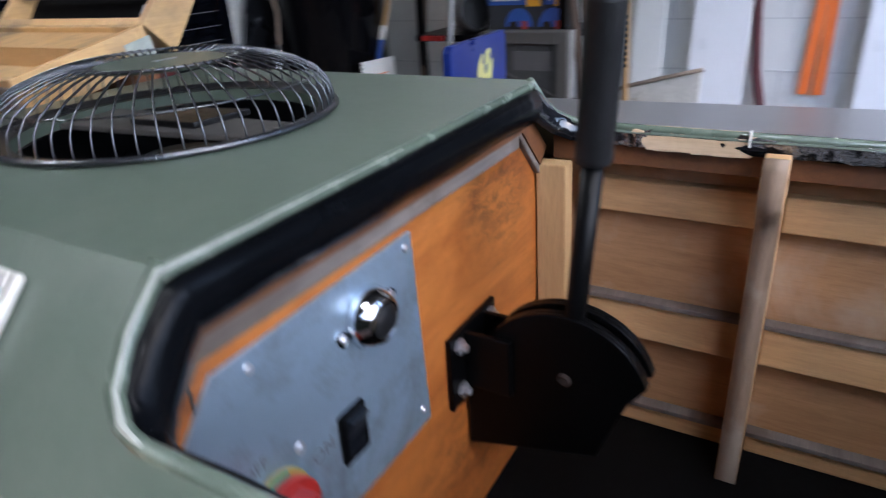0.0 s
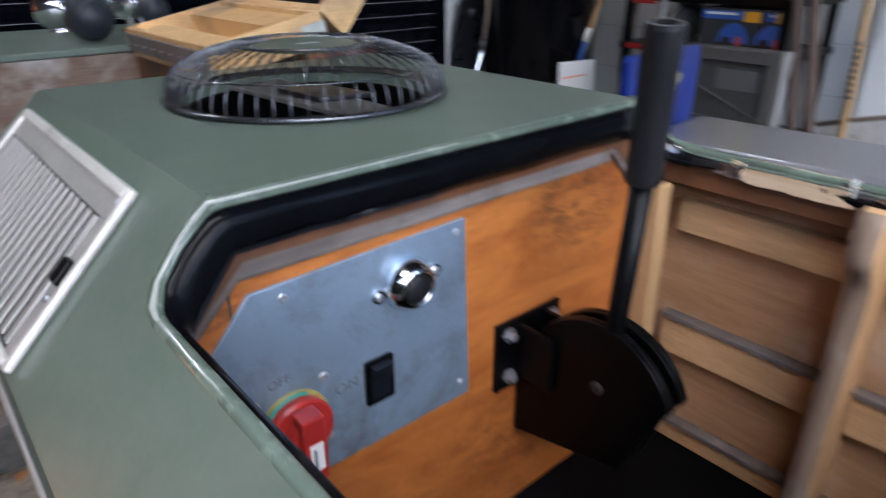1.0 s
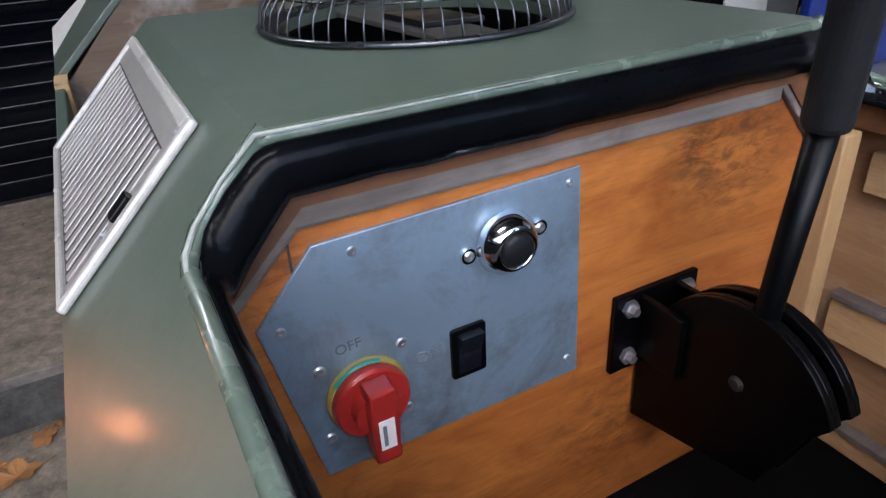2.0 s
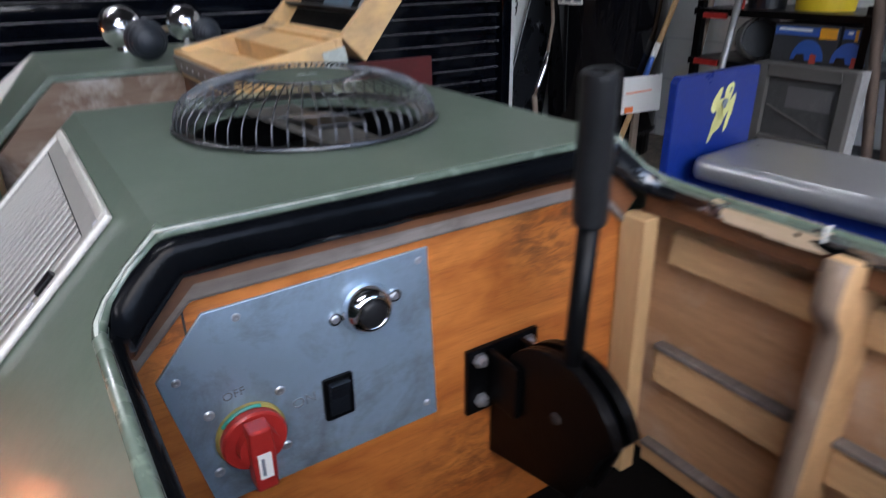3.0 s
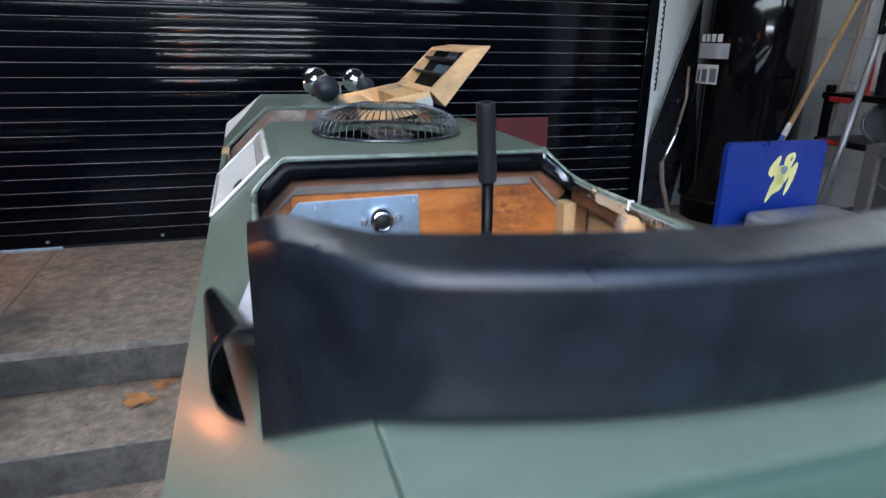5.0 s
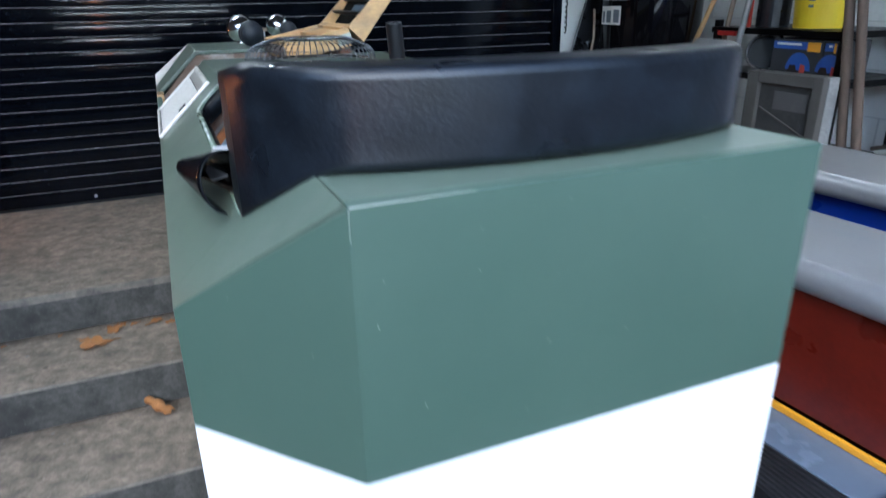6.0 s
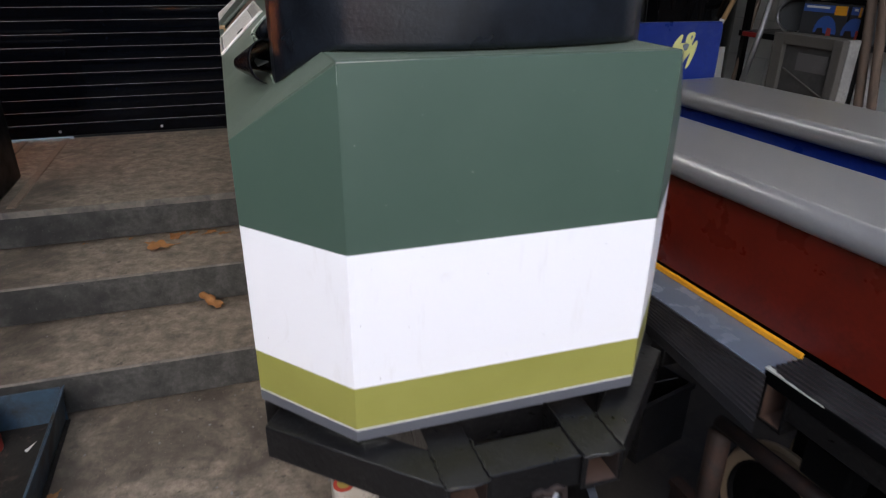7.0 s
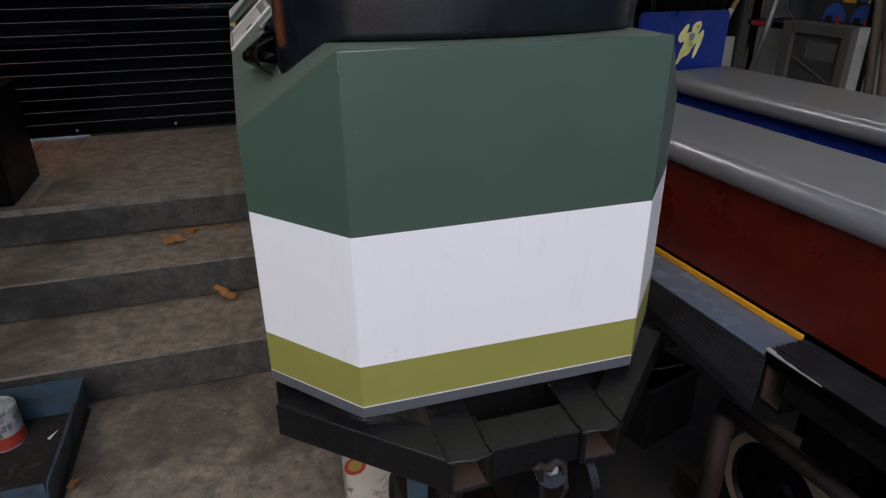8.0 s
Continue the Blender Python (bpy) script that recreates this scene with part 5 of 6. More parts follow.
def tapered_board(z, ribs):
    """The far footboard: it narrows away from its slanted near end."""
    near = lambda f: (0.5205 - 0.1155 * f, -0.752 - 0.087 * f)
    back = lambda f: (0.5205 - 0.0305 * f, -0.10)
    board = part("footboard", slab([(*near(1), z), (*near(0), z), (*back(0), z), (*back(1), z)], 0.022), M_tread, red, "black ribbed rubber footboard")
    for k in range(ribs):
        a, b = (k + 0.22) / ribs, (k + 0.78) / ribs
        m, n = (k + 0.34) / ribs, (k + 0.66) / ribs
        part("tread_rib", loft([[(*end(a), z + 0.0002), (*end(m), z + 0.0046), (*end(n), z + 0.0046), (*end(b), z + 0.0002)] for end in (near, back)]), M_tread, board)


tapered_board(0.623, 9)
ribbed_board(0.530, 0.6195, -3.2, -0.745, 0.632, 7)
part("footboard_edge", boxes((0.5255, 0.5297, -3.2, -0.745, 0.606, 0.634)), M_black, red, bevel=0.0015)
chip = [(0.5240, -0.744, 0.6362), (0.5240, -0.862, 0.6362), (0.5252, -0.846, 0.6362), (0.5248, -0.815, 0.6362), (0.5272, -0.800, 0.6362), (0.5260, -0.785, 0.6362), (0.5302, -0.772, 0.6362), (0.5290, -0.764, 0.6362), (0.5370, -0.757, 0.6362), (0.5355, -0.744, 0.6362)]
part("worn_chip", slab(chip, 0.0035), M_bare, red, "white worn edge of the footboard")
part("footboard_carrier", loft([[(x, y, z) for x, z in ((0.531, 0.560), (0.612, 0.560), (0.612, 0.609), (0.531, 0.609))] for y in (-3.2, -0.801)]), M_frame, red, "black box section under the footboard", bevel=0.002)
cross = part("cross_tube", boxes((0.5275, 0.612, -0.800, -0.748, 0.528, 0.532), (0.5275, 0.612, -0.800, -0.748, 0.605, 0.6092), (0.5275, 0.612, -0.800, -0.796, 0.532, 0.605), (0.5275, 0.612, -0.752, -0.748, 0.532, 0.605)), M_frame, red, "black square tube with an open end")
part("tube_inside", boxes((0.531, 0.605, -0.7959, -0.7521, 0.5321, 0.5330), (0.531, 0.605, -0.7529, -0.7521, 0.5331, 0.6049), (0.604, 0.605, -0.7958, -0.7530, 0.5331, 0.6049)), M_rustlight, cross, "rusty inside of the tube")
part("board_bearer", boxes((0.43, 0.611, -0.60, -0.56, 0.565, 0.604)), M_frame, red, "black bearer under the ledge", bevel=0.002)
part("edge_strip", boxes((0.611, 0.6195, -0.742, -0.10, 0.6275, 0.640)), M_stripe, red, "orange-yellow painted edge strip", bevel=0.002)
part("bogie_bar", tube([(0.60, -2.2, 0.415), (0.60, -0.90, 0.408), (0.60, -0.615, 0.395)], 0.017, 10), M_rust, red, "rusty bogie side bar", smooth=True)
part("bogie_post", tube([(0.602, -0.625, 0.001), (0.602, -0.624, 0.20), (0.602, -0.622, 0.372)], 0.024, 16), M_rust, red, "rusty steel pipe post", smooth=True)
part("bogie_box", boxes((0.572, 0.632, -0.91, -0.82, 0.45, 0.53)), M_black, red, "black axle box", bevel=0.006)
part("bogie_spring", tube([(0.60 + 0.02 * math.cos(k * 0.7), -0.98 + 0.02 * math.sin(k * 0.7), 0.24 + 0.0014 * k) for k in range(80)], 0.004, 6), M_rust, red, "rusty coil spring", smooth=True)


def bogie_wheel(root, x, y):
    w = part("wheel", lathe([(0, 0.012), (0.04, 0.012), (0.05, 0.004), (0.105, 0.004), (0.112, 0.012), (0.1125, 0.012)], (x, y, 0.232), (-1, 0, 0), 36), M_black, root, "black wheel centre")
    part("rim", lathe([(0.1128, 0.014), (0.134, 0.014), (0.137, -0.012), (0.147, -0.016), (0.147, -0.024), (0.1128, -0.024)], (x, y, 0.232), (-1, 0, 0), 36), M_tyre, w, "pale turned wheel rim", smooth=False)


for root, xs in ((red, (0.665, 0.875)), (blue, (1.195, 1.405))):
    for y in (-0.74, -2.4) if root is red else (-0.66, -2.4, 0.1):
        for x in xs:
            bogie_wheel(root, x, y)
        part("axle", tube([(xs[0] + 0.02, y, 0.232), (xs[1], y, 0.232)], 0.014, 10), M_rust, root)
        part("axle_hanger", boxes((xs[0] + 0.03, xs[0] + 0.05, y - 0.02, y + 0.02, 0.20, 0.50)), M_black, root)


def track(name, x0, x1, turn=0.0, pivot=-1.5, end=0.36):
    root = thing(name, (x0, pivot, 0), "rusty narrow-gauge steel rails on the floor", "track", "tracks", kind="structure")
    for x in (x0, x1):
        part("rail", extrude_y([(x - 0.022, 0.001), (x + 0.022, 0.001), (x + 0.022, 0.010), (x + 0.006, 0.014), (x + 0.005, 0.070), (x + 0.016, 0.076), (x + 0.016, 0.092), (x - 0.016, 0.092), (x - 0.016, 0.076), (x - 0.005, 0.070), (x - 0.006, 0.014), (x - 0.022, 0.010)], -3.6, end), M_rust, root)
    root.rotation_euler = (0, 0, radians(turn))


track("track_1", -0.113, 0.113)
track("track_2", 0.660, 0.880, 3.8, -0.745, -0.47)
track("track_3", 1.190, 1.410, 4.5, 0.30)

# ---------- lamps ----------
def strip_light(x0, x1, y, z):
    root = thing("strip_light", ((x0 + x1) / 2, y, z), "unseen white ceiling batten with a fluorescent tube", "ceiling light", "strip lights")
    part("batten", boxes((x0 - 0.03, x1 + 0.03, y - 0.035, y + 0.035, z + 0.03, z + 0.09)), M_white, root, bevel=0.004)
    part("tube", tube([(x0, y, z), (x1, y, z)], 0.016, 12), M_glow, root, "lit fluorescent tube", smooth=True)
    for x in (x0, x1):
        part("tube_holder", boxes((x - 0.012, x + 0.012, y - 0.016, y + 0.016, z - 0.018, z + 0.0302)), M_white, root)
    part("hanger", boxes(((x0 + x1) / 2 - 0.01, (x0 + x1) / 2 + 0.01, y - 0.01, y + 0.01, z + 0.09, 2.9)), M_white, root)


strip_light(-1.10, -0.10, 1.40, 2.56)
strip_light(-1.10, -0.25, -0.70, 2.52)
# Short unseen tube, added only to brighten the white wall by the shelves.
strip_light(1.95, 2.35, 0.95, 2.62)
# unseen warm lamps added for orange glints: on the platform by the shutter, in the yard
M_warm = bpy.data.materials.new("warm_bulb")
M_warm.use_nodes = True
M_warm.node_tree.nodes["Principled BSDF"].inputs["Emission Color"].default_value = (1.0, 0.30, 0.10, 1)
M_warm.node_tree.nodes["Principled BSDF"].inputs["Emission Strength"].default_value = 26.0
for x, y, z0, z, r in ((-1.80, 1.85, PLATFORM, 0.98, 0.055), (-0.82, -2.40, 0.006, 1.20, 0.040)):
    root = thing("glow_lamp", (x, y, z0), "unseen warm orange bulb on a thin stand, added for orange glints", "lamp", "warm lamps")
    part("foot", lathe([(0, 0.001), (0.09, 0.001), (0.09, 0.012), (0.02, 0.018), (0, 0.018)], (x, y, z0), seg=28), M_black, root)
    part("stem", tube([(x, y, z0 + 0.016), (x, y, z - r - 0.02)], 0.009, 10), M_black, root, smooth=True)
    part("socket", lathe([(0, -r - 0.03), (0.022, -r - 0.03), (0.024, -r + 0.006), (0, -r + 0.006)], (x, y, z), seg=20), M_black, root)
    part("bulb", lathe([(0, -r)] + [(r * math.cos(radians(a)), r * math.sin(radians(a))) for a in range(-80, 81, 16)] + [(0, r)], (x, y, z), seg=24), M_warm, root, "glowing orange bulb", smooth=True)

# two tubes on the far side of the yard
for x0, x1 in ((-1.55, -0.42), (-0.26, 0.85)):
    root = thing("wall_light", ((x0 + x1) / 2, -6.47, 1.42), "white batten with a fluorescent tube on the yard wall", "wall light", "yard lights")
    part("batten", boxes((x0 - 0.03, x1 + 0.03, -6.499, -6.435, 1.36, 1.44)), M_white, root, bevel=0.004)
    part("tube", tube([(x0, -6.40, 1.40), (x1, -6.40, 1.40)], 0.022, 14), M_glow, root, "lit fluorescent tube", smooth=True)

# ---------- clutter by the far wall ----------
def stick(name, label, category, a, b, r, material=None, group=""):
    root = thing(name, a, label, category, group)
    part("shaft", tube([a, tuple((Vector(a) + Vector(b)) / 2), b], r, 12), material or M_stick, root, smooth=True)
    return root


# tall black tank
TX, TY, TR = 2.315, 1.95, 0.28
tank = thing("pressure_tank", (TX, TY, PLATFORM), "tall glossy black pressure tank with white paper labels", "tank")
M_tank = mat("tank_gloss_black", (0.004, 0.004, 0.005), 0.07, var=0.2, relief=0.004, spec=0.34, rough_var=0.02)
part("shell", lathe([(0, 0.06), (TR * 0.8, 0.065), (TR, 0.12), (TR, 1.20), (TR * 0.97, 1.26), (TR * 0.80, 1.33), (TR * 0.4, 1.38), (0, 1.39)], (TX, TY, PLATFORM), seg=48), M_tank, tank, "glossy black shell", smooth=True)
part("base_ring", lathe([(TR * 0.9, 0.001), (TR * 0.94, 0.001), (TR * 0.94, 0.10), (TR * 0.9, 0.10), (TR * 0.9, 0.001)], (TX, TY, PLATFORM), seg=40), M_black, tank)
part("valve", lathe([(0, 1.38), (0.03, 1.38), (0.03, 1.44), (0.015, 1.46), (0, 1.46)], (TX, TY, PLATFORM), seg=16), M_steel, tank)
part("weld_band", lathe([(TR, 0.115), (TR + 0.004, 0.118), (TR + 0.004, 0.128), (TR, 0.131)], (TX, TY, PLATFORM), seg=48), M_frame, tank, "scuffed weld band")


def tank_label(a0, a1, z0, z1, material, name="label", lift=0.001, label="white paper label"):
    bm = bmesh.new()
    secs = []
    for i in range(7):
        a = radians(a0 + (a1 - a0) * i / 6)
        secs.append([(TX + (TR + d) * math.cos(a), TY + (TR + d) * math.sin(a), z) for d, z in ((lift, z0), (lift, z1), (lift + 0.0006, z1), (lift + 0.0006, z0))])
    part(name, loft(secs, bm), material, tank, label)


tank_label(163, 206, 1.287, 1.361, M_greylabel, label="pale grey label")
tank_label(163, 197, 1.160, 1.256, M_white)
for k, (a0, a1) in enumerate(((166, 171), (175, 183), (187, 195))):
    tank_label(a0, a1, 1.170, 1.228 + 0.005 * k, M_pencil, "print_bar", 0.002, "dark printing")
for a0, a1 in ((166, 173), (175, 181), (183, 189), (191, 197)):
    tank_label(a0, a1, 1.368, 1.405, M_white, "print_bar", 0.001, "white printing")

# dark sheet leaning between shutter and tank
sheet = thing("leaning_sheet", (1.9, 2.18, PLATFORM), "dark glossy sheet leaning on the tank", "sheet")
M_slate = mat("slate_sheet", (0.012, 0.013, 0.016), 0.3, var=0.3, scale=8, dirt=(0.25, 0.26, 0.28), dirt_lo=0.66, dirt_hi=0.70, dirt_scale=14)
part("face", slab([(1.785, 2.19, PLATFORM + 0.002), (2.10, 2.19, PLATFORM + 0.002), (2.36, 2.232, 1.95), (2.275, 2.232, 1.95)], 0.012), M_slate, sheet, bevel=0.001)
part("edge", tube([(1.785, 2.188, PLATFORM + 0.01), (2.275, 2.230, 1.945)], 0.003, 6), M_greylabel, sheet, "pale worn edge")

# chain on the wall
chain = thing("hanging_chain", (1.88, 2.155, 1.2), "dark steel hoist chain hanging beside the shutter guide", "chain")
for k in range(26):
    z = 1.13 + 0.028 * k
    turn = (k % 2) * 90
    pts = []
    for i in range(12):
        a = 2 * math.pi * i / 12
        u, v = 0.010 * math.cos(a), 0.018 * math.sin(a)
        pts.append((1.882 + u * math.cos(radians(turn + 20)), 2.155 + u * math.sin(radians(turn + 20)), z + v))
    part("link", tube(pts, 0.0032, 6, closed=True), M_black, chain, smooth=True)

# spade with a white-highlighted handle by the tank
hook = thing("fork_handle", (1.8, 1.9, PLATFORM), "old garden fork with a pale curved handle", "garden fork")
part("shaft", tube([(1.875, 1.86, 0.432), (1.815, 1.895, 0.66), (1.802, 1.90, 0.765)], 0.013, 10), M_oldwood, hook, smooth=True)
part("handle", tube([(1.802, 1.90, 0.763), (1.826, 1.90, 0.815), (1.856, 1.90, 0.885), (1.875, 1.90, 0.960)], [0.010, 0.012, 0.012, 0.010], 10), M_chrome, hook, "bright curved metal handle", smooth=True)

part("stem", tube([(1.875, 1.90, 0.958), (1.925, 1.93, 1.09), (1.968, 2.00, 1.24)], 0.008, 8), M_oldwood, hook, "dark wooden stem", smooth=True)

# sticks and spade leaning right of the tank
broom = stick("broom_handle", "long pale wooden broom handle leaning on the wall", "broom handle", (2.088, 1.65, PLATFORM + 0.004), (2.735, 1.65, 1.815), 0.0135)
part("label", tube([(2.276, 1.65, 0.84), (2.342, 1.65, 0.986)], 0.0142, 12), M_lightblue, broom, "blue and white sticker", smooth=True)
part("sticker", tube([(2.314, 1.65, 0.925), (2.342, 1.65, 0.986)], 0.0146, 12), M_white, broom, smooth=True)
stick("brown_pole", "weathered brown wooden pole leaning on the shelf", "pole", (2.222, 1.40, PLATFORM + 0.004), (2.450, 1.40, 1.78), 0.0125, M_oldwood)
spade = thing("spade", (2.12, 1.2, PLATFORM), "spade with a grey steel shaft and black D-shaped grip", "spade")
part("shaft", tube([(2.105, 1.2, 0.56), (2.195, 1.2, 0.95), (2.277, 1.2, 1.403)], 0.0145, 12), M_steelold, spade, smooth=True)
part("yoke", tube([(2.275, 1.2, 1.398), (2.292, 1.215, 1.46), (2.312, 1.232, 1.51), (2.314, 1.234, 1.565)], 0.0105, 10), M_black, spade, smooth=True)
part("yoke", tube([(2.275, 1.2, 1.398), (2.316, 1.190, 1.46), (2.364, 1.174, 1.51), (2.370, 1.172, 1.565)], 0.0105, 10), M_black, spade, smooth=True)
part("grip", tube([(2.298, 1.247, 1.568), (2.386, 1.159, 1.570)], 0.016, 12), M_black, spade, "black plastic grip", smooth=True)
part("blade", slab([(2.06, 1.12, PLATFORM + 0.002), (2.06, 1.28, PLATFORM + 0.002), (2.118, 1.28, 0.64), (2.118, 1.12, 0.64)], 0.004), M_steelold, spade)

# metal shelves on the side wall
rack = thing("shelf_rack", (2.48, 1.05, PLATFORM), "black steel shelf rack with red clips", "shelf rack")
for y in (0.70, 1.385):
    for x in (2.275, 2.70):
        part("upright", boxes((x, x + 0.03, y, y + 0.03, 0.0 if y < 1.0 else PLATFORM, 1.19)), M_black, rack, bevel=0.001)
for z in (0.60, 0.956, 1.158):
    part("shelf", boxes((2.265, 2.74, 0.69, 1.42, z - 0.028, z)), M_black, rack, bevel=0.002)
for z, y in ((0.942, 1.27), (1.130, 1.255)):
    part("clip", boxes((2.250, 2.2645, y, y + 0.11, z - 0.010, z + 0.012)), M_red, rack, "red clip", bevel=0.002)


def bucket(name, label, x, y, z, r0, r1, h, material, rim):
    root = thing(name, (x, y, z), label, "bucket")
    part("shell", lathe([(0, 0.002), (r0, 0.002), (r1, h), (r1 - 0.004, h), (r0 - 0.004, 0.008), (0, 0.008)], (x, y, z), seg=36), material, root, smooth=False)
    part("rim", lathe([(r1, h - 0.022), (r1 + 0.006, h - 0.020), (r1 + 0.006, h + 0.004), (r1 - 0.004, h + 0.004), (r1 - 0.004, h - 0.022), (r1, h - 0.022)], (x, y, z), seg=36), rim, root)
    return root


yb = bucket("yellow_bucket", "yellow plastic bucket with a white rim and handle", 2.42, 0.95, 1.159, 0.103, 0.119, 0.225, M_bin, M_white)
part("stripe", lathe([(0.1158, 0.180), (0.1170, 0.180), (0.1175, 0.188), (0.1163, 0.188), (0.1158, 0.180)], (2.42, 0.95, 1.159), seg=36), M_lightred, yb, "red band under the rim")
part("handle", tube([(2.303, 1.00, 1.362), (2.296, 1.03, 1.325), (2.303, 1.065, 1.295)], 0.003, 6), M_white, yb, smooth=True)
for k in range(3):
    a0 = 190
    bm = bmesh.new()
    secs = []
    for i in range(5):
        a = radians(a0 + (16 - 3 * k) * i / 4)
        rr = 0.1135 - 0.002 * k
        secs.append([(2.42 + (rr + d) * math.cos(a), 0.95 + (rr + d) * math.sin(a), z) for d, z in ((0, 1.300 - 0.026 * k), (0, 1.311 - 0.026 * k), (0.003, 1.311 - 0.026 * k), (0.003, 1.300 - 0.026 * k))])
    part("print_bar", loft(secs, bm), M_pencil, yb, "dark printing")
bb = bucket("black_bucket", "black rubber bucket with a grey base standing on the yellow one", 2.43, 0.96, 1.3885, 0.092, 0.140, 0.190, M_rubber, M_rubber)
part("grey_base", lathe([(0.0952, 0.01), (0.1065, 0.055), (0.1080, 0.055), (0.0967, 0.01), (0.0952, 0.01)], (2.43, 0.96, 1.3885), seg=36), M_dustwood, bb, "dusty grey lower half")
tin = thing("black_drum", (2.37, 1.16, 1.158), "short black plastic drum", "drum")
part("shell", lathe([(0, 0.002), (0.072, 0.002), (0.072, 0.17), (0.066, 0.18), (0, 0.18)], (2.375, 1.16, 1.158), seg=28), M_vinyl, tin, smooth=False)
part("tag", boxes((2.286, 2.2915, 1.205, 1.225, 1.160, 1.31)), M_lightred, tin, "red strap")
# chrome duct elbow
elbow = thing("duct_elbow", (2.33, 1.11, 0.956), "shiny silver duct elbow lying on the shelf", "duct elbow")
EA = Vector((-0.72, -0.68, 0.12)).normalized()
EC = Vector((2.345, 1.150, 1.046))
part("duct", lathe([(0.083, 0.0), (0.085, 0.006), (0.083, 0.012), (0.0835, 0.030), (0.081, 0.034), (0.083, 0.040), (0.082, 0.090), (0.084, 0.096), (0.086, 0.105), (0.080, 0.112), (0.0765, 0.110), (0.074, 0.03), (0.0, 0.028)], EC - EA * 0.055, EA, 32), M_foil, elbow, "ribbed crinkled foil duct", smooth=False)
part("mouth", lathe([(0.0735, 0.104), (0.0735, 0.034), (0.0, 0.032)], EC - EA * 0.055, EA, 32), M_rubber, elbow, "dark open mouth")
# product boxes
def carton(x, y0, y1, z0, z1, front, label):
    root = thing("carton", (x, (y0 + y1) / 2, z0), label, "box", "shelf boxes")
    part("carton_body", boxes((x, x + 0.2, y0, y1, z0, z1)), front, root, bevel=0.002)
    h, w = z1 - z0, y1 - y0
    part("print_panel", boxes((x - 0.0012, x - 0.0002, y0 + 0.004, y1 - 0.004, z1 - 0.26 * h, z1 - 0.01)), M_lightblue, root, "blue printed band")
    part("print_panel", boxes((x - 0.0022, x - 0.0013, y0 + 0.006, y0 + 0.28 * w, z1 - 0.30 * h, z1 - 0.06 * h)), M_stripe, root, "orange printed patch")
    cy, cz = y0 + 0.42 * w, z0 + 0.20 * h
    dome = [(x - 0.0014, cy + 0.062 * math.cos(radians(q)), cz + 0.075 * math.sin(radians(q))) for q in range(180, -1, -12)]
    part("print_panel", slab(dome, 0.001), M_lightblue, root, "blue printed dome shape")
    part("print_panel", slab([(x - 0.0024, cy - 0.012, cz - 0.012), (x - 0.0024, cy - 0.038, cz - 0.012), (x - 0.0024, cy - 0.036, cz + 0.022), (x - 0.0024, cy - 0.014, cz + 0.026)], 0.001), M_lightred, root, "red printed patch")
    part("print_panel", slab([(x - 0.0024, cy + 0.050, cz - 0.010), (x - 0.0024, cy + 0.0, cz - 0.014), (x - 0.0024, cy + 0.012, cz + 0.022), (x - 0.0024, cy + 0.040, cz + 0.020)], 0.001), M_rust, root, "dark printed picture")
    part("print_bar", boxes((x - 0.0024, x - 0.0014, y0 + 0.40 * w, y1 - 0.02, z1 - 0.16 * h, z1 - 0.10 * h)), M_white, root, "white printing")


carton(2.285, 0.808, 1.055, 0.957, 1.118, M_dark, "dark printed carton with blue and orange bands")
carton(2.285, 0.735, 0.797, 0.957, 1.118, M_dark, "dark printed carton with blue and orange bands")
# grey mesh-fronted crate
M_film = mat("dusty_film", (0.055, 0.053, 0.050), 0.7, var=0.4, scale=7, fine=200, relief=0.3, dirt=(0.035, 0.034, 0.033), dirt_lo=0.45, dirt_hi=0.65, dirt_scale=7)
M_filmpale = mat("pale_dusty_film", (0.105, 0.10, 0.095), 0.7, var=0.4, scale=7, fine=200, relief=0.3, dirt=(0.09, 0.088, 0.085), dirt_lo=0.4, dirt_hi=0.6, dirt_scale=9)
crate = thing("mesh_crate", (2.14, 0.82, 0.0), "dusty grey wooden crate with a mesh front", "crate")
CX, C0, C1, CZ0, CZ1 = 2.10, 0.632, 1.006, 0.69, 0.990
for rows in ((CX, CX + 0.035, C0, C0 + 0.045, CZ0, CZ1), (CX, CX + 0.035, C1 - 0.06, C1, CZ0, CZ1), (CX, CX + 0.035, C0 + 0.046, C1 - 0.061, CZ1 - 0.045, CZ1), (CX, CX + 0.035, C0 + 0.046, C1 - 0.061, CZ0, CZ0 + 0.04)):
    part("frame_bar", boxes(rows), M_dustwood, crate, bevel=0.003)
part("side_board", boxes((CX + 0.036, CX + 0.095, C0, C0 + 0.02, CZ0, CZ1)), M_dustlight, crate, "pale flaking side board", bevel=0.002)
part("side_board", boxes((CX + 0.036, CX + 0.095, C1 - 0.02, C1, CZ0, CZ1)), M_dustwood, crate, bevel=0.002)
part("back_board", boxes((CX + 0.080, CX + 0.095, C0 + 0.0205, C1 - 0.0205, CZ0, CZ1)), M_dustwood, crate)
part("top_board", boxes((CX + 0.036, CX + 0.095, C0 + 0.0205, C1 - 0.0205, CZ1 - 0.02, CZ1)), M_dustwood, crate)
part("film_panel", boxes((CX + 0.022, CX + 0.026, C0 + 0.0455, C1 - 0.0605, CZ0 + 0.0405, CZ1 - 0.0455)), M_film, crate, "dusty grey film panel behind the mesh")
part("inner_panel", boxes((CX + 0.018, CX + 0.0215, C0 + 0.070, C0 + 0.235, CZ0 + 0.15, CZ1 - 0.075)), M_filmpale, crate, "paler dusty panel behind the mesh")
part("brace", tube([(CX + 0.018, C0 + 0.05, CZ0 + 0.05), (CX + 0.018, C1 - 0.07, CZ0 + 0.15)], 0.004, 6), M_dustwood, crate)
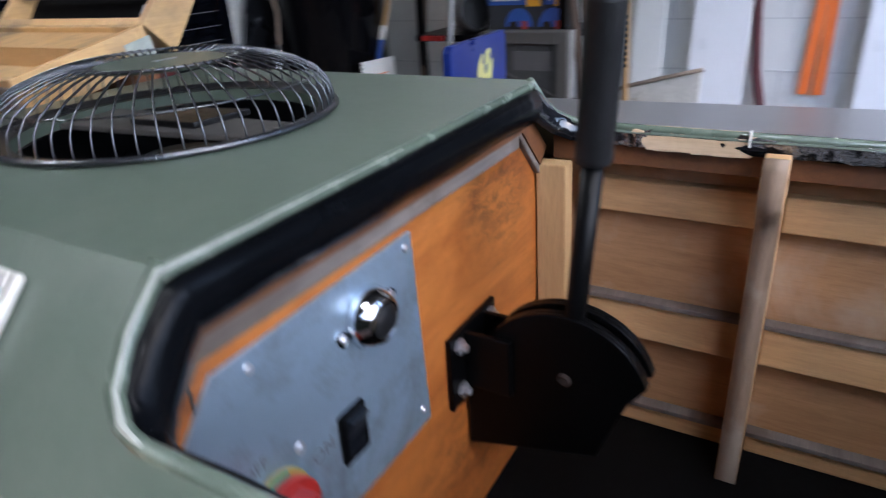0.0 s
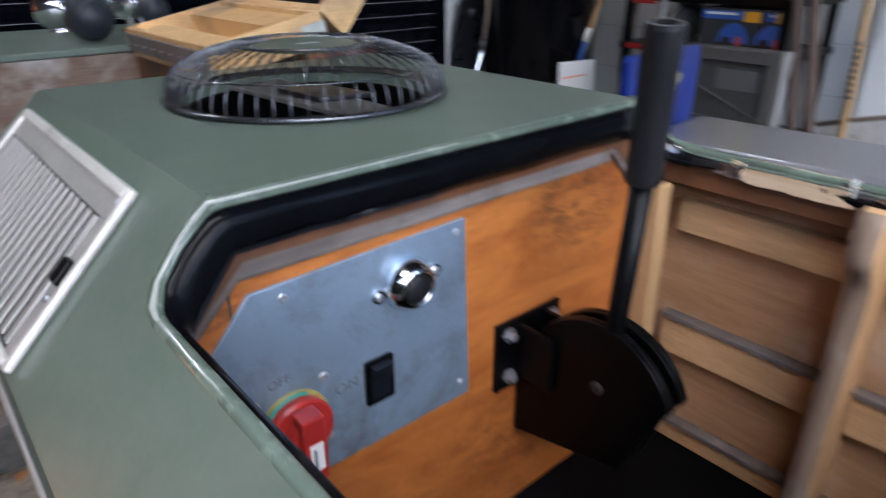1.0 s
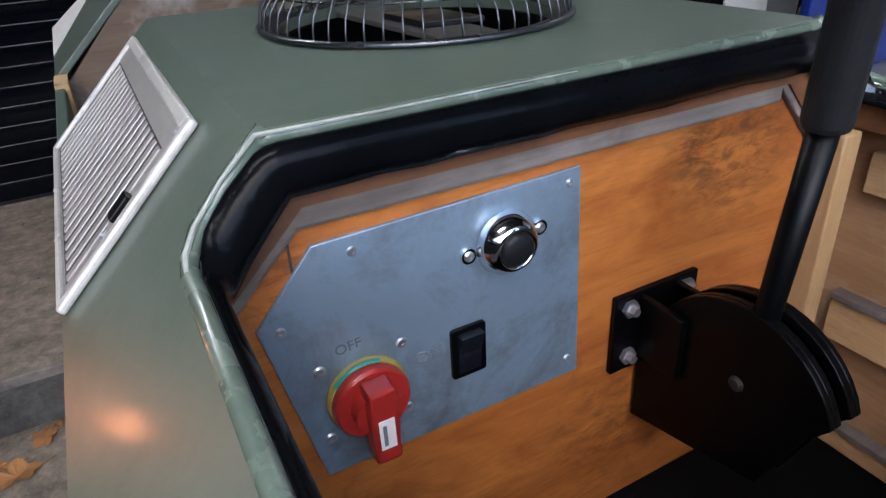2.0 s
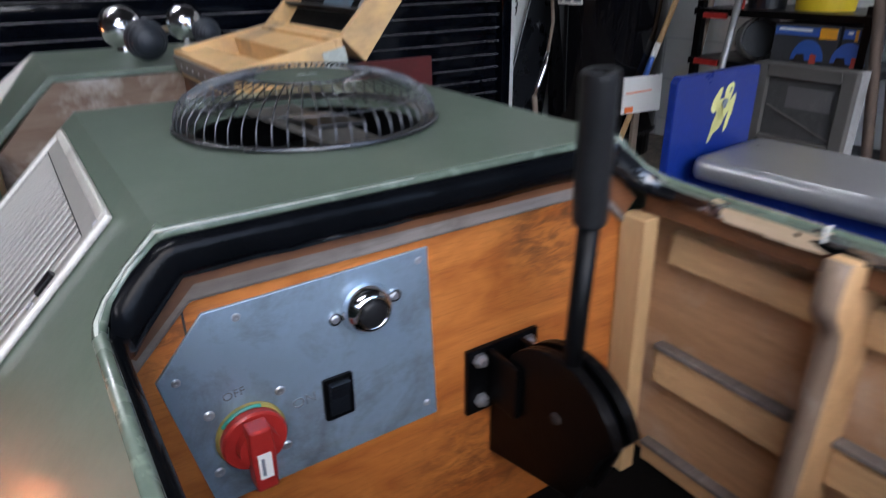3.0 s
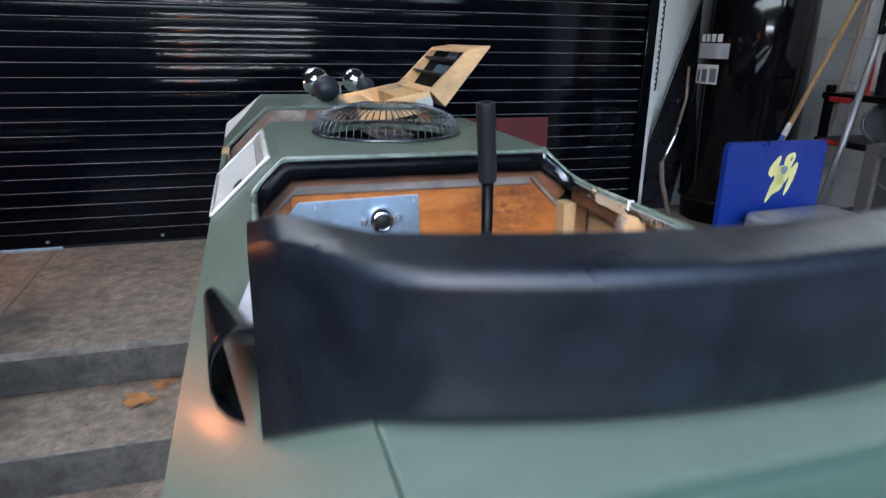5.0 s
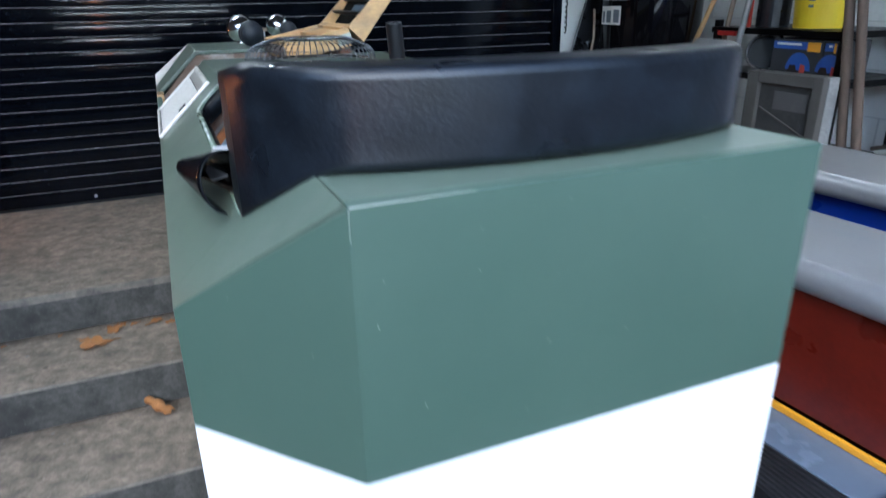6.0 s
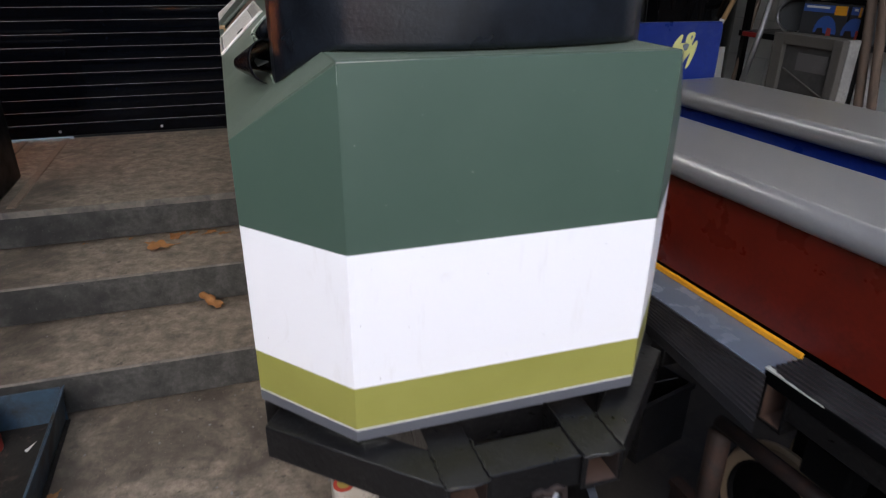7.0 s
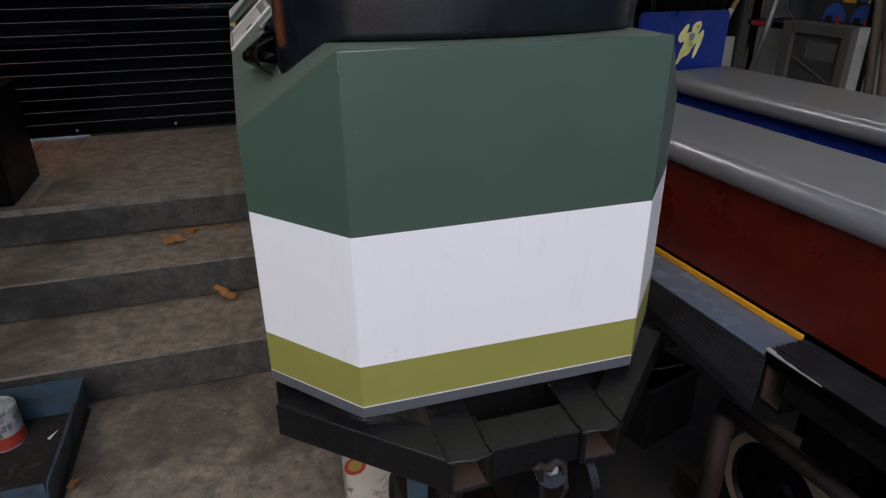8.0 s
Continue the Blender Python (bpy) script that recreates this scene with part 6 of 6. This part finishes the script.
for z in (0.0, 0.34):
    part("stand_block", boxes((CX + 0.01, CX + 0.090, C0 + 0.02, C1 - 0.02, z + 0.001, z + 0.339 if z == 0 else 0.689)), M_oldwood, crate, "stacked dark timber under the crate", bevel=0.004)
# spiral pad leaning on the tank
pad = thing("spiral_pad", (2.28, 1.63, PLATFORM), "white spiral-bound pad on a timber stake before the tank", "notepad")
part("sheet", slab([(2.105, 1.626, 0.682), (2.380, 1.626, 0.672), (2.380, 1.632, 0.842), (2.105, 1.632, 0.852)], 0.004), M_white, pad)
part("orange_corner", boxes((2.125, 2.180, 1.622, 1.625, 0.686, 0.712)), M_orangecloth, pad)
part("print_bar", boxes((2.125, 2.300, 1.6225, 1.6255, 0.775, 0.780)), M_orangecloth, pad, "thin orange ruled line")
for k in range(9):
    part("spiral", tube([(2.103 + 0.008 * math.cos(a), 1.628, 0.694 + 0.0185 * k + 0.006 * math.sin(a)) for a in (0, 1.57, 3.14, 4.71)], 0.0016, 5, closed=True), M_black, pad)
part("backing", boxes((2.21, 2.25, 1.636, 1.652, PLATFORM + 0.001, 0.80)), M_oldwood, pad, "timber stake behind the pad")
# timber offcuts on the platform
for k, (x, y, ang, ln) in enumerate(((1.70, 1.72, 8, 0.36), (1.62, 1.90, -14, 0.30), (1.95, 1.62, 24, 0.22), (1.45, 1.50, 4, 0.5))):
    root = thing("timber_offcut", (x, y, PLATFORM), "short rough timber offcut lying on the platform", "offcut", "timber offcuts")
    bm = boxes((-ln / 2, ln / 2, -0.03, 0.03, 0.001, 0.036))
    bmesh.ops.transform(bm, matrix=pose(x, y, PLATFORM, 0, 0, ang), verts=bm.verts)
    part("board", bm, M_stick if k % 2 == 0 else M_oldwood, root, bevel=0.002)
# red board in front of the shutter
redboard = thing("red_board", (0.6, 1.32, PLATFORM), "dark red painted board standing on the platform", "board")
M_maroonred = mat("dull_red_paint", (0.095, 0.005, 0.004), 0.55, var=0.3)
part("panel_face", slab([(0.42, 1.31, PLATFORM + 0.001), (0.858, 1.31, PLATFORM + 0.001), (0.858, 1.325, 1.077), (0.42, 1.325, 1.077)], 0.012), M_maroonred, redboard, bevel=0.002)

part("rear_strut", slab([(0.62, 1.55, PLATFORM + 0.001), (0.66, 1.55, PLATFORM + 0.001), (0.66, 1.333, 0.95), (0.62, 1.333, 0.95)], 0.018), M_oldwood, redboard, "timber strut holding the board up")

# ---------- things along the white side wall ----------
def leaning_board(y0, y1, z0, z1, x0, label, material):
    root = thing("leaning_board", (x0, (y0 + y1) / 2, z0), label, "board", "boards on the wall")
    part("face", slab([(x0, y1, z0), (x0, y0, z0), (WALL_X - 0.03, y0, z1), (WALL_X - 0.03, y1, z1)], 0.02), material, root, bevel=0.002)


M_whiteboard = mat("white_melamine", (0.76, 0.77, 0.80), 0.35, var=0.04)
leaning_board(0.055, 0.282, 0.002, 2.1, 2.66, "tall white melamine board leaning on the wall", M_whiteboard)
leaning_board(-0.58, -0.36, 0.002, 2.1, 2.66, "tall white melamine board leaning on the wall", M_whiteboard)
leaning_board(0.40, 0.53, 0.002, 1.9, 2.62, "narrow pale board leaning on the wall", M_wall)
for y, k in ((0.60, 0.15), (0.535, 0.17)):
    stick("brown_post", "rough brown timber post standing by the crate", "post", (2.232, y - k * 0.72, 0.002), (2.232, y + k * 1.2, 1.9), 0.019, M_post)
printed = stick("printed_handle", "pale wooden handle with dark printed marks", "handle", (2.44, 0.46, 0.002), (2.47, 0.55, 1.9), 0.014)
for k in range(9):
    z = 0.806 + 0.0245 * k
    x, y = 2.44 + 0.03 * (z / 1.9), 0.46 + 0.09 * (z / 1.9)
    part("print_bar", boxes((x - 0.0165, x - 0.0135, y - 0.009, y + 0.009, z, z + 0.014)), M_black, printed, "dark printing")
hose = thing("hanging_hose", (2.73, 0.0, 0.6), "dark red hose hanging on the wall", "hose")
part("hose", tube([(2.75, 0.062, 2.2), (2.75, 0.058, 1.5), (2.75, 0.040, 1.0), (2.75, 0.012, 0.75), (2.74, -0.022, 0.60), (2.73, -0.03, 0.45)], 0.019, 10), M_hose, hose, smooth=True)
part("hook", tube([(2.779, 0.062, 2.2), (2.73, 0.062, 2.2), (2.72, 0.062, 2.23)], 0.006, 8), M_steel, hose)
strap = thing("orange_strap", (2.76, -0.18, 0.6), "orange webbing strap hanging on the wall", "strap")
for dy in (0.0, -0.055):
    secs = []
    for i in range(9):
        z = 2.1 - 0.18 * i
        y = -0.175 - 0.01 * i / 8 + dy * i / 8 + 0.012 * math.sin(0.9 * i)
        secs.append([(2.757, y - 0.020, z), (2.757, y + 0.020, z), (2.754, y + 0.020, z), (2.754, y - 0.020, z)])
    part("webbing", loft(secs), M_orangecloth, strap)
part("hook", tube([(2.779, -0.18, 2.1), (2.74, -0.18, 2.1), (2.73, -0.18, 2.13)], 0.006, 8), M_steel, strap)
rubble = thing("plaster_slab", (2.5, 0.4, 0.0), "broken plaster slab with dark cracks", "slab")
bm = slab([(2.47, 0.64, 0.002), (2.47, 0.20, 0.002), (2.51, 0.20, 0.785), (2.51, 0.33, 0.752), (2.51, 0.48, 0.712), (2.51, 0.64, 0.660)], 0.03)
M_plaster = mat("stained_plaster", (0.52, 0.50, 0.45), 0.8, var=0.2, scale=10, relief=0.4, dirt=(0.20, 0.17, 0.13), dirt_scale=14)
part("face", bm, M_plaster, rubble, bevel=0.004)
part("dark_edge", tube([(2.505, 0.19, 0.795), (2.505, 0.33, 0.760), (2.505, 0.48, 0.720), (2.505, 0.65, 0.666)], 0.009, 8), M_oldwood, rubble, "dark broken edge", smooth=True)
# block joints of the side wall
M_joint = mat("grey_mortar_line", (0.55, 0.55, 0.54), 0.8, var=0.1)
joints = thing("wall_joints", (WALL_X, 0, 0), "shallow mortar joints of the painted block wall", "joint", kind="structure")
for k in range(9):
    z = 0.10 + 0.215 * k
    part("bed_joint", boxes((WALL_X - 0.0035, WALL_X - 0.0006, -1.04, WALL_Y - 0.01, z, z + 0.007)), M_joint, joints)
    for i in range(7):
        y = -0.98 + 0.45 * i + (0.225 if k % 2 else 0)
        part("head_joint", boxes((WALL_X - 0.0035, WALL_X - 0.0006, y, y + 0.007, z + 0.0071, z + 0.2149)), M_joint, joints)

# ---------- floor clutter on the left ----------
M_traydirt = mat("tray_grime", (0.010, 0.008, 0.006), 0.8, var=0.4, scale=20, fine=120, relief=0.6, dirt=(0.055, 0.035, 0.025), dirt_lo=0.55, dirt_hi=0.65, dirt_scale=30)
tray = thing("steel_tray", (-1.1, 0.14, 0), "dented blue-grey steel tray on the concrete floor", "tray")
t0, t1, u0, u1 = -1.42, -0.890, -0.10, 0.355
part("base", boxes((t0, t1, u0, u1, 0.001, 0.006)), M_traydirt, tray, "grimy tray bottom")
part("tray_wall", slab([(t1 - 0.012, u0, 0.006), (t1 - 0.012, u1, 0.006), (t1 + 0.006, u1, 0.125), (t1 + 0.006, u0, 0.125)], 0.004), M_traypaint, tray, bevel=0.001)
part("tray_wall", boxes((t0, t0 + 0.004, u0, u1, 0.006, 0.125)), M_traypaint, tray)
part("tray_wall", boxes((t0 + 0.0041, t1 - 0.004, u1 - 0.004, u1, 0.006, 0.124)), M_traypaint, tray)
part("tray_wall", boxes((t0 + 0.0041, t1 - 0.004, u0, u0 + 0.004, 0.006, 0.124)), M_traypaint, tray)
part("tray_lip", tube([(t1 + 0.007, u0, 0.125), (t1 + 0.009, (u0 + u1) / 2, 0.122), (t1 + 0.007, u1, 0.125)], 0.0030, 6), M_traypaint, tray, "rolled lip")
can = thing("paint_tin", (-1.095, 0.26, 0.006), "old paint tin with white and red label", "tin")
part("shell", lathe([(0, 0.001), (0.052, 0.001), (0.052, 0.120), (0.049, 0.124), (0.047, 0.120), (0.047, 0.010), (0, 0.010)], (-1.095, 0.26, 0.007), seg=32), M_tin, can, "dirty white tin", smooth=False)
part("label_band", lathe([(0.0525, 0.006), (0.0532, 0.006), (0.0532, 0.045), (0.0525, 0.045), (0.0525, 0.006)], (-1.095, 0.26, 0.007), seg=32), M_lightred, can, "red label band")
for a in range(250, 330, 16):
    p = Vector((-1.095 + 0.0535 * math.cos(radians(a)), 0.26 + 0.0535 * math.sin(radians(a)), 0.007))
    q = Vector((-math.sin(radians(a)), math.cos(radians(a)), 0)) * 0.005
    part("print_bar", slab([p - q + Vector((0, 0, 0.065)), p + q + Vector((0, 0, 0.065)), p + q + Vector((0, 0, 0.085)), p - q + Vector((0, 0, 0.085))], 0.001), M_pencil, can, "dark printing")
scrap = thing("paper_scrap", (-0.99, 0.22, 0.007), "torn scrap of white paper", "paper")
part("sheet", slab([(-0.985, 0.235, 0.008), (-0.965, 0.26, 0.010), (-0.960, 0.262, 0.012), (-0.975, 0.225, 0.010)], 0.001), M_white, scrap)
toolbox = thing("black_case", (-1.42, 1.35, PLATFORM), "black plastic case standing on the platform", "case")
part("case", boxes((-1.75, -1.185, 1.12, 1.52, PLATFORM + 0.001, 0.80)), M_black, toolbox, bevel=0.01)
part("case_lid", boxes((-1.755, -1.18, 1.115, 1.525, 0.801, 0.84)), M_black, toolbox, bevel=0.008)


def leaf(name, x, y, z, size, turn, curl_up, label, lobes=5):
    """A dry leaf: a lobed, cupped blade and a stalk."""
    root = thing(name, (x, y, z), label, "leaf", "fallen leaves")
    rnd = random.Random(int(1000 * (x + 3 * y)))
    bm = bmesh.new()
    n = lobes * 6
    mid = bm.verts.new((x, y, z + 0.004))
    ring = []
    for i in range(n):
        a = 2 * math.pi * i / n
        r = size * (0.55 + 0.38 * abs(math.cos(lobes * a / 2)) + 0.10 * rnd.random())
        px, py = r * math.cos(a), 0.75 * r * math.sin(a)
        pz = 0.003 + curl_up * size * (abs(math.sin(a)) ** 1.5) * (0.5 + 0.5 * rnd.random())
        c, s = math.cos(radians(turn)), math.sin(radians(turn))
        ring.append(bm.verts.new((x + px * c - py * s, y + px * s + py * c, z + pz)))
    for i in range(n):
        bm.faces.new((mid, ring[i], ring[(i + 1) % n]))
    ob = part("blade", bm, M_leaf, root, smooth=False)
    m = ob.modifiers.new("solid", "SOLIDIFY")
    m.thickness = 0.0008
    c, s = math.cos(radians(turn)), math.sin(radians(turn))
    part("stalk", tube([(x + 0.7 * size * c, y + 0.7 * size * s, z + 0.004), (x + 1.5 * size * c, y + 1.5 * size * s, z + 0.003)], 0.0012, 5), M_leaf, root)


leaf("dry_leaf", -0.630, 0.935, TREAD_2 + 0.002, 0.050, 20, 0.35, "large crumpled brown leaf on the concrete step")
leaf("dry_leaf", -0.580, 1.030, TREAD_2 + 0.002, 0.036, 80, 0.3, "brown lobed leaf on the concrete step")
leaf("dry_leaf", -0.665, 0.985, TREAD_2 + 0.002, 0.024, 140, 0.2, "small brown leaf on the concrete step")
leaf("dry_leaf", -0.450, 1.035, TREAD_2 + 0.002, 0.026, 200, 0.3, "small brown leaf on the concrete step")
leaf("dry_leaf", -0.405, 1.010, TREAD_2 + 0.002, 0.020, 20, 0.3, "small brown leaf on the concrete step")
leaf("dry_leaf", -1.430, 1.95, PLATFORM + 0.003, 0.040, 60, 0.3, "brown leaf near the shutter")
leaf("dry_leaf", -0.875, 0.02, 0.002, 0.022, 60, 0.3, "small pale leaf on the floor")
for lx, ly, ls, la in ((-0.520, 1.045, 0.016, 40), (-0.555, 1.060, 0.013, 120), (-0.330, 1.050, 0.018, 250), (-0.285, 1.040, 0.013, 10), (-0.745, 1.055, 0.010, 70), (-0.245, 1.020, 0.011, 160), (-0.905, 1.050, 0.009, 30)):
    leaf("leaf_crumb", lx, ly, TREAD_2 + 0.002, ls, la, 0.4, "small orange-brown leaf crumb by the riser", 4)
husk = thing("curled_leaf", (-0.475, 0.72, TREAD_1), "long curled brown leaf on the concrete step", "leaf", "fallen leaves")
secs = []
for i in range(11):
    f = i / 10
    c = Vector((-0.500 + 0.072 * f, 0.716 - 0.062 * f, TREAD_1 + 0.042 - 0.024 * f + 0.004 * math.sin(7 * f)))
    r = (0.005 + 0.011 * math.sin(math.pi * (0.10 + 0.78 * f))) * (1 + 0.25 * math.sin(17 * f))
    secs.append([c + Vector((r * math.cos(radians(a)) * 0.75, r * math.cos(radians(a)) * 0.66, r * math.sin(radians(a)))) for a in range(-20, 215, 18)])
h = part("roll", loft(secs, closed=False), M_leaf, husk, smooth=True)
m = h.modifiers.new("solid", "SOLIDIFY")
m.thickness = 0.001
# oil bottle under the underframe and crate beside the track
M_dirtywhite = mat("grimy_white_plastic", (0.55, 0.52, 0.45), 0.55, var=0.15, scale=14, fine=160, relief=0.2, dirt=(0.11, 0.07, 0.045), dirt_lo=0.55, dirt_hi=0.66, dirt_scale=26)
bottle = thing("oil_container", (-0.14, -0.33, 0), "dirty white oil container with red and yellow label", "container")
prof = [(x - 0.138, y - 0.33) for x, y in rounded(0.12, 0.10, 0.03, 4)]
part("shell", loft([[(x, y, z) for x, y in [((px + 0.138) * k - 0.138, (py + 0.33) * k - 0.33) for px, py in prof]] for z, k in ((0.001, 0.95), (0.01, 1.0), (0.24, 1.0), (0.27, 0.9), (0.285, 0.5))]), M_dirtywhite, bottle, smooth=False)
part("label_patch", lathe([(0, 0.001), (0.025, 0.001), (0.025, 0)], (-0.176, -0.3806, 0.228), (0, -1, 0), 20), M_lightred, bottle, "red oval label")
part("label_patch", lathe([(0, 0.001), (0.016, 0.001), (0.016, 0)], (-0.176, -0.3818, 0.231), (0, -1, 0), 20), M_yellow, bottle, "yellow inner label")
crate2 = thing("black_crate", (0.638, -0.322, 0), "black plastic crate with a loop of wire", "crate")
KW, KD, KH = 0.20, 0.16, 0.20
TUB = Matrix.Translation((0.638, -0.322, 0)) @ Matrix.Rotation(radians(15), 4, "Z")
for rows in ((0, KW, 0, 0.008, 0.001, KH), (0, KW, KD - 0.008, KD, 0.001, KH), (0, 0.008, 0.0081, KD - 0.0081, 0.001, KH), (KW - 0.008, KW, 0.0081, KD - 0.0081, 0.001, KH)):
    part("crate_wall", in_box([rows], TUB), M_rubber, crate2, bevel=0.002)
part("crate_base", in_box([(0.0081, KW - 0.0081, 0.0081, KD - 0.0081, 0.001, 0.012)], TUB), M_rubber, crate2)
for k in range(6):
    part("crate_rib", in_box([(-0.004, -0.0002, 0.004, KD - 0.004, 0.03 + 0.025 * k, 0.038 + 0.025 * k)], TUB), M_rubber, crate2)
part("crate_rim", in_box([(-0.006, KW + 0.006, -0.006, -0.0002, KH - 0.018, KH), (-0.006, -0.0002, 0.0001, KD, KH - 0.018, KH)], TUB), M_rubber, crate2, bevel=0.001)
loop = [(0.594 + 0.030 * math.cos(2 * math.pi * k / 18), -0.290 + 0.008 * math.sin(2 * math.pi * k / 18), KH + 0.033 + 0.030 * math.sin(2 * math.pi * k / 18)) for k in range(18)]
part("wire_loop", tube([(0.560, -0.30, KH + 0.064), (0.60, -0.295, KH + 0.062), (0.70, -0.27, KH + 0.030), (0.80, -0.24, KH + 0.004)], 0.0016, 6), M_steelold, crate2, "grey wire", smooth=True)
part("wire_loop", tube(loop, 0.0020, 6, closed=True), M_steelold, crate2, "loop of grey wire", smooth=True)

# crumbs of leaf and grit on the floor and the steps
def debris():
    rnd = random.Random(11)
    bm = bmesh.new()
    zones = ((-2.2, -0.05, 0.75, 1.07, TREAD_2, 60), (-2.2, -0.05, 0.39, 0.725, TREAD_1, 40), (-0.85, -0.15, -0.7, 0.37, 0.0, 90), (-1.3, -0.05, 1.09, 2.1, PLATFORM, 80))
    for x0, x1, y0, y1, z, count in zones:
        for _ in range(count):
            x, y, r = rnd.uniform(x0, x1), y1 - (y1 - y0) * rnd.random() ** 1.6, 0.0015 + 0.004 * rnd.random() ** 3
            turn = rnd.uniform(0, 6.28)
            pts = [(x + r * rnd.uniform(0.6, 1.3) * math.cos(turn + k * 1.571), y + r * rnd.uniform(0.6, 1.3) * math.sin(turn + k * 1.571), z + 0.0022 + rnd.uniform(0, 0.0015)) for k in range(4)]
            slab(pts, 0.0016, bm)
    return bm


part("floor_debris", debris(), M_dustlight, label="small pale crumbs and grit on the concrete", kind="stuff", category="debris")
